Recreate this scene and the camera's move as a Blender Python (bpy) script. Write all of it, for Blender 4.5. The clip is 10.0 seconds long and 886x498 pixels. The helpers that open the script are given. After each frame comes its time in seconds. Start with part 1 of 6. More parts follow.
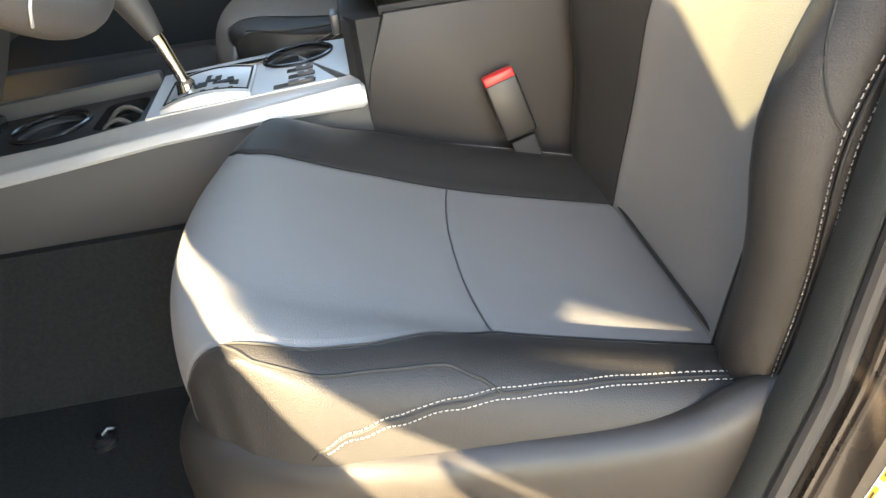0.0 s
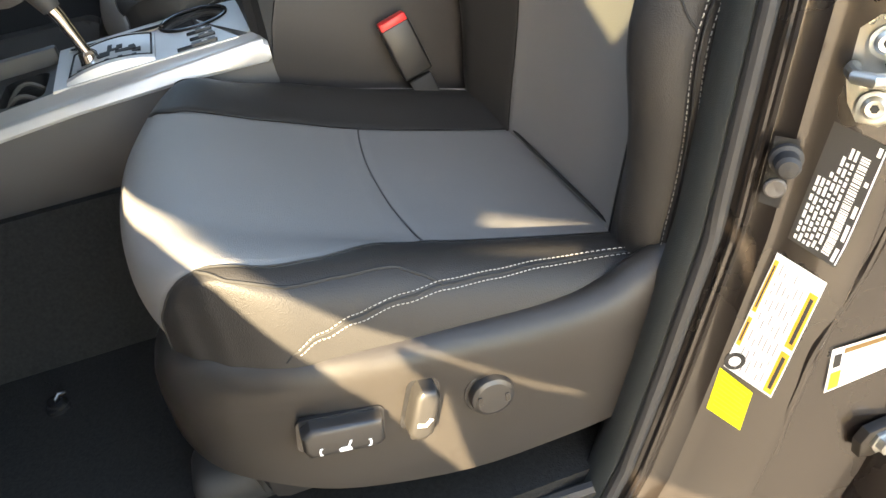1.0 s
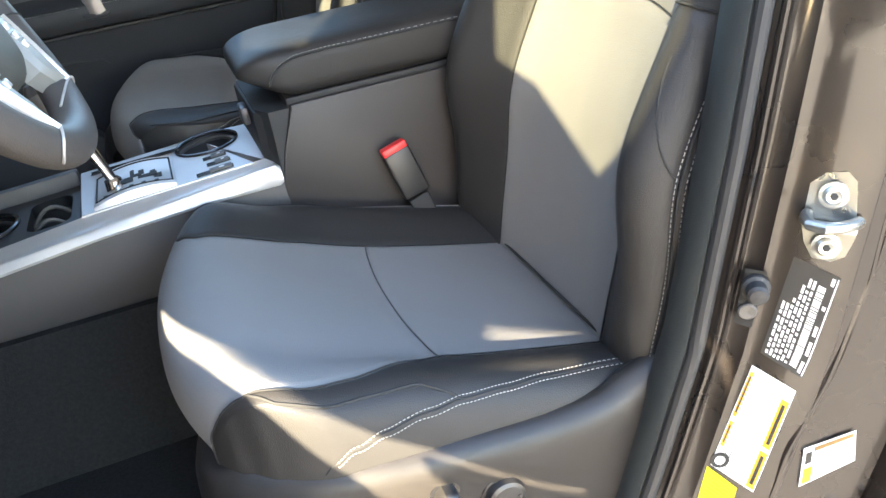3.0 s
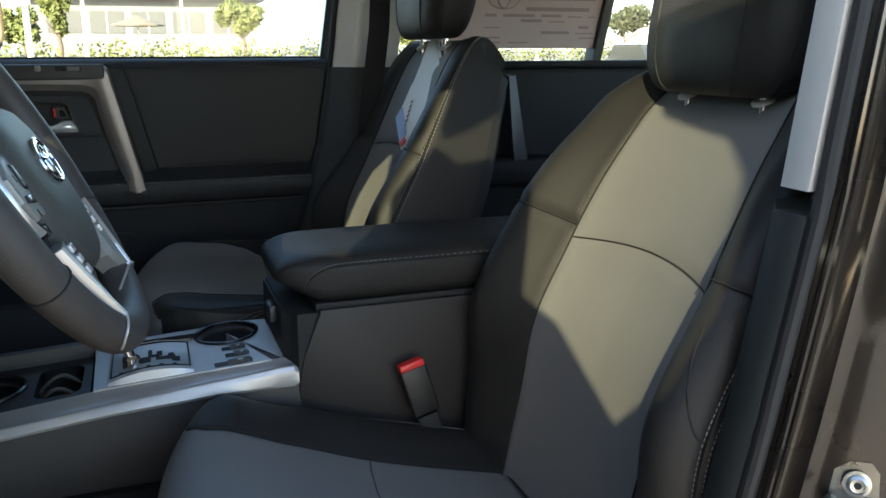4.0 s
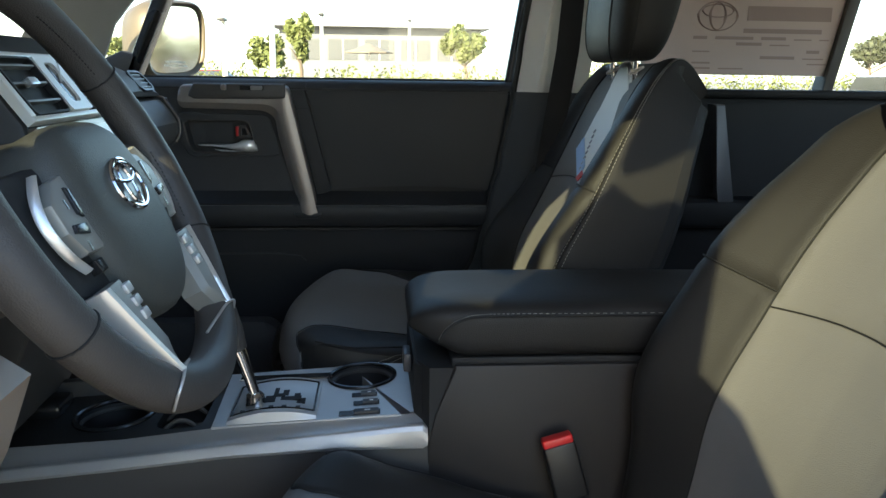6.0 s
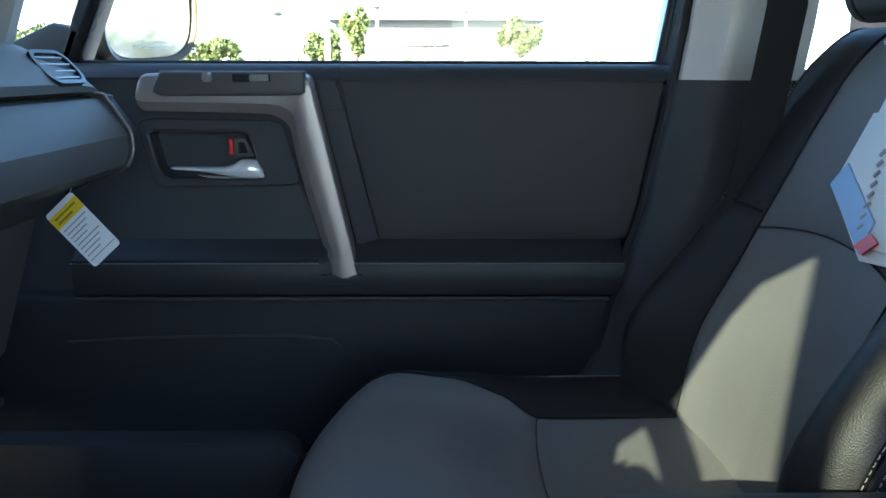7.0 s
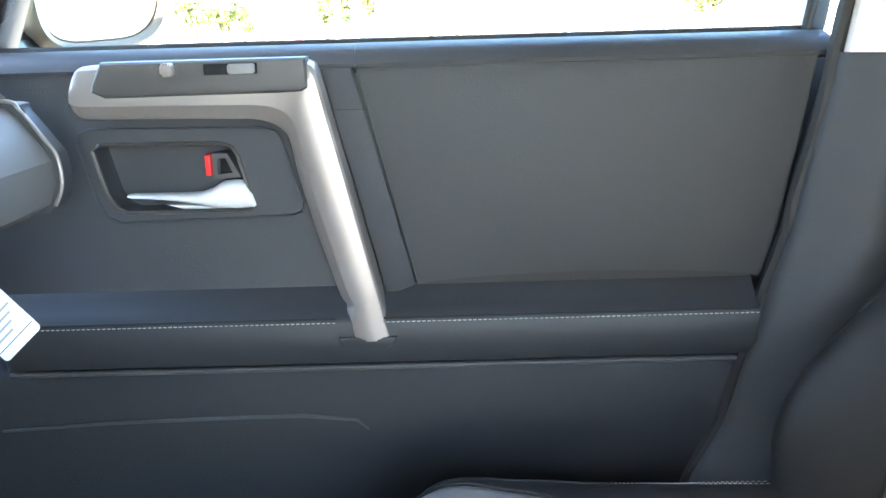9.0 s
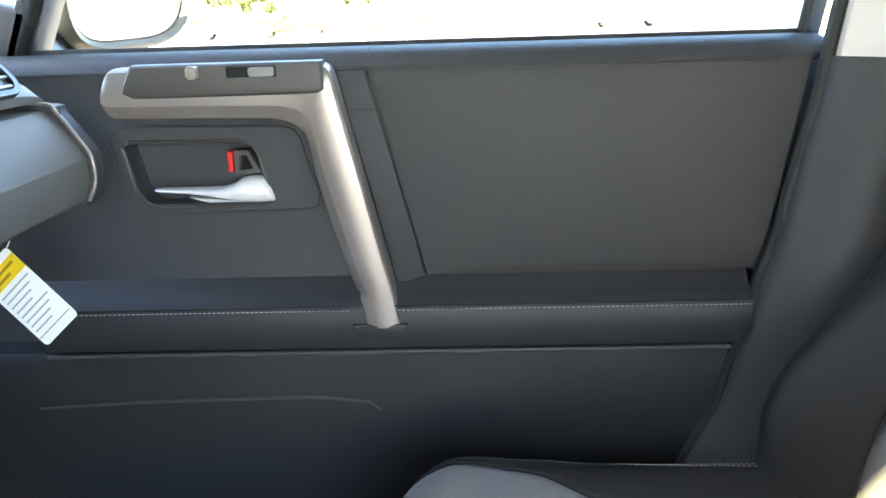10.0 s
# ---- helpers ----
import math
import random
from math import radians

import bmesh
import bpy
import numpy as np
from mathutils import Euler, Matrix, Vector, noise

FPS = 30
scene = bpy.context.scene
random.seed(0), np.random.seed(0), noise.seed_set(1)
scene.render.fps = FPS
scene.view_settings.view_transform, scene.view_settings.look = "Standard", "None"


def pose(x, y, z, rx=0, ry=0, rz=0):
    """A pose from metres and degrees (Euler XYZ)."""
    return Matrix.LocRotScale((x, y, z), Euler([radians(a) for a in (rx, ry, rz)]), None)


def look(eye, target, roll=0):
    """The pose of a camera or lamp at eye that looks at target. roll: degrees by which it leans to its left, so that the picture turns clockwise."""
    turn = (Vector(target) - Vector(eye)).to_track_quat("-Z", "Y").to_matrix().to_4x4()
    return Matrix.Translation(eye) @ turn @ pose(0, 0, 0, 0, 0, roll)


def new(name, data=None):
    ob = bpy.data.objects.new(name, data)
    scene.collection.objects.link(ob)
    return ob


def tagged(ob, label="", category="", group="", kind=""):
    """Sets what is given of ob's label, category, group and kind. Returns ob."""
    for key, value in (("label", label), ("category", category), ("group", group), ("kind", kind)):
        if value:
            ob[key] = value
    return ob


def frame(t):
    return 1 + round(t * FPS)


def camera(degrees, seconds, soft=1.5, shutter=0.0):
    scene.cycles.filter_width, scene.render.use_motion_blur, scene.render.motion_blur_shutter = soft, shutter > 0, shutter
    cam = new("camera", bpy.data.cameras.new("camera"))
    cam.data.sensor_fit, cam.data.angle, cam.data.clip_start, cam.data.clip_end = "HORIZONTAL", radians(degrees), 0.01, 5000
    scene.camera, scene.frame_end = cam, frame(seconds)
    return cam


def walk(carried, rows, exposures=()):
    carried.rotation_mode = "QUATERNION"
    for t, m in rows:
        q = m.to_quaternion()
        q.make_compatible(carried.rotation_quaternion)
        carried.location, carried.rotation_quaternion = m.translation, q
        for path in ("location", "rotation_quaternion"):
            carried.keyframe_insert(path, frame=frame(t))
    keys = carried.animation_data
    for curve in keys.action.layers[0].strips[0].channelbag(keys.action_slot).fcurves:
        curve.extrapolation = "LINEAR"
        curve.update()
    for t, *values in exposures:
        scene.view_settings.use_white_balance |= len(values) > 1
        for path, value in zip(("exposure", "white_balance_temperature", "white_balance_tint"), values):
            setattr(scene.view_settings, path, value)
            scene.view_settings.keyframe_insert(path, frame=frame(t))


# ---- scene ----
cam = camera(57.7, 10.0)
PATH = [
    (0, (0.005, -1.117, 1.271), (0.117, 0.619, 0.285), -8.0),
    (0.5, (-0.031, -1.178, 1.277), (0.246, 0.488, 0.206), -9.5),
    (1, (-0.051, -1.205, 1.286), (0.308, 0.427, 0.187), -10.2),
    (1.5, (-0.069, -1.232, 1.306), (0.327, 0.392, 0.208), -12.1),
    (2, (-0.077, -1.241, 1.317), (0.33, 0.375, 0.211), -12.9),
    (2.5, (-0.085, -1.248, 1.334), (0.342, 0.366, 0.232), -12.4),
    (2.9, (-0.101, -1.252, 1.36), (0.377, 0.419, 0.371), -10.2),
    (3, (-0.105, -1.248, 1.378), (0.394, 0.44, 0.429), -9.2),
    (3.2, (-0.122, -1.247, 1.396), (0.432, 0.502, 0.601), -5.6),
    (4.3, (-0.176, -1.246, 1.418), (0.481, 0.586, 0.954), 0.1),
    (4.5, (-0.182, -1.247, 1.417), (0.48, 0.586, 0.964), 0.0),
    (5, (-0.192, -1.243, 1.415), (0.466, 0.592, 0.97), -0.0),
    (5.5, (-0.158, -1.226, 1.414), (0.375, 0.652, 0.978), 0.2),
    (5.7, (-0.105, -1.195, 1.413), (0.295, 0.717, 0.984), 0.4),
    (5.8, (-0.089, -1.179, 1.411), (0.229, 0.749, 0.987), 0.6),
    (6, (-0.061, -1.101, 1.407), (0.098, 0.848, 0.985), 0.8),
    (6.1, (-0.054, -1.057, 1.400), (0.059, 0.897, 0.988), 0.6),
    (6.2, (-0.051, -0.993, 1.397), (0.024, 0.962, 0.979), 0.8),
    (7.3, (-0.148, -0.209, 1.388), (-0.126, 1.737, 0.929), 0.1),
    (7.5, (-0.186, -0.095, 1.393), (-0.119, 1.84, 0.893), 0.2),
    (8, (-0.163, -0.029, 1.358), (-0.127, 1.931, 0.96), -2.1),
    (8.5, (-0.145, -0.048, 1.372), (-0.144, 1.898, 0.909), -1.7),
    (9, (-0.131, -0.083, 1.409), (-0.151, 1.844, 0.873), -1.7),
    (9.5, (-0.127, -0.102, 1.414), (-0.166, 1.82, 0.863), -1.7),
    (10, (-0.117, -0.124, 1.432), (-0.189, 1.79, 0.854), -1.8),
]
EXPOSURES = [(0.0, 4.95, 7550, 10), (0.5, 4.60, 7700, 10), (1.0, 4.46, 7450, 10), (2.5, 4.42, 6750, 10), (3.0, 4.80, 6400, 10), (4.3, 2.55, 6000, 6), (5.5, 2.86, 6050, 6), (6.2, 2.93, 6100, 6), (7.3, 3.75, 4750, 4), (7.6, 3.95, 4750, 4), (8.0, 5.4, 4950, 6), (8.5, 6.35, 5400, 7), (9.2, 5.7, 5900, 8), (10.0, 5.5, 6200, 9)]
walk(cam, [(t, look(eye, target, roll)) for t, eye, target, roll in PATH], EXPOSURES)

# ==== body
# ---- world and sun ----
SUN_FROM = Vector((-0.4568, -0.7912, 0.4067)).normalized()
world = bpy.data.worlds.new("world")
scene.world = world
world.use_nodes = True
wn = world.node_tree.nodes
sky = wn.new("ShaderNodeTexSky")
sky.sky_type = "NISHITA"
sky.sun_disc = False
sky.sun_elevation = math.asin(SUN_FROM.z)
sky.sun_rotation = math.atan2(SUN_FROM.x, SUN_FROM.y)
world.node_tree.links.new(sky.outputs[0], wn["Background"].inputs[0])
wn["Background"].inputs[1].default_value = 0.10
sun = new("sun", bpy.data.lights.new("sun", "SUN"))
sun.data.energy, sun.data.angle, sun.data.color = 3.4, radians(0.45), (1.0, 0.84, 0.58)
sun.matrix_basis = look(SUN_FROM * 30, (0, 0, 0))


# ---- materials ----
def mat(name, col, rough=0.5, metal=0.0, vary=0.15, scale=12.0, grain=0.0, gscale=400.0, spec=0.5, tint=None, cell=False, coat=0.0, crease=0.0):
    """A surface with two scales of variation: broad wear in colour and gloss, and fine grain in relief."""
    m = bpy.data.materials.new(name)
    m.use_nodes = True
    nt = m.node_tree
    b = nt.nodes["Principled BSDF"]
    b.inputs["Metallic"].default_value = metal
    b.inputs["Specular IOR Level"].default_value = spec
    b.inputs["Coat Weight"].default_value = coat
    b.inputs["Coat Roughness"].default_value = 0.08
    tc = nt.nodes.new("ShaderNodeTexCoord")
    n1 = nt.nodes.new("ShaderNodeTexNoise")
    n1.inputs["Scale"].default_value = scale
    n1.inputs["Detail"].default_value = 5
    nt.links.new(tc.outputs["Object"], n1.inputs["Vector"])
    ramp = nt.nodes.new("ShaderNodeMix")
    ramp.data_type = "RGBA"
    lo = [max(0.0, c * (1 - vary)) for c in col]
    hi = [min(1.0, c * (1 + vary)) for c in (tint or col)]
    ramp.inputs["A"].default_value = (*lo, 1)
    ramp.inputs["B"].default_value = (*hi, 1)
    nt.links.new(n1.outputs["Fac"], ramp.inputs["Factor"])
    nt.links.new(ramp.outputs["Result"], b.inputs["Base Color"])
    mr = nt.nodes.new("ShaderNodeMapRange")
    mr.inputs["To Min"].default_value = max(0.02, rough - 0.08)
    mr.inputs["To Max"].default_value = min(1.0, rough + 0.08)
    nt.links.new(n1.outputs["Fac"], mr.inputs["Value"])
    nt.links.new(mr.outputs["Result"], b.inputs["Roughness"])
    if grain:
        if cell:
            n2 = nt.nodes.new("ShaderNodeTexVoronoi")
            out = n2.outputs["Distance"]
        else:
            n2 = nt.nodes.new("ShaderNodeTexNoise")
            n2.inputs["Detail"].default_value = 3
            out = n2.outputs["Fac"]
        n2.inputs["Scale"].default_value = gscale
        nt.links.new(tc.outputs["Object"], n2.inputs["Vector"])
        bp = nt.nodes.new("ShaderNodeBump")
        bp.inputs["Strength"].default_value = grain
        bp.inputs["Distance"].default_value = 0.001
        nt.links.new(out, bp.inputs["Height"])
        nt.links.new(bp.outputs["Normal"], b.inputs["Normal"])
        if crease:
            n3 = nt.nodes.new("ShaderNodeTexNoise")
            n3.inputs["Scale"].default_value = 22
            n3.inputs["Detail"].default_value = 4
            n3.inputs["Distortion"].default_value = 0.8
            nt.links.new(tc.outputs["Object"], n3.inputs["Vector"])
            bp3 = nt.nodes.new("ShaderNodeBump")
            bp3.inputs["Strength"].default_value = crease
            bp3.inputs["Distance"].default_value = 0.006
            nt.links.new(n3.outputs["Fac"], bp3.inputs["Height"])
            nt.links.new(bp3.outputs["Normal"], bp.inputs["Normal"])
    return m


def glass(name, col, rough=0.0, clear=0.9):
    """Thin window glass: mostly see-through, mirror-like at a slant."""
    m = bpy.data.materials.new(name)
    m.use_nodes = True
    nt = m.node_tree
    nt.nodes.remove(nt.nodes["Principled BSDF"])
    t = nt.nodes.new("ShaderNodeBsdfTransparent")
    t.inputs[0].default_value = (*col, 1)
    g = nt.nodes.new("ShaderNodeBsdfGlossy")
    g.inputs["Roughness"].default_value = rough
    mx = nt.nodes.new("ShaderNodeMixShader")
    fr = nt.nodes.new("ShaderNodeFresnel")
    fr.inputs[0].default_value = 1.3
    nt.links.new(fr.outputs[0], mx.inputs[0])
    nt.links.new(t.outputs[0], mx.inputs[1])
    nt.links.new(g.outputs[0], mx.inputs[2])
    nt.links.new(mx.outputs[0], nt.nodes["Material Output"].inputs[0])
    return m


M_INSERT = mat("grey_softex", (0.166, 0.163, 0.160), 0.62, vary=0.08, scale=7, grain=0.3, gscale=900, cell=True, spec=0.35, crease=0.10)
M_LEATHER = mat("black_leatherette", (0.0200, 0.0190, 0.0185), 0.52, vary=0.18, scale=8, grain=0.25, gscale=800, cell=True, spec=0.28, crease=0.07)
M_SEAM_GREY = mat("grey_seam_shadow", (0.045, 0.045, 0.045), 0.8)
M_SEAM = mat("seam_shadow", (0.012, 0.012, 0.012), 0.8)
M_THREAD = mat("grey_thread", (0.30, 0.285, 0.265), 0.75, vary=0.3, scale=60)
M_PLASTIC = mat("black_plastic", (0.052, 0.049, 0.047), 0.48, vary=0.12, scale=9, grain=0.3, gscale=1100, spec=0.5)
M_PLASTIC_SOFT = mat("soft_black_plastic", (0.032, 0.033, 0.036), 0.55, vary=0.12, scale=7, grain=0.3, gscale=900, cell=True, spec=0.45)
M_GLOSS = mat("gloss_black", (0.012, 0.012, 0.013), 0.2, vary=0.1, spec=0.5)
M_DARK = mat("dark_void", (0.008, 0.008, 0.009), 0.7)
M_SILVER = mat("satin_silver_paint", (0.54, 0.53, 0.52), 0.44, metal=0.65, vary=0.05, scale=20, grain=0.06, gscale=2500)
M_CHROME = mat("chrome", (0.90, 0.90, 0.91), 0.10, metal=1.0, vary=0.02)
M_ZINC = mat("zinc_steel", (0.42, 0.43, 0.41), 0.3, metal=0.9, vary=0.12, scale=60, grain=0.1, gscale=600)
M_PAINT = mat("bronze_grey_paint", (0.0125, 0.0098, 0.0085), 0.28, metal=0.4, vary=0.2, scale=9, grain=0.08, gscale=1500, coat=0.6)
M_CARPET = mat("dark_carpet", (0.0135, 0.0135, 0.0130), 0.95, vary=0.75, scale=220, grain=1.0, gscale=420, spec=0.15)
M_RUBBER = mat("black_rubber", (0.014, 0.014, 0.0145), 0.68, vary=0.15, scale=30, grain=0.2, gscale=500)
M_RED = mat("red_plastic", (0.65, 0.02, 0.02), 0.35, vary=0.08, scale=40)
M_RIM = mat("worn_black_leather", (0.056, 0.051, 0.048), 0.5, vary=0.15, scale=14, grain=0.25, gscale=700, cell=True, spec=0.4)
M_HUB = mat("soft_grey_plastic", (0.062, 0.063, 0.057), 0.5, vary=0.08, scale=9, grain=0.3, gscale=900, cell=True, spec=0.4)
M_BRIGHT = mat("bright_silver_paint", (0.82, 0.81, 0.78), 0.30, metal=0.75, vary=0.04, scale=20, grain=0.05, gscale=2500)
M_DOORSILVER = mat("satin_grey_silver", (0.295, 0.262, 0.242), 0.36, metal=0.5, vary=0.05, scale=20, grain=0.06, gscale=2500)
M_REAR = mat("black_rear_trim", (0.012, 0.012, 0.013), 0.6, vary=0.1, scale=7, grain=0.2, gscale=900, spec=0.3)
M_PADDED = mat("smooth_leatherette", (0.024, 0.0245, 0.0265), 0.5, vary=0.10, scale=5, grain=0.2, gscale=900, cell=True, spec=0.34, crease=0.03)
M_COVER = mat("smooth_black_plastic", (0.043, 0.0385, 0.035), 0.36, vary=0.12, scale=9, grain=0.2, gscale=1300, spec=0.5)
M_SWITCH = mat("switch_black", (0.017, 0.016, 0.0155), 0.42, vary=0.1, grain=0.1, gscale=900)
M_BOXSIDE = mat("grey_black_plastic", (0.027, 0.024, 0.023), 0.5, vary=0.12, scale=9, grain=0.3, gscale=1100, spec=0.4)
# chrome whose bright reflection is put into a white, mostly non-metal base
M_WHITE_CHROME = mat("whitened_chrome", (0.92, 0.92, 0.92), 0.10, metal=0.35, vary=0.02)
M_TRIM = mat("pale_grey_trim", (0.66, 0.64, 0.60), 0.7, vary=0.06, scale=20, grain=0.15, gscale=900)
M_HEADLINER = mat("grey_headliner", (0.45, 0.44, 0.42), 0.9, vary=0.06, scale=20, grain=0.4, gscale=700)
M_WHITE = mat("white_paper", (0.80, 0.80, 0.78), 0.55, vary=0.03, scale=20)
M_INK = mat("black_ink", (0.03, 0.03, 0.03), 0.5)
M_YELLOW = mat("yellow_label", (0.85, 0.78, 0.02), 0.45, vary=0.03)
M_ORANGE = mat("orange_print", (0.72, 0.42, 0.03), 0.5, vary=0.03)
M_GLASS = glass("window_glass", (0.93, 0.95, 0.93))
M_MIRROR = mat("mirror", (0.9, 0.9, 0.9), 0.01, metal=1.0, vary=0.0)


# ---- mesh helpers ----
def thing(name, at, label, category, group="", kind=""):
    ob = new(name)
    ob.empty_display_size = 0.05
    ob.matrix_basis = Matrix.Translation(at)
    return tagged(ob, label, category, group, kind)


def part(name, bm, material, parent, label="", sharp=28):
    """Links a bmesh, in world coordinates, as one mesh object under a thing or a part."""
    me = bpy.data.meshes.new(name)
    bmesh.ops.recalc_face_normals(bm, faces=bm.faces[:])
    bm.to_mesh(me)
    bm.free()
    for p in me.polygons:
        p.use_smooth = True
    me.set_sharp_from_angle(angle=radians(sharp))
    me.materials.append(material)
    ob = new(name, me)
    if parent is not None:
        top = Vector((0, 0, 0))
        q = parent
        while q is not None:
            top += q.matrix_basis.translation
            q = q.parent
        ob.parent = parent
        ob.matrix_basis = Matrix.Translation(-top)
    if label:
        ob["label"] = label
    return ob


def solo(name, bm, material, label, category, group="", kind="", sharp=28):
    return tagged(part(name, bm, material, None, "", sharp), label, category, group, kind)


def box(x0, x1, y0, y1, z0, z1, r=0.0, seg=2, bm=None):
    bm2 = bmesh.new()
    bmesh.ops.create_cube(bm2, size=1, matrix=Matrix.LocRotScale(((x0 + x1) / 2, (y0 + y1) / 2, (z0 + z1) / 2), None, (abs(x1 - x0), abs(y1 - y0), abs(z1 - z0))))
    if r:
        bmesh.ops.bevel(bm2, geom=bm2.edges[:], offset=r, segments=seg, affect="EDGES", profile=0.5)
    if bm is None:
        return bm2
    return join(bm, bm2)


def join(bm, other):
    me = bpy.data.meshes.new("tmp")
    other.to_mesh(me)
    other.free()
    bm.from_mesh(me)
    bpy.data.meshes.remove(me)
    return bm


def turned(bm, m):
    bmesh.ops.transform(bm, matrix=m, verts=bm.verts[:])
    return bm


def prism(pts, u, v, o, depth, r=0.0, seg=2, bm=None):
    """A flat outline (2D points along the axes u and v from o), pushed along u x v by depth, its rims rounded."""
    u, v, o = Vector(u), Vector(v), Vector(o)
    w = u.cross(v).normalized()
    b = bmesh.new()
    lo = [b.verts.new(o + u * p[0] + v * p[1]) for p in pts]
    hi = [b.verts.new(o + u * p[0] + v * p[1] + w * depth) for p in pts]
    n = len(pts)
    b.faces.new(lo[::-1])
    b.faces.new(hi)
    for i in range(n):
        b.faces.new((lo[i], lo[(i + 1) % n], hi[(i + 1) % n], hi[i]))
    if r:
        rim = [e for e in b.edges if all(x in hi for x in e.verts)]
        bmesh.ops.bevel(b, geom=rim, offset=r, segments=seg, affect="EDGES", profile=0.5)
    return b if bm is None else join(bm, b)


def rounded(x0, x1, y0, y1, r, n=5):
    """The outline of a rectangle with round corners."""
    out = []
    for cx, cy, a in ((x1 - r, y1 - r, 0), (x0 + r, y1 - r, 90), (x0 + r, y0 + r, 180), (x1 - r, y0 + r, 270)):
        for i in range(n + 1):
            t = radians(a + 90 * i / n)
            out.append((cx + r * math.cos(t), cy + r * math.sin(t)))
    return out


def tube(pts, r, n=8, closed=False, bm=None, flat=1.0):
    """A round bar along a line of points."""
    b = bmesh.new()
    pts = [Vector(p) for p in pts]
    k = len(pts)
    rings = []
    for i, p in enumerate(pts):
        a = pts[(i - 1) % k] if closed or i else p
        c = pts[(i + 1) % k] if closed or i < k - 1 else p
        d = (c - a).normalized()
        side = d.cross(Vector((0.13, 0.21, 0.97)))
        side.normalize()
        up = side.cross(d)
        rr = r[i] if isinstance(r, (list, tuple)) else r
        rings.append([b.verts.new(p + side * rr * math.cos(2 * math.pi * j / n) + up * rr * flat * math.sin(2 * math.pi * j / n)) for j in range(n)])
    for i in range(k if closed else k - 1):
        q, s = rings[i], rings[(i + 1) % k]
        for j in range(n):
            b.faces.new((q[j], q[(j + 1) % n], s[(j + 1) % n], s[j]))
    if not closed:
        b.faces.new(rings[0][::-1])
        b.faces.new(rings[-1])
    return b if bm is None else join(bm, b)


def loft(sections, caps=True, bm=None):
    """A skin over closed rings of equally many points."""
    b = bmesh.new()
    rings = [[b.verts.new(p) for p in s] for s in sections]
    n = len(rings[0])
    for q, s in zip(rings, rings[1:]):
        for j in range(n):
            b.faces.new((q[j], q[(j + 1) % n], s[(j + 1) % n], s[j]))
    if caps:
        b.faces.new(rings[0][::-1])
        b.faces.new(rings[-1])
    return b if bm is None else join(bm, b)


def lathe(profile, m, n=32, caps=True):
    """Turns (radius, height) pairs round the z axis of m."""
    return turned(loft([[(r * math.cos(2 * math.pi * i / n), r * math.sin(2 * math.pi * i / n), h) for i in range(n)] for r, h in profile], caps), m)


def sheet(fn, u0, u1, v0, v1, nu, nv, sink=0.0, thick=0.0):
    """A padded panel of the surface fn(u, v): its rim dips into the seams by sink."""
    def steps(a, b, n):
        t = [i / n for i in range(n + 1)]
        if sink:
            t = sorted(set(t + [0.012, 0.03, 0.97, 0.988]))
        return [a + (b - a) * i for i in t]
    us, vs = steps(u0, u1, nu), steps(v0, v1, nv)
    b = bmesh.new()
    rows = []
    for u in us:
        row = []
        for v in vs:
            p = Vector(fn(u, v))
            if sink:
                e = 1e-3
                nrm = (Vector(fn(u + e, v)) - Vector(fn(u - e, v))).cross(Vector(fn(u, v + e)) - Vector(fn(u, v - e)))
                nrm.normalize()
                du = min(u - u0, u1 - u) / max(1e-6, u1 - u0)
                dv = min(v - v0, v1 - v) / max(1e-6, v1 - v0)
                d = min(du, dv)
                p = p - nrm * sink * math.exp(-(d / 0.016) ** 2)
            row.append(b.verts.new(p))
        rows.append(row)
    for a, c in zip(rows, rows[1:]):
        for i in range(len(a) - 1):
            b.faces.new((a[i], a[i + 1], c[i + 1], c[i]))
    return b


def along(pts, x):
    """The value at x on a smooth line through (x, value) points."""
    if x <= pts[0][0]:
        return pts[0][1]
    for (x0, y0), (x1, y1) in zip(pts, pts[1:]):
        if x <= x1:
            t = (x - x0) / (x1 - x0)
            t = t * t * (3 - 2 * t) * 0.5 + t * 0.5
            return y0 + (y1 - y0) * t
    return pts[-1][1]


def spline(pts, t):
    """Catmull-Rom through the points, t from 0 to 1."""
    n = len(pts) - 1
    f = min(max(t, 0), 1) * n
    i = min(int(f), n - 1)
    f -= i
    p = [Vector(pts[min(max(j, 0), n)]) for j in (i - 1, i, i + 1, i + 2)]
    return 0.5 * ((2 * p[1]) + (p[2] - p[0]) * f + (2 * p[0] - 5 * p[1] + 4 * p[2] - p[3]) * f * f + (3 * p[1] - p[0] - 3 * p[2] + p[3]) * f ** 3)


def stitches(fn, n, length, r, lift=0.0012):
    """A row of n short threads along fn(t), which gives a point and a normal."""
    b = bmesh.new()
    for i in range(n):
        t0, t1 = i / n, (i + length) / n
        p, q = fn(t0), fn(t1)
        a, c = p[0] + p[1] * lift, q[0] + q[1] * lift
        tube([a, (a + c) / 2 + p[1] * lift * 0.6, c], r, 5, bm=b)
    return b

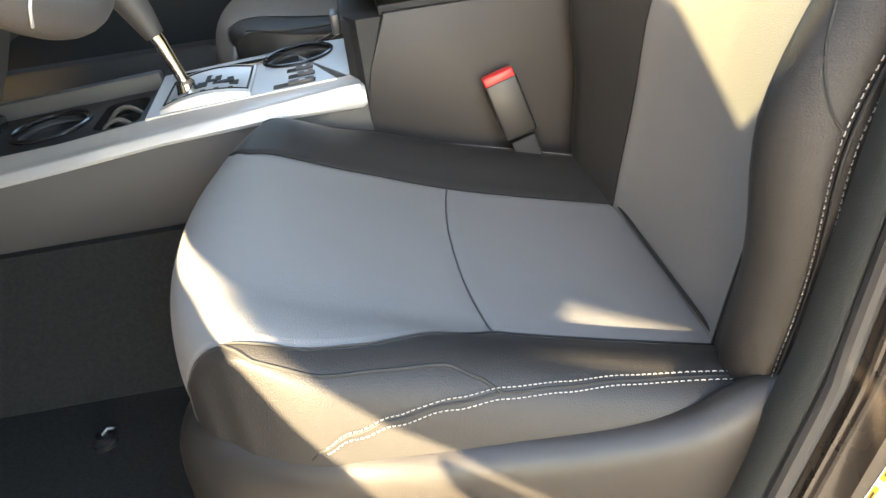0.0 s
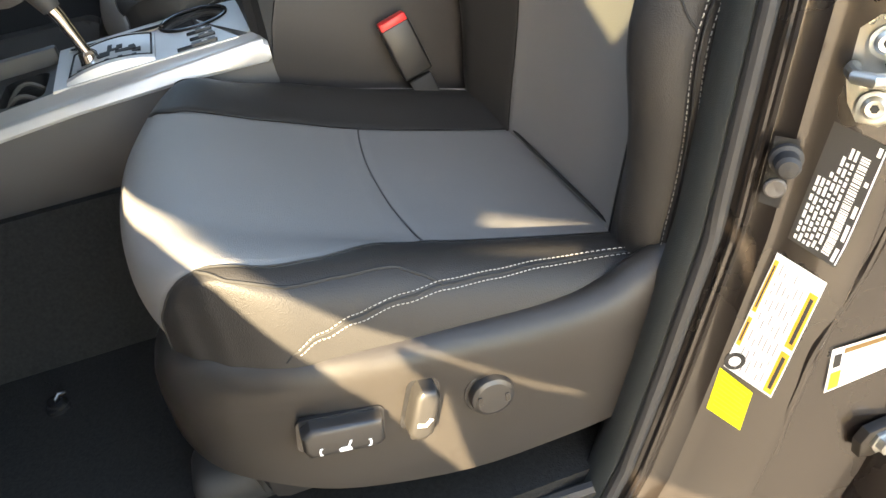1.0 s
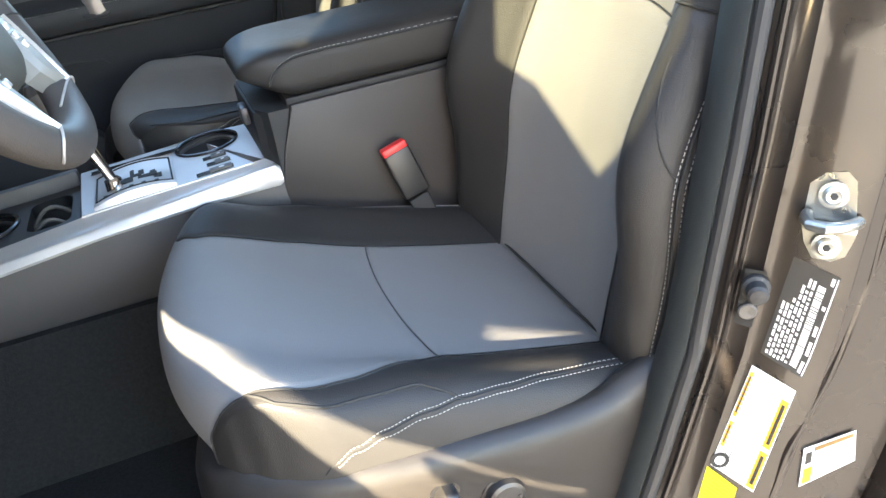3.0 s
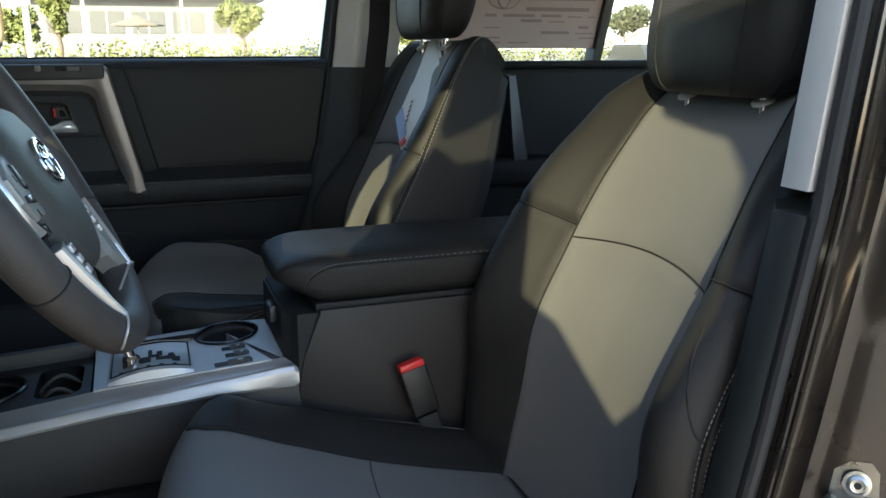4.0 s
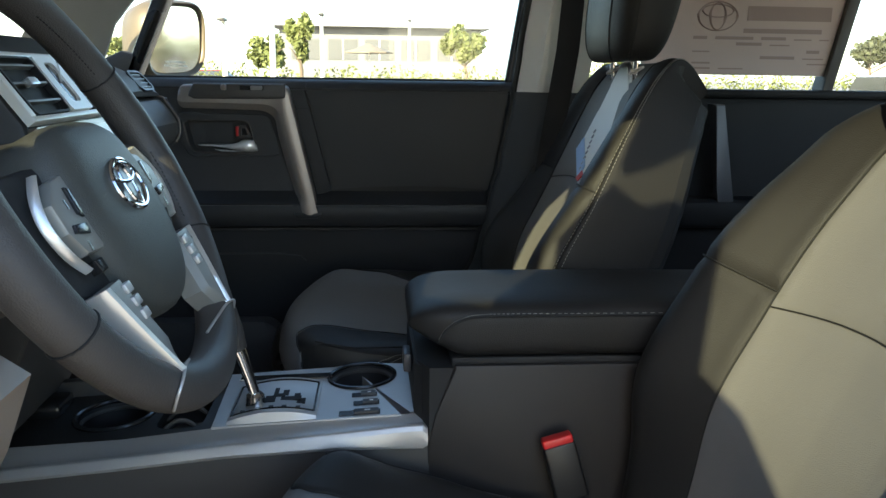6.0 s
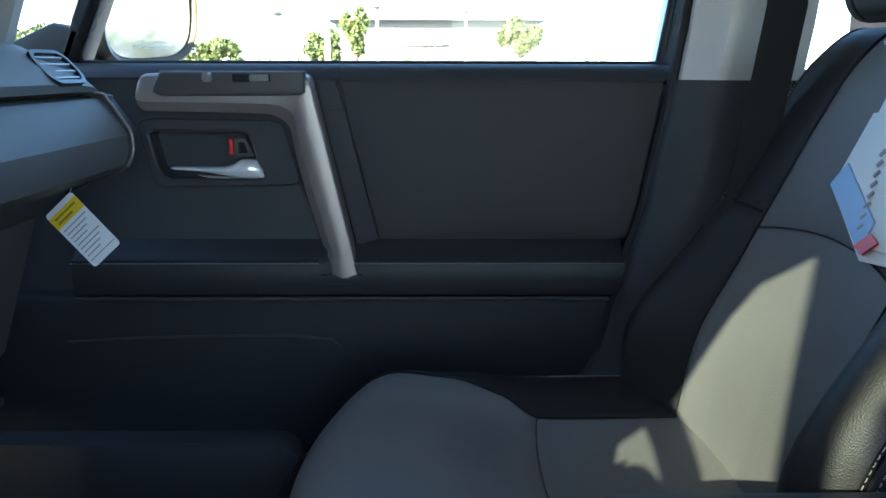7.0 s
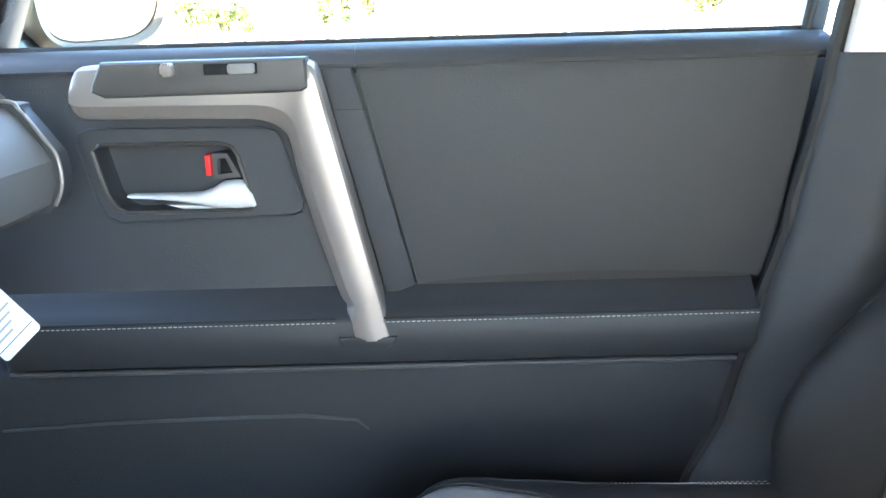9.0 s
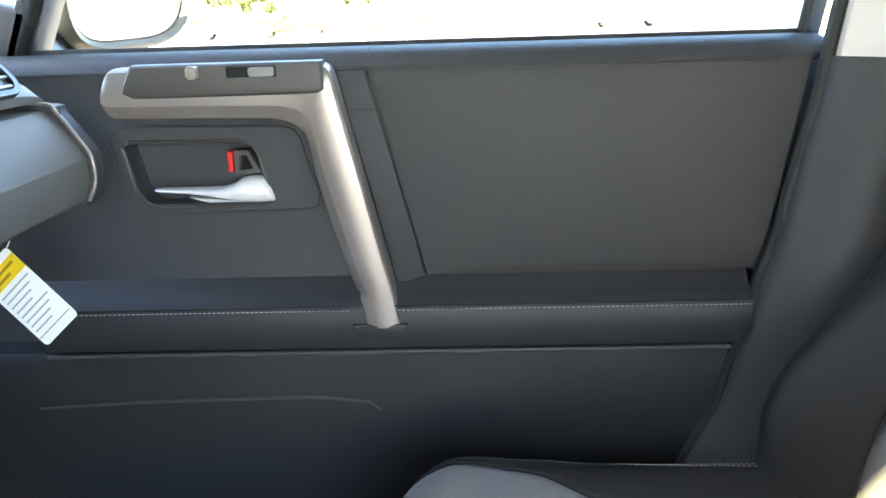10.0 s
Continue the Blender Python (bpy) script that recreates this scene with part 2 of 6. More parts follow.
# ---- the seats ----
CUSH = [(-0.172, 0, 0.74), (-0.196, 0, 0.86), (-0.205, 0, 0.895), (-0.188, 0, 0.942), (-0.13, 0, 0.950), (-0.03, 0, 0.908), (0.066, 0, 0.868), (0.17, 0, 0.836), (0.30, 0, 0.80)]
BACK = [(0.262, 0, 0.76), (0.287, 0, 0.84), (0.318, 0, 0.95), (0.345, 0, 1.05), (0.392, 0, 1.152), (0.440, 0, 1.26), (0.482, 0, 1.335), (0.525, 0, 1.378), (0.59, 0, 1.365)]
CUSH_X = [(0, 0, 0), (0.05, 0, 0), (0.10, 0.002, 0), (0.147, 0.006, 0), (0.190, 0.026, 0), (0.225, 0.032, 0), (0.250, 0.014, 0), (0.261, -0.030, 0), (0.262, -0.105, 0)]
BACK_X = [(0, 0, 0), (0.05, 0.003, 0), (0.10, 0.010, 0), (0.150, 0.028, 0), (0.190, 0.070, 0), (0.220, 0.098, 0), (0.248, 0.090, 0), (0.264, 0.045, 0), (0.266, -0.065, 0)]


def seat_fn(curve, cross, width, lift, yc, s, fall=lambda u: 1.0, nose=lambda u: 0.0, plumb=False, outer=lambda u: 1.0, inner=lambda u: 1.0):
    def fn(u, v):
        p = spline(curve, u)
        d = spline(curve, min(u + 0.004, 1)) - spline(curve, max(u - 0.004, 0))
        n = Vector((-d.z, 0, d.x)).normalized()
        c = spline(cross, abs(v))
        h = c.y * (lift(u) * (outer(u) if v > 0 else inner(u)) if c.y > 0 else fall(u))
        q = abs(c.x * width(u))
        p = p + Vector((nose(u) * 0.034 * (q / 0.19) ** 2.2, 0, 0))
        if plumb and h < 0:
            return p + Vector((0, yc + s * math.copysign(c.x, v) * width(u), h))
        return p + n * h + Vector((0, yc + s * math.copysign(c.x, v) * width(u), 0))
    return fn


def normal_of(fn, u, v, sgn):
    e = 0.004
    n = (fn(u + e, v) - fn(u - e, v)).cross(fn(u, v + e) - fn(u, v - e)).normalized()
    return n * sgn


def car_seat(yc, s, label, dx=0.0, dz=0.0, rake=0.0):
    CU = [(x - 0.036, y, z + dz - 0.010 + 0.30 * max(0.0, x + 0.15)) if rake else (x, y, z) for x, y, z in CUSH]
    tilt = Matrix.Translation((0.28 + dx, 0, 0.80 + dz)) @ Matrix.Rotation(radians(-rake), 4, "Y") @ Matrix.Translation((-0.28, 0, -0.80))
    BA = [tuple(tilt @ Vector(p)) for p in BACK]
    deep = lambda u: along([(0, 1.75), (0.45, 1.45), (0.8, 1.1), (1, 1.0)], u) if rake else 1.0
    if rake:
        BA[-2] = (BA[-2][0], 0, BA[-2][2] - 0.010)
        BA[-1] = (BA[-1][0] - 0.012, 0, BA[-1][2] - 0.050)
    seat = thing("car_seat", (0.1, yc, 0.66), label, "car seat", "front seats")
    cush = seat_fn(CU, CUSH_X, lambda u: along([(0, 0.70), (0.25, 0.75), (0.34, 0.86), (0.45, 0.93), (0.58, 1.0), (1, 1.0)], u), lambda u: along([(0, 0), (0.30, 0), (0.42, 0.12), (0.55, 0.45), (0.68, 0.92), (0.76, 1.0), (1, 1.0)], u), yc, s,
                   lambda u: 1.0, lambda u: along([(0, 1.0), (0.36, 1.0), (0.60, 0.0), (1, 0)], u), True, lambda u: 0.75 if rake else 1.0, lambda u: 0.35 if rake else 1.0)
    back = seat_fn(BA, BACK_X, lambda u: along([(0, 0.94), (0.3, 1.0), (0.5, 0.98), (0.7, 0.87), (0.88, 0.74), (1.0, 0.68)], u),
                   lambda u: along([(0, 0.3), (0.18, 0.75), (0.36, 1.1), (0.52, 1.0), (0.72, 0.5), (0.9, 0.1), (1, 0)] if rake else [(0, 0.2), (0.18, 0.55), (0.36, 0.9), (0.52, 0.82), (0.72, 0.4), (0.9, 0.1), (1, 0)], u), yc, s, deep, lambda u: 0.0, False, lambda u: along([(0, 1.0), (0.28, 0.85), (0.45, 0.35), (0.60, 0.15), (1, 0.1)], u) if rake else 1.0, lambda u: along([(0, 0.85), (0.30, 0.78), (0.62, 0.45), (1, 0.40)], u) if rake else 1.0)
    sg = -1 if normal_of(cush, 0.6, 0.0, 1).z < 0 else 1
    sb = -1 if normal_of(back, 0.4, 0.0, 1).x > 0 else 1
    W = 0.375
    t_seam = lambda v: 0.757 - 0.014 * (1 - (v / W) ** 2)
    b_seam = lambda v: 0.50 + 0.022 * (1 - (v / W) ** 2)
    wide_out = lambda u: along([(0, 0.90), (0.20, 0.88), (0.25, 0.83), (0.29, 0.74), (0.33, 0.712), (0.375, 0.715), (0.42, 0.70), (0.50, 0.692), (0.54, 0.67), (0.61, 0.60), (0.70, 0.478), (0.757, 0.378), (1, 0.375)], u)
    wide = lambda u: along([(0, 1.0), (0.322, 1.0), (0.342, 0.86), (0.36, 0.62), (0.40, 0.46), (0.48, 0.388), (0.55, 0.375), (1, 0.375)], u)

    def front(a, v):
        u = 0.03 + a * (t_seam(v * W) - 0.03)
        return cush(u, v * (wide_out(u) if v > 0 else wide(u)))

    part("cushion", sheet(front, 0, 1, -1, 1, 64, 28, 0.0025 * sg), M_INSERT, seat, "grey front centre panel of the cushion")
    part("cushion_rear_panel", sheet(lambda u, v: cush(t_seam(v * W) + u * (1.0 - t_seam(v * W)), v * W), 0, 1, -1, 1, 16, 24, 0.0025 * sg), M_INSERT, seat, "grey rear centre panel of the cushion")
    for k, edge_, u0 in ((1, wide_out, 0.03), (-1, wide, 0.343)):
        part("cushion_bolster", sheet(lambda u, v: cush(u, k * (edge_(u) + v * (1.0 - edge_(u)))), u0, 1.0, 0, 1, 60, 22, 0.0025 * sg * k), M_LEATHER, seat, "black leatherette bolster and side of the cushion")
    part("backrest", sheet(lambda u, v: back(u * b_seam(v * W), v * W), 0, 1, -1, 1, 28, 24, 0.0025 * sb), M_INSERT, seat, "grey lower centre panel of the backrest")
    part("backrest_upper_panel", sheet(lambda u, v: back(b_seam(v * W) + u * (0.97 - b_seam(v * W)), v * W), 0, 1, -1, 1, 28, 24, 0.0025 * sb), M_INSERT, seat, "grey upper centre panel of the backrest")
    for k in (1, -1):
        part("backrest_bolster", sheet(lambda u, v: back(u, k * v), 0.0, 0.52, W, 0.86, 28, 14, 0.003 * sb * k), M_LEATHER, seat, "black lower side bolster of the backrest")
        part("backrest_shoulder", sheet(lambda u, v: back(u, k * v), 0.52, 0.99, W, 0.86, 24, 14, 0.003 * sb * k), M_LEATHER, seat, "black upper side bolster of the backrest")
        part("backrest_side", sheet(lambda u, v: back(u, k * v), 0.0, 0.99, 0.86, 1.0, 40, 8, 0.002 * sb * k), M_LEATHER, seat, "black leatherette side of the backrest")
    shell = seat_fn(BA, [(0, -0.105, 0), (0.1, -0.105, 0), (0.2, -0.095, 0), (0.255, -0.08, 0), (0.266, -0.062, 0)], lambda u: along([(0, 0.94), (0.3, 1.0), (0.5, 0.98), (0.7, 0.87), (0.88, 0.74), (1.0, 0.68)], u), lambda u: 1, yc, s, deep)
    part("back_shell", sheet(shell, 0.0, 0.99, -1, 1, 24, 20), M_LEATHER, seat, "black back of the seat")
    # seams
    part("seam", tube([cush(t_seam(W * v), W * v) - Vector((0, 0, 0.002)) for v in [i / 12 for i in range(-12, 13)]], 0.0009, 6), M_SEAM_GREY, seat)
    part("seam", tube([back(b_seam(W * v), W * v) for v in [i / 12 for i in range(-12, 13)]], 0.0009, 6), M_SEAM, seat)
    for k in (1, -1):
        part("seam", tube([cush(ua + (1 - ua) * i / 70, k * (wide_out if k > 0 else wide)(ua + (1 - ua) * i / 70)) for ua in ((0.16 if k > 0 else 0.343),) for i in range(71)], 0.0010, 6), M_SEAM, seat)
        part("seam", tube([back(0.98 * i / 40, k * W) for i in range(41)], 0.0012, 6), M_SEAM, seat)
        part("seam", tube([back(0.52, k * (W + (0.86 - W) * i / 12)) for i in range(13)], 0.0012, 6), M_SEAM, seat)
        for off in (-0.010, 0.012):
            def line(t):
                u = 0.12 + 0.80 * t
                return back(u, k * (0.86 + off)), normal_of(back, u, k * (0.86 + off), sb)
            part("stitching", stitches(line, 130, 0.58, 0.0005), M_THREAD, seat, "light grey double stitching")
        part("seam", tube([back(0.12 + 0.86 * i / 50, k * 0.862) for i in range(51)], 0.0013, 6), M_SEAM, seat)
    part("seam", tube([back(0.36 + 0.11 * i / 16, 0.70 + 0.155 * (1 - i / 16) ** 2.2) for i in range(17)], 0.0012, 6), M_SEAM, seat)
    part("seam", tube([(0.2735 + dx, yc + 0.165 * i / 8, 0.8165 + dz) for i in range(-8, 9)], 0.0020, 8), M_SEAM, seat, "dark joint between cushion and backrest")
    # cushion side stitching
    v_st = lambda u: along([(0.55, 0.935), (0.57, 0.91), (0.605, 0.87), (0.64, 0.83), (0.695, 0.77), (0.737, 0.73), (0.795, 0.70), (0.85, 0.67), (0.935, 0.635), (1.0, 0.62)], u)
    v_up = lambda u: along([(0.45, 0.69), (0.465, 0.725), (0.505, 0.775), (0.565, 0.75), (0.625, 0.70), (0.685, 0.665), (0.715, 0.695), (0.737, 0.73)], u)
    for k in (1, -1):
        for off in (-0.015, 0.016):
            def line2(t):
                u = 0.575 + 0.41 * t
                v = k * min(v_st(u) + off * min(1.0, 0.25 + t * 2.5), 0.999)
                return cush(u, v), normal_of(cush, u, v, sg)
            part("stitching", stitches(line2, 84, 0.58, 0.00045), M_THREAD, seat, "light grey double stitching")
        part("seam", tube([cush(0.555 + 0.43 * i / 40, k * min(v_st(0.555 + 0.43 * i / 40), 0.999)) for i in range(41)], 0.0013, 6), M_SEAM, seat)
        part("seam", tube([cush(0.455 + 0.282 * i / 40, k * v_up(0.455 + 0.282 * i / 40)) for i in range(41)], 0.0017, 6), M_SEAM, seat)
    # headrest
    def pillow(t, q):
        """The headrest's skin: t from foot to crown, q round it, its front at pi."""
        f = max(0.0, 1 - abs(2 * t - 1) ** 3.2) ** (1 / 3.2)
        g = 0.42 + 0.58 * f
        c, n = math.cos(q), math.sin(q)
        a = (0.072 if c < 0 else 0.056) * g * (1 - 0.20 * (1 - t) ** 2)
        b = 0.143 * (0.55 + 0.45 * f) * (1 - 0.05 * (1 - t))
        return Vector((0.490 + 0.045 * t + a * math.copysign(abs(c) ** 0.62, c), yc + b * math.copysign(abs(n) ** 0.62, n), (1.373 if rake else 1.362) + 0.215 * t))

    ts = [0.5 - 0.5 * math.cos(math.pi * i / 28) for i in range(29)]
    hr = part("headrest", turned(loft([[pillow(t, 2 * math.pi * j / 56) for j in range(56)] for t in ts]), tilt), M_LEATHER, seat, "black leatherette headrest", sharp=70)
    for k in (1, -1):
        part("headrest_seam", turned(tube([pillow(0.02 + 0.96 * i / 30, math.pi + k * 0.42) for i in range(31)], 0.0016, 6), tilt), M_SEAM, hr)
        part("headrest_seam", turned(tube([pillow(0.02 + 0.96 * i / 30, math.pi + k * 1.25) for i in range(31)], 0.0014, 6), tilt), M_SEAM, hr)
        for q in (1.19, 1.31):
            part("headrest_stitching", turned(stitches(lambda t: (pillow(0.04 + 0.9 * t, math.pi + k * q), Vector((-math.cos(q), k * math.sin(q), 0))), 46, 0.55, 0.0005), tilt), M_THREAD, hr, "light grey stitching")
    for k in (1, -1):
        part("headrest_post", turned(lathe([(0.0065, 0), (0.0065, 0.08)], pose(0.492, yc + k * 0.07, 1.32), 14), tilt), M_CHROME, seat, "chrome headrest post")
        part("post_guide", turned(lathe([(0.0, 0), (0.014, 0), (0.014, 0.003), (0.011, 0.005), (0.0, 0.005)], pose(0.492, yc + k * 0.07, 1.357, 0, -25, 0), 20), tilt), M_TRIM, seat, "pale plastic post guide")
    # plastic base cover on the outboard side
    stations = [(-0.182, 0.06, 0.846, 0.800), (-0.192, 0.11, 0.852, 0.795), (-0.194, 0.155, 0.860, 0.785), (-0.187, 0.196, 0.868, 0.770), (-0.160, 0.232, 0.874, 0.750), (-0.11, 0.258, 0.871, 0.732), (-0.05, 0.270, 0.866, 0.712),
                (0.05, 0.273, 0.853, 0.690), (0.14, 0.273, 0.842, 0.688), (0.20, 0.273, 0.842, 0.692), (0.235, 0.272, 0.854, 0.702), (0.28, 0.272, 0.868, 0.706), (0.33, 0.270, 0.872, 0.71), (0.36, 0.266, 0.868, 0.72)]
    rows = []
    for i in range(53):
        x, q, zt = spline([st[:3] for st in stations], i / 52)
        zb = spline([(st[0], st[3], 0) for st in stations], i / 52).y
        ahead = spline([st[:3] for st in stations], min(1, (i + 1) / 52)) - spline([st[:3] for st in stations], max(0, (i - 1) / 52))
        nx, nq = -ahead.y, ahead.x
        ln = math.hypot(nx, nq)
        nx, nq = nx / ln, nq / ln
        def pressed(z):
            """The shallow field round the switches, under a line that falls towards the back."""
            edge_z = along([(-0.16, 0.858), (-0.10, 0.852), (-0.05, 0.845), (0.0, 0.838), (0.04, 0.826), (0.07, 0.80)], x)
            a = min(1.0, max(0.0, (edge_z - z) / 0.006)) * min(1.0, max(0.0, (z - 0.735) / 0.05))
            return -0.0050 * a * min(1.0, max(0.0, (x + 0.17) / 0.06)) * min(1.0, max(0.0, (0.068 - x) / 0.012))
        wall_ = [(0.005 + pressed(zt + h), h) for h in [-0.042 + (zb - zt + 0.050) * k / 14 for k in range(15)]]
        sec = [(-0.034, -0.03), (-0.031, -0.003), (-0.024, 0.002), (-0.015, 0.001), (-0.007, -0.004), (-0.001, -0.012), (0.003, -0.024), *wall_, (-0.001, zb - zt + 0.004), (-0.012, zb - zt)]
        rows.append([Vector((x + nx * d + dx, yc + s * (q + nq * d), zt + h + dz * 0.7)) for d, h in sec])
    bm = bmesh.new()
    vs = [[bm.verts.new(p) for p in r] for r in rows]
    for r1, r2 in zip(vs, vs[1:]):
        for j in range(len(r1) - 1):
            bm.faces.new((r1[j], r1[j + 1], r2[j + 1], r2[j]))
    bmesh.ops.solidify(bm, geom=bm.faces[:], thickness=0.003)
    bc = part("base_cover", bm, M_COVER, seat, "black plastic seat base cover", sharp=50)
    part("seat_frame", box(-0.14, 0.32, yc - 0.22, yc + 0.22, 0.67, 0.79, 0.02), M_DARK, seat, "dark seat frame and rails")
    return seat, cush, back, bc


seat_d, cush_d, back_d, cover_d = car_seat(-0.42, -1, "black and grey leatherette driver's seat with light stitching, partly sunlit")
seat_p, cush_p, back_p, cover_p = car_seat(0.34, 1, "black and grey leatherette front passenger seat beside the console", -0.080, 0.05, 3.5)


# ---- shell of the car ----
def ringplate(outer, inner, centre, u, v, o, depth, n=72):
    """A flat frame between two outlines round one centre, pushed along u x v by depth."""
    def reach(poly, a):
        d = Vector((math.cos(a), math.sin(a)))
        best = 0.0
        for i in range(len(poly)):
            p, q = Vector(poly[i]) - Vector(centre), Vector(poly[(i + 1) % len(poly)]) - Vector(centre)
            e = q - p
            den = d.x * e.y - d.y * e.x
            if abs(den) < 1e-12:
                continue
            t = (p.x * e.y - p.y * e.x) / den
            k = (p.x * d.y - p.y * d.x) / den
            if t > 0 and -1e-9 <= k <= 1 + 1e-9:
                best = max(best, t)
        return best
    u, v, o = Vector(u), Vector(v), Vector(o)
    w = u.cross(v).normalized() * depth
    angles = sorted([2 * math.pi * i / n for i in range(n)] + [math.atan2(p[1] - centre[1], p[0] - centre[0]) % (2 * math.pi) for p in list(outer) + list(inner)])
    secs = []
    for a in angles:
        c, s_ = math.cos(a), math.sin(a)
        pts = []
        for poly, k in ((outer, 0), (outer, 1), (inner, 1), (inner, 0)):
            r = reach(poly, a)
            pts.append(o + u * (centre[0] + r * c) + v * (centre[1] + r * s_) + w * k)
        secs.append(pts)
    return loft(secs + [secs[0]], caps=False)


def band(line, width, u, v, o, depth, r=0.0):
    return prism(line, u, v, o, depth, r)


XZ = ((1, 0, 0), (0, 0, 1))

solo("floor", box(-1.25, 1.95, -0.70, 0.62, 0.56, 0.64), M_CARPET, "dark grey carpeted car floor", "floor", kind="structure")
# carpeted tunnel and toe board
solo("floor_tunnel", loft([[(x, -0.25, 0.63), (x, -0.20, 0.74), (x, -0.165, 0.825), (x, 0.085, 0.825), (x, 0.12, 0.74), (x, 0.17, 0.63)] for x in (-1.2, -0.6, 0.0, 0.9)]), M_CARPET, "dark carpet over the floor tunnel", "floor", kind="structure")
solo("firewall", box(-1.30, -1.22, -0.74, 0.66, 0.5, 1.36), M_CARPET, "dark carpeted front wall of the footwell", "wall", kind="structure")
solo("roof", prism([(-0.46, 1.70), (0.1, 1.795), (0.8, 1.81), (1.9, 1.78), (1.9, 1.83), (0.8, 1.86), (0.1, 1.845), (-0.46, 1.75)], *XZ, (0, 0.58, 0), 1.24), M_HEADLINER, "pale grey roof lining", "roof", kind="structure")
solo("wall_rear", box(1.90, 1.96, -0.76, 0.68, 0.55, 1.42), M_PLASTIC_SOFT, "dark trim at the back of the car", "wall", kind="structure")
solo("wall_driver_rear", box(0.62, 1.92, -0.80, -0.76, 0.5, 1.38, 0.01), M_PLASTIC_SOFT, "dark inner side of the rear driver-side door", "wall", kind="structure")

# driver-side pillar between the doors
RIDGE = [(0.50, 0.10), (0.56, 0.150), (0.61, 0.200), (0.66, 0.228), (0.72, 0.251), (0.778, 0.272), (0.905, 0.315), (1.1, 0.355), (1.3, 0.390), (1.55, 0.418), (1.80, 0.43)]


def rx(z):
    for (z0, x0), (z1, x1) in zip(RIDGE, RIDGE[1:]):
        if z <= z1:
            return x0 + (x1 - x0) * (z - z0) / (z1 - z0)
    return RIDGE[-1][1]


PILLAR = thing("pillar_driver", (0.3, -0.78, 0.5), "bronze grey painted door pillar with seal, striker and stickers", "door pillar", kind="structure")
ZS = [0.50 + 0.02 * i for i in range(66)]
FACE = [(0.002, -0.760), (0.008, -0.766), (0.046, -0.800), (0.053, -0.803), (0.058, -0.800), (0.064, -0.802), (0.095, -0.8088), (0.150, -0.822), (0.150, -0.70), (0.02, -0.70)]
part("painted_pillar", loft([[(rx(z) + dx, y, z) for dx, y in [(-0.030, -0.735), (-0.022, -0.746), (-0.016, -0.744), (-0.010, -0.748), (-0.004, -0.757)] + FACE] for z in ZS]), M_PAINT, PILLAR, sharp=28)
crease_x = lambda z: rx(z) + along([(0.70, 0.058), (0.76, 0.051), (0.81, 0.049), (0.885, 0.064), (0.98, 0.073), (1.08, 0.070)], z)
part("pressed_ridge", tube([(crease_x(z), -0.7985 - 0.10 * max(0.0, crease_x(z) - rx(z) - 0.058), z) for z in [0.70 + 0.0125 * i for i in range(31)]], 0.0048, 10), M_PAINT, PILLAR)
part("door_seal", tube([(rx(z) - 0.036, -0.730, z) for z in ZS], 0.0075, 10), M_RUBBER, PILLAR, "black rubber door seal")
part("seal_flange", tube([(rx(z) - 0.025, -0.741, z) for z in ZS], 0.0035, 8), M_PAINT, PILLAR)
part("inner_trim", loft([[(rx(z) - 0.045, -0.726, z), (rx(z) - 0.050, -0.716, z), (rx(z) - 0.046, -0.690, z), (rx(z) - 0.01, -0.650, z), (rx(z) + 0.14, -0.645, z), (rx(z) + 0.14, -0.70, z), (rx(z) - 0.02, -0.72, z)] for z in ZS if z < 1.285]), mat("dark_grey_trim", (0.019, 0.0225, 0.022), 0.6, grain=0.3, gscale=900), PILLAR, "dark grey lower pillar trim", sharp=50)
part("upper_trim", loft([[(rx(z) - 0.046, -0.722, z), (rx(z) - 0.046, -0.690, z), (rx(z) + 0.005, -0.643, z), (rx(z) + 0.10, -0.640, z), (rx(z) + 0.10, -0.70, z)] for z in ZS if z >= 1.285]), M_TRIM, PILLAR, "pale grey upper pillar trim", sharp=50)

# sill below the driver's door opening
SILL = thing("sill_driver", (-0.3, -0.75, 0.45), "dark scuffed plastic door sill below the seat", "door sill", kind="structure")
part("sill_plate", prism([(-1.2, -0.70), (0.19, -0.70), (0.215, -0.735), (0.19, -0.775), (-1.2, -0.775)], (1, 0, 0), (0, 1, 0), (0, 0, 0.575), 0.03, 0.008), M_RUBBER, SILL, "black ribbed sill plate")
for i in range(4):
    part("rib", box(-1.15, 0.12, -0.760 + 0.014 * i, -0.755 + 0.014 * i, 0.604, 0.6075), M_RUBBER, SILL)
part("painted_sill", box(-1.2, 0.62, -0.86, -0.70, 0.36, 0.575, 0.02), M_PAINT, SILL)
part("seal", tube([(-1.2, -0.70, 0.612), (0.0, -0.70, 0.612), (0.12, -0.705, 0.620), (0.165, -0.715, 0.63)], 0.008, 8), M_RUBBER, SILL)
# rear door front edge beyond the pillar
RD = thing("door_rear_driver", (0.55, -0.84, 0.5), "bronze grey front edge of the closed rear door", "car door", kind="structure")
part("door_edge", loft([[(rx(z) + 0.155, -0.800, z), (rx(z) + 0.158, -0.850, z), (rx(z) + 0.175, -0.868, z), (rx(z) + 0.6, -0.870, z), (rx(z) + 0.6, -0.82, z)] for z in ZS]), M_PAINT, RD, sharp=40)
M_HINGE = mat("dark_steel", (0.022, 0.020, 0.018), 0.3, metal=0.5, vary=0.2, scale=40)
part("hinge_bracket", prism([(0.365, 0.694), (0.378, 0.690), (0.462, 0.696), (0.472, 0.704), (0.470, 0.722), (0.455, 0.728), (0.372, 0.722), (0.364, 0.712)], *XZ, (0, -0.822, 0), 0.010, 0.003), M_HINGE, RD, "dark steel door hinge")
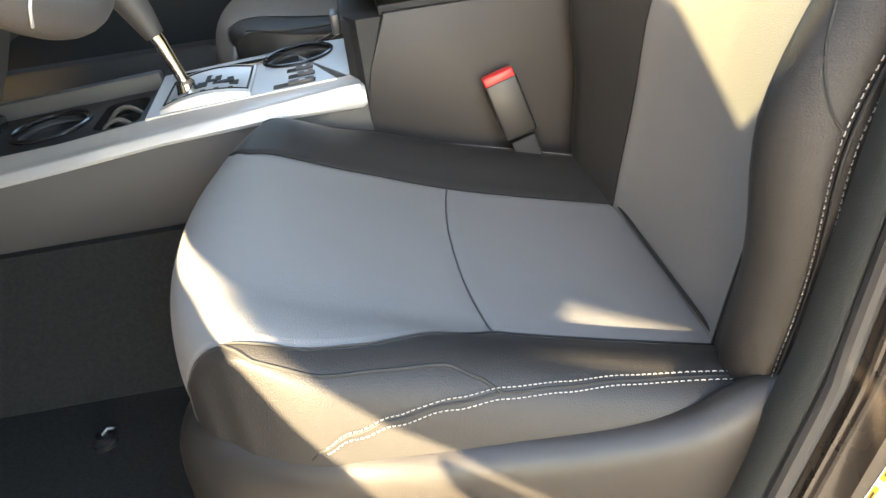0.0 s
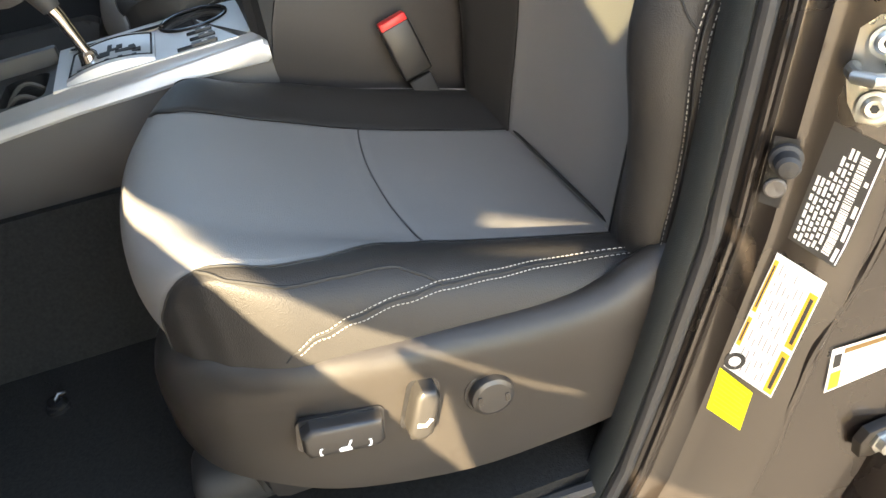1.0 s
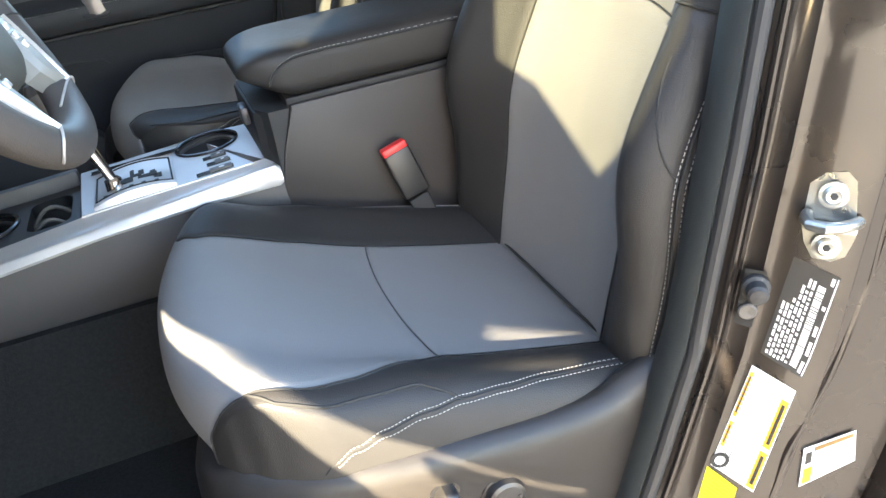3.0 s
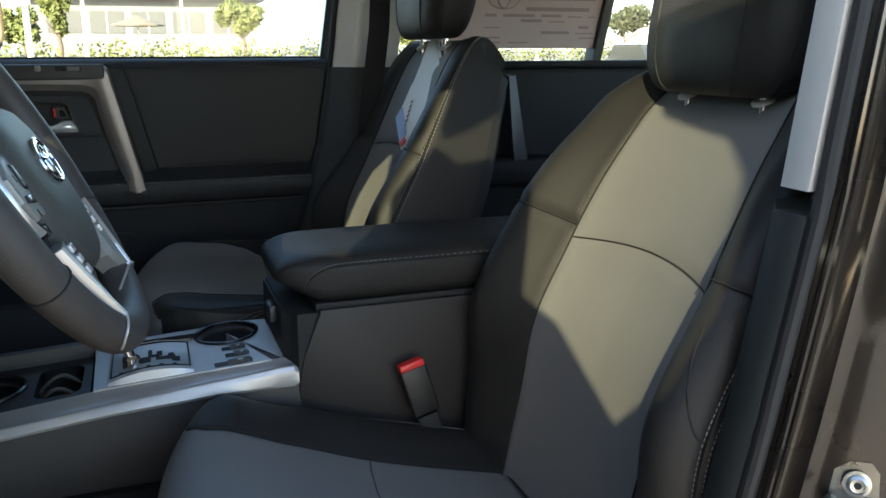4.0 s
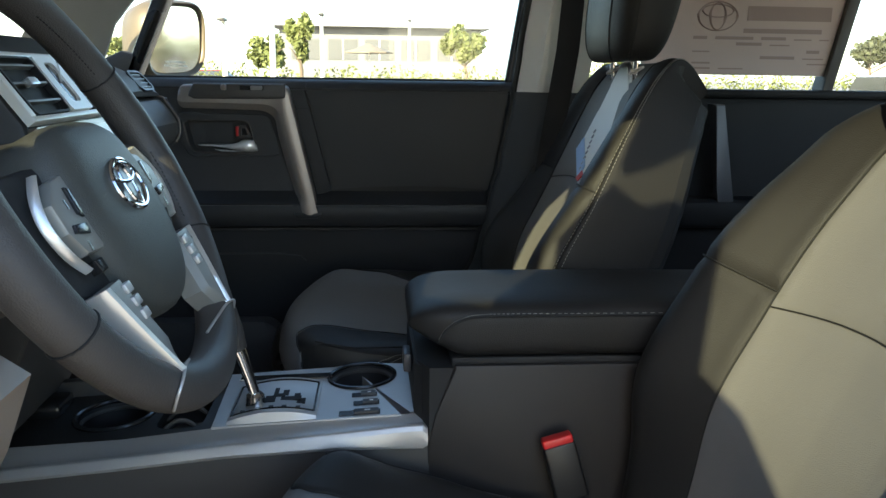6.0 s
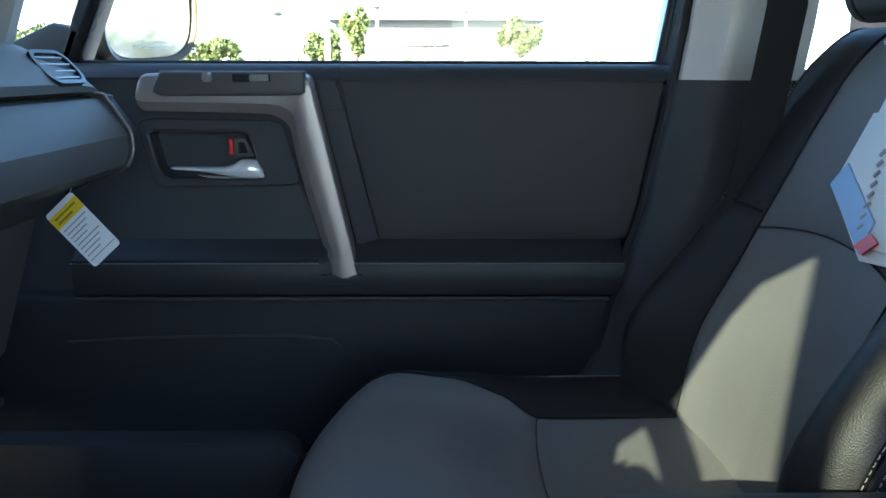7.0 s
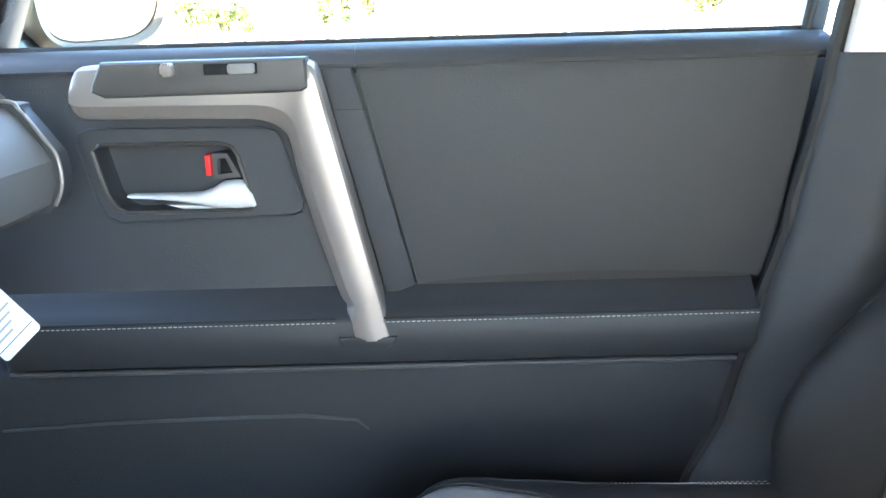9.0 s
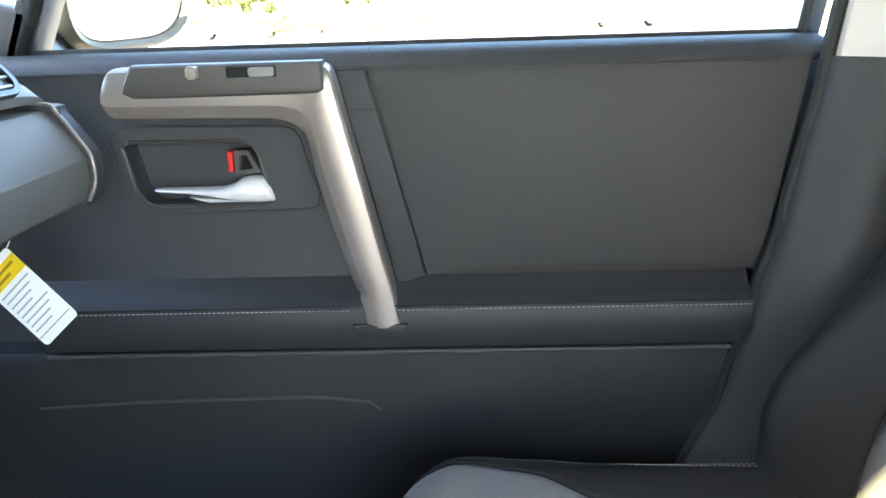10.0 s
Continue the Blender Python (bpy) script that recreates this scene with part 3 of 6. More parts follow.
part("hinge_barrel", lathe([(0.0, -0.024), (0.0075, -0.022), (0.0075, 0.022), (0.0, 0.024)], pose(0.4135, -0.836, 0.709), 16), M_HINGE, RD)
for x, z in ((0.385, 0.708), (0.440, 0.712)):
    part("hinge_bolt", lathe([(0, 0.0), (0.012, 0.0), (0.012, 0.004), (0.0085, 0.004), (0.0085, 0.011), (0, 0.011)], pose(x, -0.831, z, 90, 0, 0), 6), M_ZINC, RD, "steel hinge bolt")
# ---- passenger side ----
DOOR = thing("door_1", (-0.1, 0.72, 0.6), "black passenger door trim with satin silver pull handle", "car door", kind="structure")
EDGE = [(0.62, 0.06), (0.80, 0.105), (0.96, 0.150), (1.044, 0.169), (1.149, 0.187), (1.286, 0.215), (1.388, 0.232)]
edge = [(x, z) for z, x in EDGE]
part("door_panel", prism([(-1.15, 1.380)] + [(-1.15, 0.62)] + edge[:-1] + [(0.236, 1.380)], *XZ, (0, 0.80, 0), 0.055), M_PLASTIC_SOFT, DOOR)
# rounded sill cap under the glass
cap = [(0.80, 1.366), (0.80, 1.388), (0.772, 1.3945), (0.750, 1.3945), (0.738, 1.3925), (0.729, 1.3885), (0.7225, 1.3825), (0.7195, 1.3755), (0.7205, 1.3715), (0.728, 1.370)]
part("sill_cap", loft([[(x, y, z) for y, z in cap] for x in (-1.15, -0.2202)]), M_PLASTIC_SOFT, DOOR, sharp=35)
part("sill_cap", loft([[(x, y, z) for y, z in cap] for x in (-0.2198, 0.0, 0.244)]), M_PLASTIC_SOFT, DOOR, sharp=35)


def pad(a, b):
    """The upholstered upper panel, all but flat, its foot curling back to the shelf."""
    zt, zb = 1.3725, 1.150 + 0.010 * math.sin(math.pi * a) ** 0.6
    xl, xr = -0.2205 + 0.054 * b, 0.231 - 0.040 * b
    return Vector((xl + (xr - xl) * a, 0.7122 + 0.0085 * (1 - b) ** 2.6 - 0.0025 * math.sin(math.pi * a) ** 0.5 * math.sin(math.pi * b) ** 0.5, zt + (zb - zt) * b))


part("upholstered_panel", sheet(pad, 0.001, 0.999, 0.001, 0.999, 24, 28), M_PADDED, DOOR, "padded black leatherette upper panel")
part("panel_backing", prism([(-0.222, 1.366), (0.230, 1.366), (0.180, 1.148), (-0.166, 1.148)], *XZ, (0, 0.75, 0), 0.030), M_LEATHER, DOOR)
part("panel_piping", tube([pad(i / 30, 0.008) - Vector((0, 0.0002, 0)) for i in range(31)], 0.0008, 6), M_SEAM_GREY, DOOR)
part("panel_seam", tube([pad(0.004, i / 20) - Vector((0, 0.0002, 0)) for i in range(21)], 0.0009, 6), M_SEAM_GREY, DOOR)
# strip between pull handle and padded panel
part("dark_strip", prism([(-0.254, 1.3725), (-0.222, 1.3725), (-0.214, 1.335), (-0.166, 1.150), (-0.188, 1.142), (-0.20, 1.142)], *XZ, (0, 0.75, 0), 0.0355, 0.003), M_PLASTIC_SOFT, DOOR)
part("strip_joint", box(-0.243, -0.213, 0.7138, 0.7155, 1.3315, 1.3325), M_SEAM, DOOR)
part("door_jamb", box(-0.1, 0.50, 0.765, 0.83, 0.60, 1.366), M_PLASTIC_SOFT, DOOR)
part("jamb_cap", box(0.2445, 0.50, 0.766, 0.829, 1.3662, 1.388, 0.002), M_RUBBER, DOOR)
# armrest
arm = [(0.75 - (0.75 - y) * 0.66, z + 0.003) for y, z in [(0.75, 1.165), (0.722, 1.158), (0.700, 1.138), (0.680, 1.127), (0.664, 1.121), (0.658, 1.114), (0.660, 1.085), (0.668, 1.069), (0.685, 1.064), (0.75, 1.064)]]
part("armrest_lip", tube([(-0.60, 0.7000, 1.0645), (0.165, 0.7000, 1.0645)], 0.0028, 8), M_PLASTIC, DOOR, "thin lip below the armrest")
part("armrest", loft([[(x, y, z) for y, z in arm] for x in [-0.60 + 0.782 * i / 16 for i in range(17)]]), M_PADDED, DOOR, "padded black armrest", sharp=45)
for x0, x1 in ((-0.60, -0.249), (-0.204, 0.182)):
    part("armrest_seam", tube([(x0 + 0.002, 0.6905, 1.1225), (x1 - 0.002, 0.6905, 1.1225)], 0.0014, 6), M_SEAM, DOOR)
    part("stitching", stitches(lambda t: (Vector((x0 + (x1 - x0) * t, 0.6880, 1.1195)), Vector((0, -1, 0))), int((x1 - x0) / 0.0052), 0.62, 0.0005), M_THREAD, DOOR, "light grey stitching")
lowp = [(0.76, 1.065), (0.710, 1.065), (0.703, 1.055), (0.704, 0.98), (0.700, 0.86), (0.690, 0.72), (0.705, 0.63), (0.76, 0.62)]
door_x = lambda z: along([(q, x) for q, x in EDGE], z) - 0.004
part("lower_panel", loft([[(x, y, z) for y, z in lowp] for x in (-1.1, -0.6, -0.2)] + [[(door_x(z), y, z) for y, z in lowp]]), mat("matt_black_plastic", (0.014, 0.0145, 0.016), 0.62, grain=0.3, gscale=800, cell=True, spec=0.28), DOOR, sharp=40)
part("pocket_lip", tube([(-0.62, 0.700, 1.000), (-0.50, 0.7015, 1.006), (-0.351, 0.7025, 1.0085), (-0.294, 0.7025, 1.0085), (-0.237, 0.7025, 1.002), (-0.225, 0.7040, 0.990)], [0.0015, 0.002, 0.0022, 0.0022, 0.0016, 0.0008], 8), M_PLASTIC_SOFT, DOOR, "lip of the door pocket")
part("map_pocket", prism(rounded(-0.95, -0.28, 0.66, 0.86, 0.04), *XZ, (0, 0.70, 0), 0.045, 0.012), M_PLASTIC, DOOR, "door pocket")
# forward upper panel with the opener
OUT = [(-0.60, 1.3735), (-0.270, 1.3735), (-0.262, 1.32), (-0.25, 1.22), (-0.252, 1.129), (-0.60, 1.129)]
BEZ = [(-0.486, 1.298), (-0.478, 1.304), (-0.360, 1.303), (-0.347, 1.299), (-0.341, 1.290), (-0.331, 1.243), (-0.332, 1.236), (-0.337, 1.234), (-0.458, 1.234), (-0.468, 1.239), (-0.476, 1.252)]
part("forward_panel", ringplate(OUT, BEZ, (-0.40, 1.266), *XZ, (0, 0.75, 0), 0.028), M_PLASTIC_SOFT, DOOR)
PLATE = [(-0.499, 1.306), (-0.496, 1.316), (-0.486, 1.3195), (-0.314, 1.3165), (-0.302, 1.313), (-0.296, 1.304), (-0.279, 1.240), (-0.281, 1.231), (-0.289, 1.2275), (-0.466, 1.2245), (-0.479, 1.230), (-0.487, 1.246)]
opener = part("opener_surround", ringplate(PLATE, BEZ, (-0.40, 1.266), *XZ, (0, 0.7225, 0), 0.0085), M_PLASTIC_SOFT, DOOR, "black opener surround")
part("surround_rim", tube([(x, 0.7142, z) for x, z in PLATE], 0.0017, 6, True), M_PLASTIC_SOFT, opener)
part("recess_rim", tube([(x, 0.7145, z) for x, z in BEZ], 0.0024, 8, True), M_COVER, opener, "glossy black rim of the recess")
part("opener_recess", prism([(-0.40 + (x + 0.40) * 1.02, 1.266 + (z - 1.266) * 1.03) for x, z in BEZ], *XZ, (0, 0.756, 0), 0.004), M_PLASTIC, DOOR)
rows = []
for k, y in ((1.0, 0.722), (0.985, 0.735), (0.95, 0.746), (0.90, 0.752)):
    rows.append([(-0.40 + (x + 0.40) * k, y, 1.266 + (z - 1.266) * k) for x, z in BEZ])
part("recess_wall", loft(rows, caps=False), M_PLASTIC_SOFT, DOOR, "dished wall of the opener recess", sharp=60)
# silver trim, an inverted L
LEDGE = [((-0.489, 1.370), (-0.491, 1.340)), ((-0.484, 1.379), (-0.484, 1.332)), ((-0.470, 1.3815), (-0.470, 1.3302)), ((-0.40, 1.382), (-0.40, 1.329)), ((-0.34, 1.382), (-0.345, 1.3275)), ((-0.30, 1.382), (-0.318, 1.3265)), ((-0.275, 1.382), (-0.303, 1.3225)), ((-0.262, 1.3805), (-0.292, 1.3145)), ((-0.254, 1.372), (-0.286, 1.303)), ((-0.246, 1.338), (-0.281, 1.272)), ((-0.235, 1.29), (-0.268, 1.217)), ((-0.225, 1.244), (-0.257, 1.178)), ((-0.211, 1.180), (-0.2465, 1.143)), ((-0.2035, 1.146), (-0.2405, 1.132)), ((-0.199, 1.126), (-0.2455, 1.122)), ((-0.1955, 1.110), (-0.2455, 1.108)), ((-0.193, 1.099), (-0.242, 1.098))]
BULGE = [(0.0, 0.726), (0.008, 0.698), (0.03, 0.6915), (0.08, 0.6885), (0.25, 0.6868), (0.45, 0.686), (0.62, 0.6868), (0.74, 0.6885), (0.77, 0.6905), (0.95, 0.701), (0.99, 0.705), (1.0, 0.726)]
rows = []
for i in range(65):
    a = spline([(*q[0], 0) for q in LEDGE], i / 64)
    b = spline([(*q[1], 0) for q in LEDGE], i / 64)
    bar = 1 - min(1.0, max(0.0, (i - 20) / 12))
    bar = bar * bar * (3 - 2 * bar)
    rows.append([(a.x + (b.x - a.x) * k, y + bar * (0.0 if k in (0.0, 1.0) else 0.013 * (0.80 - k) if k < 0.8 else -0.008 * (k - 0.8) / 0.2), a.y + (b.y - a.y) * k) for k, y in BULGE])
part("pull_trim", loft(rows), M_DOORSILVER, DOOR, "satin silver pull handle trim", sharp=24)
part("grip_foot", prism([(-0.249, 1.103), (-0.248, 1.095), (-0.241, 1.089), (-0.199, 1.090), (-0.191, 1.095), (-0.188, 1.103)], *XZ, (0, 0.72, 0), 0.0335, 0.003), M_PADDED, DOOR, "rounded foot under the pull handle")
SWP = [(-0.455, 1.3845), (-0.262, 1.3845), (-0.261, 1.356), (-0.267, 1.352), (-0.455, 1.351), (-0.467, 1.357), (-0.466, 1.364)]
part("switch_panel", prism(SWP, *XZ, (0, 0.704, 0), 0.0195, 0.005, 3), M_PLASTIC, DOOR, "black switch panel")
part("lock_knob", prism(rounded(-0.396, -0.385, 1.370, 1.3825, 0.003), *XZ, (0, 0.686, 0), 0.010, 0.003), M_DOORSILVER, DOOR, "grey lock knob")
part("switch_recess", prism(rounded(-0.357, -0.307, 1.3705, 1.3805, 0.001), *XZ, (0, 0.6835, 0), 0.0012), M_GLOSS, DOOR)
part("window_switch", prism(rounded(-0.334, -0.309, 1.371, 1.380, 0.002), *XZ, (0, 0.683, 0), 0.005, 0.0015), mat("grey_switch", (0.17, 0.17, 0.17), 0.45), DOOR, "grey window switch")
# opener lever and lock
lever = []
for x, zt, zb, d in ((-0.458, 1.2518, 1.2490, 0.716), (-0.452, 1.2526, 1.2478, 0.712), (-0.42, 1.2524, 1.2462, 0.708), (-0.40, 1.2522, 1.2435, 0.706), (-0.382, 1.2530, 1.2400, 0.704), (-0.370, 1.2570, 1.2375, 0.703), (-0.360, 1.2632, 1.2360, 0.703), (-0.348, 1.2642, 1.2350, 0.704), (-0.336, 1.2632, 1.2350, 0.706), (-0.330, 1.2520, 1.2352, 0.709), (-0.327, 1.2430, 1.2360, 0.714)):
    zc, hh = (zt + zb) / 2, (zt - zb) / 2
    lever.append([(x, 0.724 - (0.724 - d) * max(0.0, math.sin(a)) ** 0.7, zc + hh * math.cos(a)) for a in [math.pi * k / 12 for k in range(13)]])
part("door_opener", loft(lever), M_WHITE_CHROME, DOOR, "chrome door opener lever", sharp=50)
part("opener_plate", prism([(-0.425, 1.2400), (-0.40, 1.2330), (-0.328, 1.2290), (-0.326, 1.2350), (-0.37, 1.2365)], *XZ, (0, 0.735, 0), 0.012, 0.002), M_WHITE_CHROME, DOOR, "chrome plate under the lever")
part("lock_lever", ringplate([(-0.367, 1.292), (-0.352, 1.292), (-0.340, 1.268), (-0.368, 1.266)], [(-0.362, 1.287), (-0.354, 1.287), (-0.348, 1.272), (-0.363, 1.271)], (-0.357, 1.280), *XZ, (0, 0.735, 0), 0.02), M_PLASTIC, DOOR, "black lock lever")
part("lock_lever_core", prism([(-0.362, 1.287), (-0.354, 1.287), (-0.348, 1.272), (-0.363, 1.271)], *XZ, (0, 0.735, 0), 0.012), M_GLOSS, DOOR)
part("lock_mark", prism([(-0.3745, 1.291), (-0.369, 1.291), (-0.369, 1.270), (-0.3745, 1.270)], *XZ, (0, 0.735, 0), 0.022, 0.001), M_RED, DOOR, "red unlocked mark")
# window glass, frame and seals
part("window_pane", prism([(-0.95, 1.36), (0.242, 1.36), (0.30, 1.76), (-0.42, 1.76)], *XZ, (0, 0.775, 0), 0.004), M_GLASS, DOOR, "clear side window").visible_shadow = False
part("glass_seal", box(-0.62, 0.236, 0.757, 0.768, 1.386, 1.399, 0.003), M_RUBBER, DOOR, "black rubber glass seal")
part("frame_rear", prism([(0.226, 1.37), (0.248, 1.37), (0.312, 1.77), (0.290, 1.77)], *XZ, (0, 0.80, 0), 0.045, 0.006), M_PAINT, DOOR)
part("frame_gasket", tube([(0.229, 0.757, 1.38), (0.262, 0.75, 1.60), (0.284, 0.74, 1.76)], 0.005, 8), M_RUBBER, DOOR)
part("frame_front", prism([(-0.63, 1.37), (-0.600, 1.37), (-0.41, 1.79), (-0.45, 1.79)], *XZ, (0, 0.80, 0), 0.05, 0.006), M_PAINT, DOOR)
part("sail_panel", prism([(-0.80, 1.37), (-0.61, 1.37), (-0.58, 1.44), (-0.62, 1.45)], *XZ, (0, 0.79, 0), 0.04, 0.005), M_PLASTIC, DOOR)

# passenger pillar, belt and rear door
PP = thing("pillar_passenger", (0.3, 0.70, 0.6), "dark lower and pale upper trim of the passenger pillar", "door pillar", kind="structure")
px = lambda z: along([(0.60, 0.03), (0.90, 0.110), (1.013, 0.158), (1.143, 0.188), (1.203, 0.206), (1.376, 0.236), (1.45, 0.246), (1.80, 0.305)], z)
zs = [0.60 + 0.03 * i for i in range(41)]
dark = mat("charcoal_trim", (0.043, 0.046, 0.049), 0.6, grain=0.3, gscale=900)
part("door_seal", tube([(px(z) + 0.004, 0.705, z) for z in zs], 0.008, 8), M_RUBBER, PP, "black rubber door seal")
part("lower_trim", loft([[(px(z) + 0.006, 0.715, z), (px(z) + 0.004, 0.695, z), (px(z) + 0.012, 0.684, z), (px(z) + 0.030, 0.676, z), (px(z) + 0.042, 0.652, z), (px(z) + 0.14, 0.640, z), (px(z) + 0.16, 0.72, z)] for z in [q for q in zs if q < 1.36] + [1.374]]), dark, PP, sharp=70)
part("upper_trim", loft([[(px(z) + 0.006, 0.715, z), (px(z) + 0.010, 0.690, z), (px(z) + 0.030, 0.672, z), (px(z) + 0.045, 0.648, z), (px(z) + 0.15, 0.636, z), (px(z) + 0.16, 0.72, z)] for z in [1.374] + [q for q in zs if q >= 1.377]]), M_TRIM, PP, "pale grey upper pillar trim", sharp=32)
belt = thing("seat_belt", (0.33, 0.62, 0.7), "black seat belt hanging beside the passenger seat", "seat belt")
part("webbing", loft([[(x - 0.023, y, z), (x + 0.023, y - 0.004, z), (x + 0.023, y - 0.0055, z), (x - 0.023, y - 0.0015, z)] for x, y, z in ((0.345, 0.620, 1.66), (0.335, 0.585, 1.55), (0.322, 0.555, 1.46), (0.294, 0.545, 1.28), (0.266, 0.545, 1.06), (0.225, 0.60, 0.90), (0.20, 0.62, 0.72))]), mat("black_webbing", (0.012, 0.012, 0.013), 0.85, grain=0.5, gscale=1500), belt, "black woven webbing")
part("guide_loop", box(0.31, 0.38, 0.618, 0.640, 1.625, 1.68, 0.008), M_PLASTIC, belt)
RP = thing("door_2", (0.9, 0.72, 0.6), "black rear passenger door trim with grab handle", "car door", kind="structure")
part("door_panel", prism([(0.45, 0.62), (1.9, 0.62), (1.9, 1.37), (0.36, 1.37)], *XZ, (0, 0.80, 0), 0.08, 0.02), M_REAR, RP)
part("sill_cap", box(0.36, 1.9, 0.708, 0.79, 1.365, 1.385, 0.008), M_REAR, RP)
part("armrest", box(0.62, 1.25, 0.660, 0.73, 1.07, 1.14, 0.02, 3), M_REAR, RP)
part("grab_handle", prism([(0.684, 1.352), (0.712, 1.352), (0.752, 1.130), (0.735, 1.118), (0.706, 1.122), (0.714, 1.160)], *XZ, (0, 0.70, 0), 0.035, 0.006), mat("dark_silver", (0.12, 0.12, 0.125), 0.45, metal=0.4), RP, "dark silver grab handle")
part("window_pane", prism([(0.40, 1.37), (1.9, 1.37), (1.9, 1.76), (0.46, 1.76)], *XZ, (0, 0.79, 0), 0.004), M_GLASS, RP, "rear side window").visible_shadow = False
part("window_bar", prism([(0.972, 1.375), (0.998, 1.375), (1.085, 1.77), (1.055, 1.77)], *XZ, (0, 0.79, 0), 0.05, 0.004), M_PLASTIC, RP, "black window divider")
# paper sheet inside the rear window
note = thing("window_sticker", (0.85, 0.757, 1.41), "pinkish paper price sheet fixed inside the rear window", "sticker")
M_PINK = mat("pink_paper", (0.62, 0.50, 0.46), 0.7, vary=0.05)
M_PINK2 = mat("brown_print", (0.40, 0.30, 0.27), 0.7, vary=0.05)
part("paper", prism([(0.50, 1.417), (0.985, 1.417), (1.045, 1.72), (0.50, 1.72)], *XZ, (0, 0.757, 0), 0.0008), M_PINK, note)
ex, ez = 0.714, 1.548
for w_, h_ in ((0.046, 0.032), (0.018, 0.030)):
    part("emblem_ring", tube([(ex + w_ * math.cos(a), 0.7555, ez + h_ * math.sin(a)) for a in [2 * math.pi * i / 36 for i in range(36)]], 0.0035, 6, True, flat=0.3), M_PINK2, note, "brown ring mark")
part("emblem_ring", tube([(ex + 0.036 * math.cos(a), 0.7555, ez + 0.012 + 0.014 * math.sin(a)) for a in [2 * math.pi * i / 36 for i in range(36)]], 0.003, 6, True, flat=0.3), M_PINK2, note)
part("print_block", box(0.785, 0.985, 0.7545, 0.7560, 1.540, 1.572), M_PINK2, note, "brown bar of large lettering")
part("print_bar", box(0.778, 0.965, 0.7545, 0.7560, 1.512, 1.522), M_PINK2, note)
rng = random.Random(4)
for z in (1.430, 1.442, 1.454, 1.468, 1.484, 1.497):
    x = 0.66
    while x < 0.97:
        l = rng.uniform(0.03, 0.09)
        if rng.random() < 0.6:
            part("print_bar", box(x, min(x + l, 0.985), 0.7545, 0.7560, z, z + rng.choice((0.003, 0.004, 0.007))), M_PINK2, note)
        x += l + 0.02

# unseen cut-out plates in the open driver's door's plane, added to shape the sun
OD = thing("sun_gobo", (-0.5, -1.3, 0.5), "unseen bronze grey plates at the open driver's door, added to shape the sunlight", "car door", kind="structure")
E2 = (0.5, -0.866, 0)
GOBO_LOW = [(-0.35, 0.5), (1.06, 0.5), (1.08, 1.0), (1.08, 1.09), (0.79, 1.09), (0.769, 1.118), (0.744, 1.150), (0.711, 1.188), (0.686, 1.215), (0.667, 1.2265), (0.6516, 1.240), (0.6365, 1.2558), (0.621, 1.2725), (0.606, 1.287), (0.592, 1.2955), (0.575, 1.299), (0.514, 1.2985), (0.46, 1.296), (0.42, 1.297), (0.38, 1.311), (-0.35, 1.325)]
GOBO_MID = [(-0.35, 1.318), (0.38, 1.311), (0.418, 1.312), (0.487, 1.3145), (0.5366, 1.3142), (0.586, 1.3148), (0.618, 1.311), (0.652, 1.2985), (0.678, 1.2846), (0.695, 1.2755), (0.713, 1.2668), (0.748, 1.2555), (0.779, 1.2463), (0.815, 1.2345), (0.872, 1.2135), (0.933, 1.1985), (0.95, 1.12), (1.085, 1.12), (1.08, 1.325), (1.06, 1.40), (1.0, 1.46), (0.94, 1.56), (0.85, 1.68), (0.78, 1.715), (0.70, 1.72), (0.37, 1.66), (-0.1, 1.55), (-0.35, 1.42)]
GOBO_TOOTH = [(0.744, 1.2465), (0.775, 1.2405), (0.813, 1.2270), (0.868, 1.2060), (0.929, 1.1935), (0.96, 1.18), (0.96, 1.085), (0.80, 1.085), (0.790, 1.140), (0.781, 1.199), (0.757, 1.226)]
GOBO_CHINK = [(0.768, 1.3415), (0.818, 1.3445), (0.915, 1.351), (0.905, 1.344), (0.846, 1.3375), (0.798, 1.3355)]
GOBO_REAR = [(0.925, 1.545), (0.985, 1.615), (1.035, 1.715), (1.067, 1.824), (1.086, 1.905), (1.075, 1.965), (1.0, 2.02), (1.0, 2.10), (1.6, 2.10), (1.6, 1.12), (1.075, 1.12), (1.075, 1.40), (1.0, 1.45)]
GOBO_UPPER = [(0.50, 1.80), (0.50, 1.845), (0.535, 1.90), (0.583, 1.965), (0.628, 1.950), (0.675, 1.98), (0.72, 2.0), (0.80, 1.95), (0.79, 1.70), (0.50, 1.66)]
GOBO_FRONT = [(0.415, 1.745), (0.47, 1.745), (0.474, 1.82), (0.49, 1.865), (0.522, 1.93), (0.560, 1.99), (0.588, 2.12), (0.43, 2.12)]
GOBO_TOP = [(0.615, 2.10), (0.592, 2.0), (0.600, 1.985), (0.650, 2.025), (0.71, 2.09), (0.75, 2.15), (0.75, 2.3), (0.64, 2.3)]
# the divider too is an added sun-blocking plate, not a window part
for name_, shape_ in (("gobo_low", GOBO_LOW), ("gobo_tooth", GOBO_TOOTH), ("gobo_rear", GOBO_REAR), ("divider", GOBO_UPPER), ("gobo_front", GOBO_FRONT), ("gobo_top", GOBO_TOP)):
    part(name_, prism(shape_, E2, (0, 0, 1), (-0.80, -0.80, 0), 0.004), M_PAINT, OD)
part("gobo_mid", ringplate(GOBO_MID, GOBO_CHINK, (0.84, 1.3425), E2, (0, 0, 1), (-0.80, -0.80, 0), 0.004), M_PAINT, OD)
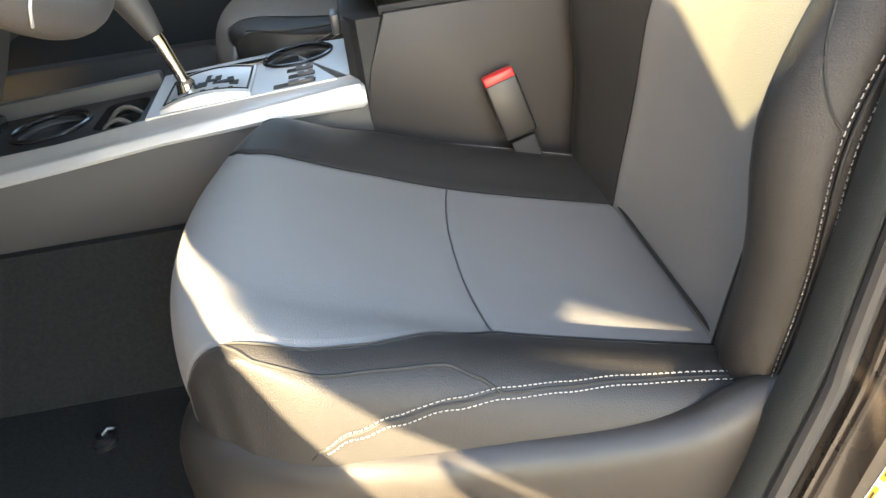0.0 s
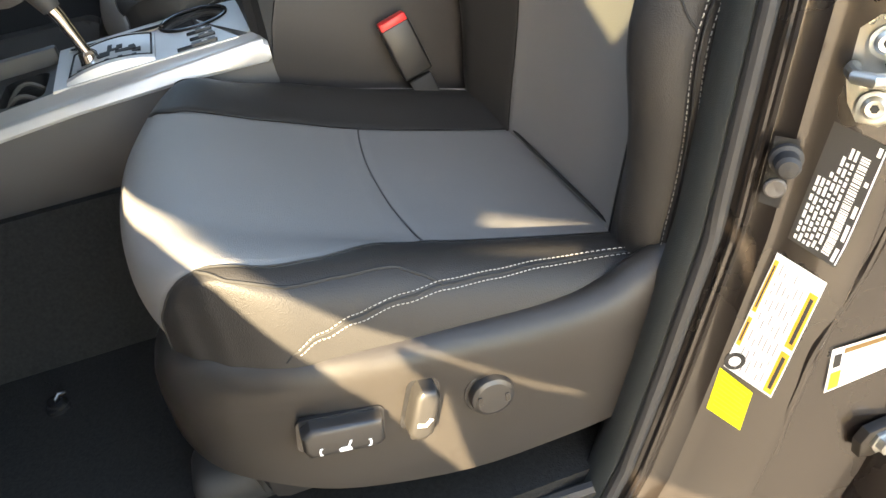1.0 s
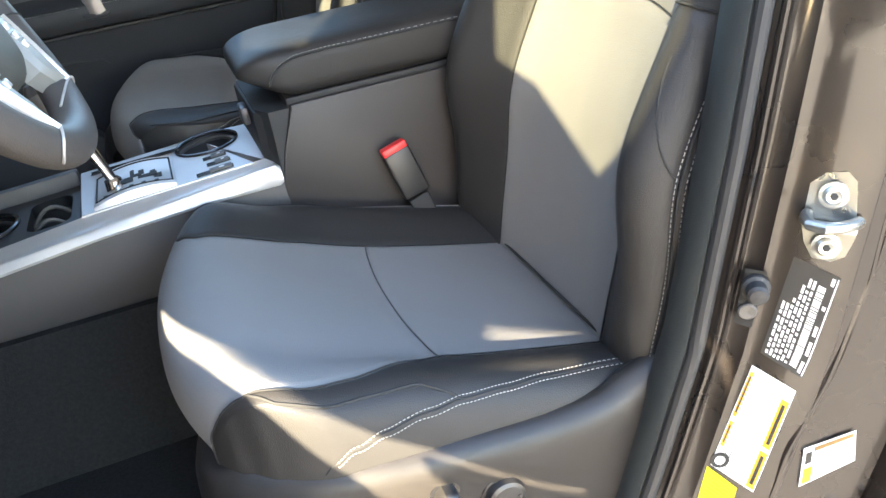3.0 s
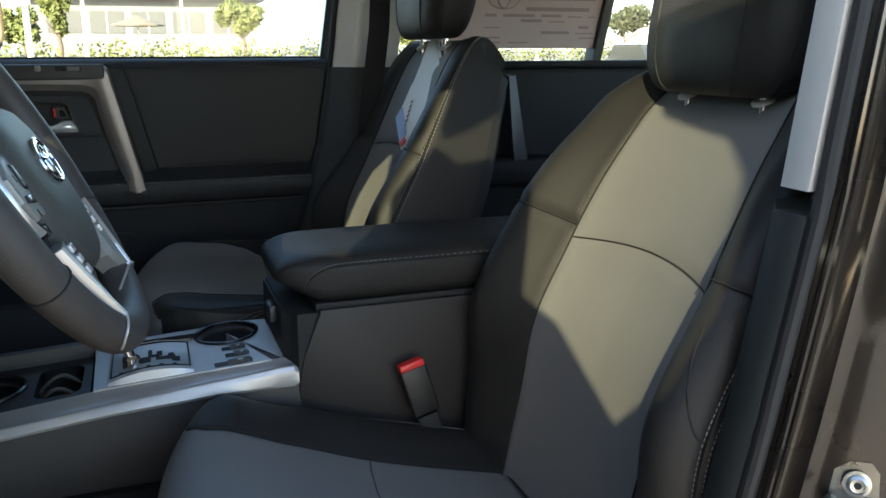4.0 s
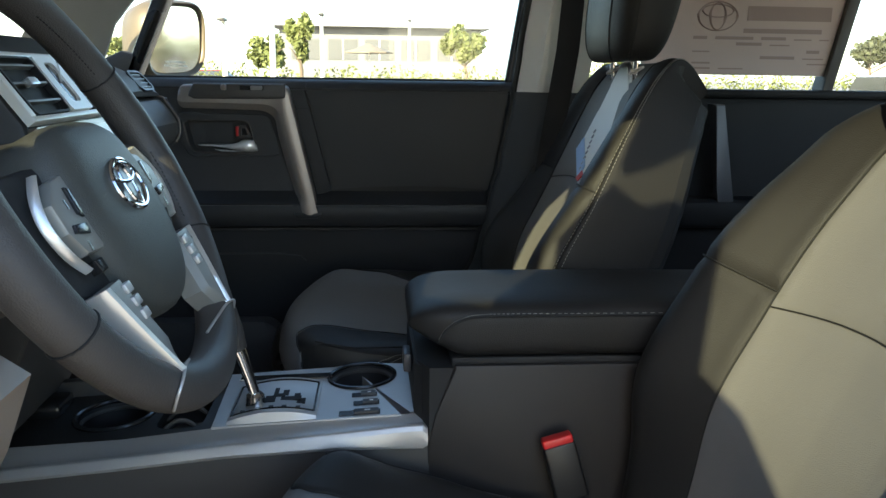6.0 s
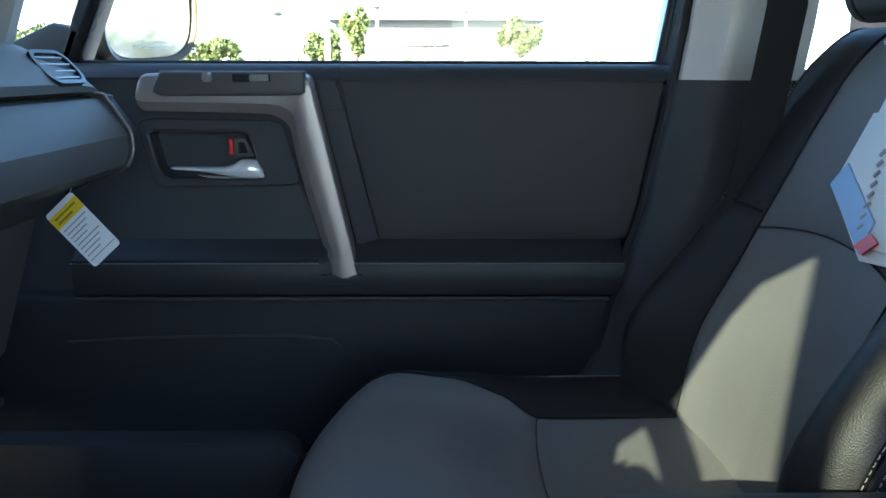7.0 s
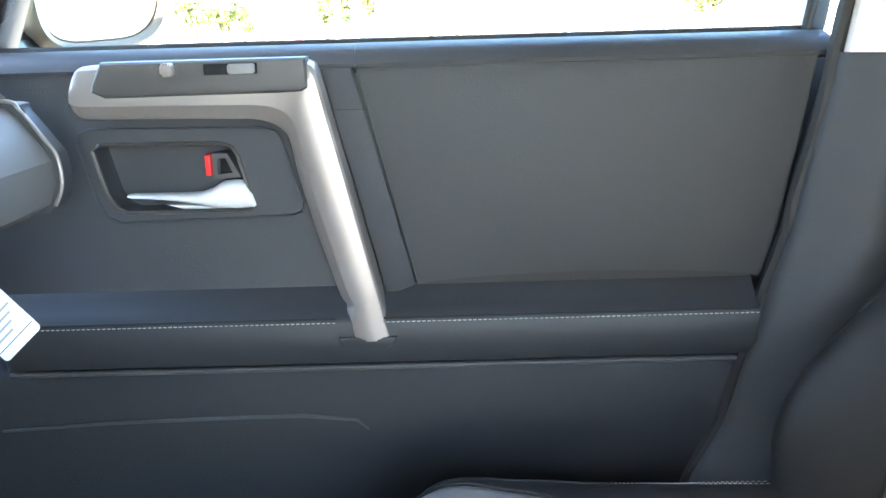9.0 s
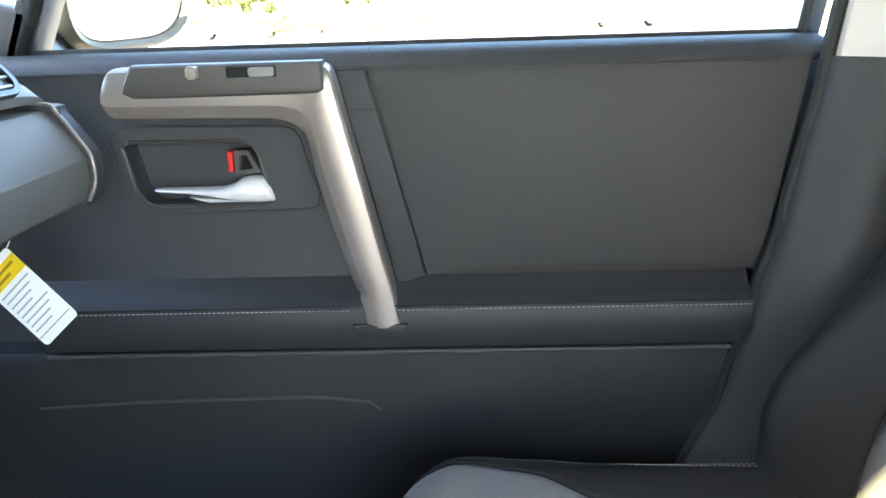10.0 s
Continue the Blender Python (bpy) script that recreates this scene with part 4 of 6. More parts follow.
# unseen pane, added to weaken the sun that passes the plates
part("window_pane", prism([(0.10, 1.60), (1.10, 1.45), (1.12, 2.12), (0.20, 2.12)], E2, (0, 0, 1), (-0.79, -0.805, 0), 0.004), glass("sun_dimming_glass", (0.54, 0.55, 0.495)), OD, "unseen pane added to dim the sun between the plates")

# ---- centre console ----
CON = thing("centre_console", (-0.1, -0.045, 0.64), "black and satin silver centre console with gear selector", "console")
ZC = lambda x: 0.977 + 0.055 * x
SLOPE = Matrix(((1, 0, 0, 0), (0, 1, 0, 0), (0.055, 0, 1, 0.977), (0, 0, 0, 1)))


def flat(bm):
    """Lays a piece built round z = 0 onto the sloping console top."""
    return turned(bm, SLOPE)


UP = ((1, 0, 0), (0, 1, 0))
# side wall of the console
part("console_side", loft([[(x, -0.150, zt), (x, -0.156, zt - 0.05), (x, -0.150, 0.825), (x, -0.145, 0.818), (x, -0.12, 0.818), (x, -0.12, zt)] for x, zt in ((-0.85, 0.905), (-0.39, 0.927), (-0.255, 0.944), (-0.11, 0.951), (-0.01, 0.948), (0.002, 0.948))]), M_PLASTIC, CON, "black plastic side wall", sharp=40)
part("console_side", box(-0.85, 0.05, 0.055, 0.075, 0.80, 0.94, 0.01), M_PLASTIC, CON)
# silver edge band
edge_rows = []
for x, zt, zb in ((-0.62, 0.915, 0.902), (-0.39, 0.937, 0.922), (-0.255, 0.951, 0.936), (-0.11, 0.964, 0.944), (-0.03, 0.972, 0.944), (-0.006, 0.973, 0.944), (0.0, 0.968, 0.948)):
    top_ = max(zt, ZC(x) - 0.0015) if x > -0.28 else max(zt + 0.002, ZC(x) - 0.0095)
    edge_rows.append([(x, -0.118, top_ - 0.012), (x, -0.1195, top_ + 0.0005), (x, -0.126, top_ - 0.0022), (x, -0.136, (top_ + zt) / 2 - 0.0035), (x, -0.1455, zt - 0.0005), (x, -0.1500, zt + 0.0008), (x, -0.1530, zt - 0.0008), (x, -0.1565, zt - 0.006), (x, -0.159, zb + 0.004), (x, -0.158, zb), (x, -0.13, zb)])
part("silver_edge", loft(edge_rows), M_SILVER, CON, "bright satin silver edge band", sharp=22)
# top plate with the cup holder hole
OUTL = [(-0.276, -0.122), (-0.03, -0.122), (-0.012, -0.112), (-0.016, -0.036), (-0.020, 0.064), (-0.045, 0.070), (-0.070, 0.0765), (-0.102, 0.0765), (-0.130, 0.069), (-0.282, 0.066)]
cup_c, cup_r = (-0.086, 0.023), 0.047
circle = lambda c, r, n=40: [(c[0] + r * math.cos(2 * math.pi * i / n), c[1] + r * math.sin(2 * math.pi * i / n)) for i in range(n)]
part("top_plate", flat(ringplate(OUTL, circle(cup_c, cup_r), cup_c, *UP, (0, 0, -0.02), 0.020)), M_SILVER, CON, "satin silver top plate")
part("cup_ring", flat(tube([(cup_c[0] + (cup_r + 0.001) * math.cos(a), cup_c[1] + (cup_r + 0.001) * math.sin(a), 0.001) for a in [2 * math.pi * i / 48 for i in range(48)]], 0.003, 8, True)), M_GLOSS, CON, "black cup holder ring")
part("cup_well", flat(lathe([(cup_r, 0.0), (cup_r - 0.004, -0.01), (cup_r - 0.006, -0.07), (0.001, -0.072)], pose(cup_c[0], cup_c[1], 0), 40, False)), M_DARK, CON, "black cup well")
part("cup_lip", flat(lathe([(cup_r - 0.001, -0.004), (cup_r - 0.006, -0.006), (cup_r - 0.006, -0.010), (cup_r - 0.001, -0.012)], pose(cup_c[0], cup_c[1], 0), 40, False)), M_PLASTIC, CON)
part("slot", flat(prism([(-0.265, 0.034), (-0.142, 0.020), (-0.132, 0.026), (-0.132, 0.044), (-0.265, 0.052)], *UP, (0, 0, 0.0), 0.0015)), M_GLOSS, CON, "dark slot beside the selector")
part("slot_rim", flat(tube([(-0.265, 0.033, 0.002), (-0.142, 0.019, 0.002), (-0.130, 0.026, 0.002)], 0.0018, 6)), M_CHROME, CON)
# gear selector gate, domed
gx0, gx1, gy0, gy1 = -0.258, -0.143, -0.118, 0.010
dome = lambda x: 0.003 + 0.0095 * (1 - ((x - (gx0 + gx1) / 2) / 0.0585) ** 2)
sec = []
for i in range(17):
    x = gx0 + (gx1 - gx0) * i / 16
    sec.append([(x, gy0, 0.0), (x, gy0 + 0.003, dome(x)), (x, gy0 + 0.010, dome(x) + 0.002), (x, gy0 + 0.013, dome(x) + 0.0005), (x, gy1 - 0.013, dome(x) + 0.0005), (x, gy1 - 0.010, dome(x) + 0.002), (x, gy1 - 0.003, dome(x)), (x, gy1, 0.0)])
GATE = part("selector_gate", flat(loft(sec)), M_SILVER, CON, "domed silver selector gate", sharp=30)
for y in (gy0 + 0.0145, gy1 - 0.0145):
    part("gate_groove", flat(tube([(gx0 + 0.004 + (gx1 - gx0 - 0.008) * i / 16, y, dome(gx0 + 0.004 + (gx1 - gx0 - 0.008) * i / 16) + 0.0008) for i in range(17)], 0.0016, 6)), M_GLOSS, GATE)
for x in (gx0 + 0.004, gx1 - 0.004):
    part("gate_groove", flat(tube([(x, gy0 + 0.0145, dome(x) + 0.001), (x, gy1 - 0.0145, dome(x) + 0.001)], 0.0016, 6)), M_GLOSS, GATE)
for x0, x1, y0, y1 in ((-0.238, -0.214, -0.083, -0.074), (-0.214, -0.200, -0.083, -0.062), (-0.204, -0.198, -0.066, -0.036), (-0.198, -0.188, -0.066, -0.056), (-0.192, -0.184, -0.062, -0.044), (-0.196, -0.166, -0.078, -0.066), (-0.172, -0.160, -0.086, -0.070), (-0.176, -0.168, -0.066, -0.054)):
    part("gate_slot", flat(box(x0, x1, y0, y1, dome((x0 + x1) / 2) - 0.004, dome((x0 + x1) / 2) + 0.0014)), M_DARK, GATE, "black stepped slot")
for x in (-0.240, -0.220, -0.203, -0.186, -0.168):
    part("gate_mark", flat(box(x - 0.003, x + 0.003, -0.101, -0.096, dome(x) - 0.003, dome(x) + 0.0016)), M_INK, GATE)
LEVER = thing("gear_lever", (-0.226, -0.075, 0.98), "chrome gear lever with dark leather boot above", "gear lever")
part("collar", lathe([(0.0, 0), (0.013, 0), (0.012, 0.010), (0.008, 0.014), (0.0, 0.014)], pose(-0.226, -0.076, ZC(-0.226) + 0.012), 20), M_CHROME, LEVER)
part("stem", tube([(-0.226, -0.076, 0.985), (-0.233, -0.076, 1.010), (-0.243, -0.076, 1.042), (-0.247, -0.076, 1.052)], [0.0075, 0.0075, 0.0095, 0.0105], 16), M_CHROME, LEVER, "polished chrome stem")
part("knob", tube([(-0.246, -0.076, 1.050), (-0.255, -0.076, 1.075), (-0.268, -0.076, 1.105), (-0.276, -0.076, 1.130), (-0.280, -0.076, 1.142)], [0.012, 0.017, 0.021, 0.022, 0.012], 18), M_PLASTIC, LEVER, "dark grey lever knob")
# three switches
for x0, x1, y0, y1 in ((-0.099, -0.064, -0.055, -0.041), (-0.096, -0.061, -0.084, -0.070), (-0.114, -0.060, -0.116, -0.101)):
    SW = part("switch_frame", flat(prism(rounded(x0, x1, y0, y1, 0.001), *UP, (0, 0, 0.0), 0.001)), M_GLOSS, CON, "black console switch")
    part("switch_cap", flat(prism(rounded(x0 + 0.36 * (x1 - x0), x1 - 0.002, y0 + 0.002, y1 - 0.002, 0.001), *UP, (0, 0, 0.0), 0.004, 0.001)), M_PLASTIC, SW)
    part("switch_mark", flat(box(x0 + 0.62 * (x1 - x0), x0 + 0.76 * (x1 - x0), (y0 + y1) / 2 - 0.0015, (y0 + y1) / 2 + 0.0015, 0.0038, 0.0044)), M_WHITE, SW)
# front tray with two wells
c2, r2 = (-0.425, -0.030), 0.052
part("tray", flat(ringplate([(-0.62, -0.121), (-0.366, -0.121), (-0.368, 0.060), (-0.62, 0.060)], circle(c2, r2), c2, *UP, (0, 0, -0.030), 0.018)), M_SWITCH, CON, "black tray with round cup well")
part("cup_rim", flat(tube([(c2[0] + r2 * math.cos(a), c2[1] + r2 * math.sin(a), -0.011) for a in [2 * math.pi * i / 48 for i in range(48)]], 0.004, 8, True)), M_GLOSS, CON)
part("cup_rim", flat(tube([(c2[0] + 0.046 * math.cos(a), c2[1] + 0.046 * math.sin(a), -0.020) for a in [2 * math.pi * i / 48 for i in range(48)]], 0.003, 8, True)), M_PLASTIC, CON)
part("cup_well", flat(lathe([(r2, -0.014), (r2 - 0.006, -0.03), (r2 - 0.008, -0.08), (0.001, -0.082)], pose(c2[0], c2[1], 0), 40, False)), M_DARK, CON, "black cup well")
wel = rounded(-0.358, -0.296, -0.090, 0.024, 0.02)
part("tray", flat(ringplate([(-0.366, -0.121), (-0.282, -0.121), (-0.286, 0.060), (-0.368, 0.060)], wel, (-0.327, -0.033), *UP, (0, 0, -0.030), 0.018)), M_SWITCH, CON)
part("small_well", flat(prism(rounded(-0.360, -0.294, -0.092, 0.026, 0.02), *UP, (0, 0, -0.06), 0.004)), mat("brown_rubber", (0.10, 0.085, 0.07), 0.8), CON, "brown lined small well")
for k in (-0.072, -0.020):
    part("well_divider", flat(tube([(-0.357 + 0.060 * i / 8, k, -0.030 + 0.022 * math.sin(math.pi * i / 8)) for i in range(9)], 0.003, 6)), mat("brown_rubber_edge", (0.11, 0.095, 0.08), 0.7), CON)
part("tray_wall", flat(box(-0.62, -0.284, 0.048, 0.066, -0.03, 0.012, 0.004)), M_PLASTIC, CON)
part("tray_bar", flat(box(-0.56, -0.50, -0.03, 0.03, -0.014, 0.006, 0.006)), M_GLOSS, CON)
part("console_core", box(-0.85, 0.0, -0.13, 0.06, 0.80, 0.872), M_DARK, CON)
# armrest storage box
BOX = thing("armrest_box", (0.15, -0.045, 0.64), "black storage box with padded stitched armrest lid", "armrest box")
part("box_body", prism([(0.002, -0.150), (0.44, -0.150), (0.44, 0.066), (-0.014, 0.064), (-0.012, -0.118)], *UP, (0, 0, 0.80), 0.248), M_RUBBER, BOX)
part("side_panel", prism([(0.0, 0.80), (0.44, 0.80), (0.44, 1.052), (0.034, 1.052), (0.010, 0.985), (0.0, 0.945)], *XZ, (0, -0.146, 0), 0.008, 0.003), M_BOXSIDE, BOX, "black side panel of the box")
part("box_front", prism([(-0.019, 0.064), (-0.016, -0.118), (0.006, -0.148), (0.030, -0.148), (0.03, 0.064)], *UP, (0, 0, 0.94), 0.105, 0.004), M_RUBBER, BOX)
part("latch", box(-0.029, -0.018, -0.085, -0.045, 1.018, 1.044, 0.003), mat("grey_latch", (0.05, 0.05, 0.055), 0.4), BOX, "grey lid latch")
LID = []
for i in range(33):
    q = i / 32
    t = q * q if q < 0.5 else 0.25 + (q - 0.5) * 1.5
    x = -0.024 + 0.462 * t
    k = min(1.0, t / 0.15)
    f = math.sqrt(max(0.0, 1 - (1 - k) ** 2))
    zt = 1.132 + 0.002 * math.sin(math.pi * t) - 0.026 * (1 - f)
    zb = 1.056 + 0.038 * (1 - k) ** 1.2
    hw, zc, hh = 0.106 * (0.70 + 0.30 * f), (zt + zb) / 2, max(0.004, (zt - zb) / 2)
    LID.append([(x, -0.050 + hw * math.copysign(abs(math.cos(a)) ** 0.45, math.cos(a)), zc + hh * math.copysign(abs(math.sin(a)) ** 0.45, math.sin(a))) for a in [2 * math.pi * (j + 0.5) / 48 for j in range(48)]])
lid = part("armrest_lid", loft(LID), M_LEATHER, BOX, "padded black leatherette armrest lid", sharp=70)
crease = [(0.012, 1.085), (0.022, 1.100), (0.042, 1.112), (0.075, 1.117), (0.20, 1.117), (0.36, 1.117)]
part("lid_seam", tube([(spline([(a, b, 0) for a, b in crease], i / 40).x, -0.1565, spline([(a, b, 0) for a, b in crease], i / 40).y) for i in range(41)], 0.0018, 6), M_SEAM, lid)
part("stitching", stitches(lambda t: (Vector((spline([(a, b, 0) for a, b in crease], t).x, -0.1562, spline([(a, b, 0) for a, b in crease], t).y + 0.003)), Vector((0, -1, 0.2))), 90, 0.55, 0.0003), M_THREAD, lid, "fine grey stitching")
part("lid_lip", box(0.03, 0.43, -0.145, 0.055, 1.046, 1.060, 0.003), M_DARK, BOX)
# belt buckle of the driver's seat
BK = thing("belt_buckle", (0.18, -0.185, 0.87), "black seat belt buckle with red release button", "belt buckle")
tb = Matrix.Translation((0.169, -0.186, 0.932)) @ Euler((radians(-6), radians(-16), 0)).to_matrix().to_4x4()
part("buckle_body", turned(box(-0.021, 0.021, -0.011, 0.011, -0.046, 0.030, 0.005, 3), tb), M_SWITCH, BK)
part("release_button", turned(box(-0.0195, 0.0195, -0.0095, 0.0095, 0.024, 0.0385, 0.003, 3), tb), M_RED, BK, "bright red release button")
part("buckle_stalk", turned(box(-0.016, 0.016, -0.005, 0.005, -0.15, -0.050, 0.003), tb), M_DARK, BK)

# ---- switches on the driver's seat ----
YS = -0.6955


def on_cover(x, z, bm, lean=17):
    return turned(bm, Matrix.Translation((x, YS, z)) @ Matrix.Rotation(radians(lean), 4, "Y"))


def slide(bm):
    return on_cover(-0.054, 0.796, bm, 9.5)


def recline(bm):
    return on_cover(0.016, 0.793, bm, 19)


SS = part("slide_switch", slide(prism([(-0.034, -0.007), (-0.029, -0.0155), (0.031, -0.0155), (0.036, -0.010), (0.034, 0.0135), (-0.027, 0.0155), (-0.035, 0.008)], *XZ, (0, 0.004, 0), 0.017, 0.005, 3)), M_SWITCH, cover_d, "black seat slide switch with white symbols", sharp=35)
part("switch_base", slide(prism(rounded(-0.038, 0.038, -0.018, 0.017, 0.007), *XZ, (0, 0.006, 0), 0.004)), M_GLOSS, SS)
for x, d in ((-0.021, 1), (0.023, -1)):
    part("symbol", slide(prism([(x, -0.0115), (x + 0.0028 * d, -0.0115), (x + 0.0012 * d, -0.010), (x + 0.0012 * d, -0.0055), (x + 0.0028 * d, -0.004), (x, -0.004), (x - 0.0008 * d, -0.0075)][::d], *XZ, (0, -0.0128, 0), 0.0008)), M_WHITE, SS)
part("symbol", slide(prism([(-0.004, -0.0115), (0.006, -0.0115), (0.006, -0.009), (0.004, -0.008), (0.0065, -0.001), (0.0045, -0.001), (0.0022, -0.0072), (-0.003, -0.007), (-0.005, -0.0085)], *XZ, (0, -0.0128, 0), 0.0008)), M_WHITE, SS)
RS = part("recline_switch", recline(prism([(-0.011, -0.018), (-0.007, -0.027), (0.006, -0.027), (0.013, -0.020), (0.012, 0.020), (0.007, 0.027), (-0.006, 0.027), (-0.010, 0.020)], *XZ, (0, 0.004, 0), 0.020, 0.006, 3)), M_SWITCH, cover_d, "black backrest switch with white symbol", sharp=35)
part("switch_base", recline(prism(rounded(-0.0145, 0.0155, -0.030, 0.030, 0.012), *XZ, (0, 0.006, 0), 0.004)), M_GLOSS, RS)
part("symbol", recline(prism([(-0.005, -0.010), (0.003, -0.010), (0.008, -0.002), (0.005, -0.001), (0.0015, -0.007), (-0.005, -0.006)], *XZ, (0, -0.0158, 0), 0.0008)), M_WHITE, RS)
KN = part("lumbar_knob", lathe([(0.0, 0.014), (0.016, 0.0135), (0.0195, 0.0115), (0.0205, 0.008), (0.0205, 0.0)], pose(0.080, YS + 0.002, 0.783, 90, 0, 0), 36), M_SWITCH, cover_d, "round black lumbar knob")
part("knob_collar", lathe([(0.0205, 0.0), (0.0235, 0.001), (0.0240, 0.003), (0.0225, 0.004), (0.0205, 0.0035)], pose(0.080, YS + 0.002, 0.783, 90, 0, 0), 36, False), M_SWITCH, KN)
for k in (-1, 1):
    part("knob_mark", prism(rounded(-0.0020, 0.0020, -0.0045, 0.0045, 0.001), *XZ, (0.080 + k * 0.0125, YS - 0.0115, 0.783 + k * -0.002), 0.0012), M_GLOSS, KN)
part("rail_cover", box(-0.215, -0.115, -0.60, -0.52, 0.635, 0.690, 0.022, 4), M_RUBBER, seat_d, "black seat rail end cover")
# mat hook on the carpet
HK = thing("mat_hook", (-0.38, -0.334, 0.64), "small dark plastic floor mat hook on the carpet", "floor mat hook")
part("hook_base", lathe([(0.0, 0.0), (0.015, 0.0), (0.014, 0.005), (0.009, 0.007), (0.009, 0.014), (0.0, 0.014)], pose(-0.38, -0.334, 0.640), 24), M_GLOSS, HK)
part("hook_arm", tube([(-0.38, -0.334, 0.654), (-0.374, -0.330, 0.659), (-0.366, -0.327, 0.656)], 0.003, 8), M_GLOSS, HK)

# ---- stickers, striker and buffer on the pillar ----
def face(a, z, lift=0.0):
    return Vector((rx(z) + 0.008 + 0.038 * a - 0.62 * lift, -0.766 - 0.034 * a - 0.76 * lift, z + 0.19 * lift))


def patch(c, lift, fn=face, n=6):
    """A thin sheet between four (across, height) corners of the pillar face: top left, top right, bottom right, bottom left."""
    tl, tr, br, bl = [Vector(p) for p in c]
    b = bmesh.new()
    rows = []
    for i in range(n + 1):
        l, r = tl.lerp(bl, i / n), tr.lerp(br, i / n)
        rows.append([b.verts.new(fn(*l.lerp(r, j / 4), lift)) for j in range(5)])
    for r1, r2 in zip(rows, rows[1:]):
        for j in range(4):
            b.faces.new((r1[j], r1[j + 1], r2[j + 1], r2[j]))
    bmesh.ops.solidify(b, geom=b.faces[:], thickness=0.0003)
    return b


def inside(c, u0, u1, v0, v1):
    tl, tr, br, bl = [Vector(p) for p in c]
    at = lambda u, v: tuple(tl.lerp(tr, u).lerp(bl.lerp(br, u), v))
    return at(u0, v0), at(u1, v0), at(u1, v1), at(u0, v1)


rng = random.Random(11)
C1 = ((0.133, 1.000), (0.935, 0.982), (0.793, 0.883), (-0.019, 0.904))
L1 = thing("certification_label", (0.34, -0.79, 0.88), "black sticker with pale bars of print and a barcode", "sticker", "pillar stickers")
part("film", patch(C1, 0.0008), M_INK, L1)
part("border", patch(inside(C1, 0.955, 0.985, 0.02, 0.98), 0.0013), M_WHITE, L1)
part("barcode", patch(inside(C1, 0.64, 0.80, 0.14, 0.95), 0.0013), M_WHITE, L1, "white barcode block")
v = 0.15
while v < 0.94:
    h = rng.choice((0.004, 0.006, 0.010))
    part("barcode_bar", patch(inside(C1, 0.64, 0.80, v, v + h), 0.0016, n=1), M_INK, L1)
    v += h + rng.choice((0.010, 0.014, 0.02))
for u in (0.08, 0.17, 0.26, 0.35, 0.44, 0.53):
    v = rng.choice((0.42, 0.5, 0.35)) if u < 0.3 else rng.choice((0.12, 0.2))
    while v < 0.95:
        h = rng.uniform(0.02, 0.09)
        part("print_bar", patch(inside(C1, u, u + 0.055, v, min(v + h, 0.97)), 0.0013, n=2), M_WHITE, L1)
        v += h + rng.uniform(0.012, 0.03)
for v0, v1 in ((0.03, 0.10), (0.30, 0.34), (0.50, 0.60), (0.66, 0.80), (0.86, 0.97)):
    part("print_bar", patch(inside(C1, 0.85, 0.92, v0, v1), 0.0013, n=2), M_WHITE, L1)
C2 = ((-0.078, 0.891), (0.783, 0.870), (0.719, 0.760), (-0.192, 0.783))
L2 = thing("tyre_label", (0.30, -0.79, 0.76), "white tyre information sticker with orange bars", "sticker", "pillar stickers")
part("film", patch(C2, 0.0008), M_WHITE, L2)
for u0, u1, v0, v1 in ((0.02, 0.10, 0.05, 0.48), (0.02, 0.10, 0.53, 0.78), (0.80, 0.97, 0.12, 0.58), (0.80, 0.97, 0.62, 0.98)):
    o = part("orange_bar", patch(inside(C2, u0, u1, v0, v1), 0.0013), M_ORANGE, L2, "orange heading bar")
    part("print_bar", patch(inside(C2, u0 + 0.3 * (u1 - u0), u1 - 0.3 * (u1 - u0), v0 + 0.04, v1 - 0.04), 0.0016), M_INK, o)
for u in (0.18, 0.28, 0.38, 0.48, 0.58, 0.68):
    v = rng.uniform(0.05, 0.2)
    while v < 0.93:
        h = rng.uniform(0.03, 0.12)
        part("print_bar", patch(inside(C2, u, u + 0.022, v, min(v + h, 0.96)), 0.0013, n=2), mat("grey_ink", (0.25, 0.25, 0.26), 0.5), L2)
        v += h + rng.uniform(0.03, 0.10)
tl, tr, br, bl = [Vector(p) for p in C2]
mid = tl.lerp(tr, 0.14).lerp(bl.lerp(br, 0.14), 0.91)
for r_, m_, l_ in ((0.0085, M_INK, 0.0013), (0.0048, M_WHITE, 0.0017)):
    b = bmesh.new()
    b.faces.new([b.verts.new(face(mid.x + r_ * math.cos(a) / 0.051, mid.y + r_ * math.sin(a), l_)) for a in [2 * math.pi * i / 24 for i in range(24)]])
    bmesh.ops.solidify(b, geom=b.faces[:], thickness=0.0003)
    part("wheel_mark", b, m_, L2, "black tyre symbol")
C3 = ((-0.24, 0.781), (0.417, 0.762), (0.481, 0.723), (-0.187, 0.739))
L3 = thing("warning_label", (0.27, -0.79, 0.72), "bright yellow sticker with faint print", "sticker", "pillar stickers")
part("film", patch(C3, 0.0008), M_YELLOW, L3)
for i in range(8):
    part("print_bar", patch(inside(C3, 0.10 + 0.02 * (i % 2), 0.90 - 0.05 * (i % 3), 0.10 + 0.10 * i, 0.13 + 0.10 * i), 0.0013, n=1), mat("olive_ink", (0.50, 0.45, 0.03), 0.5), L3)


def face2(a, z, lift=0.0):
    return Vector((rx(z) + 0.064 + 0.086 * a, -0.802 - 0.020 * a - lift, z))


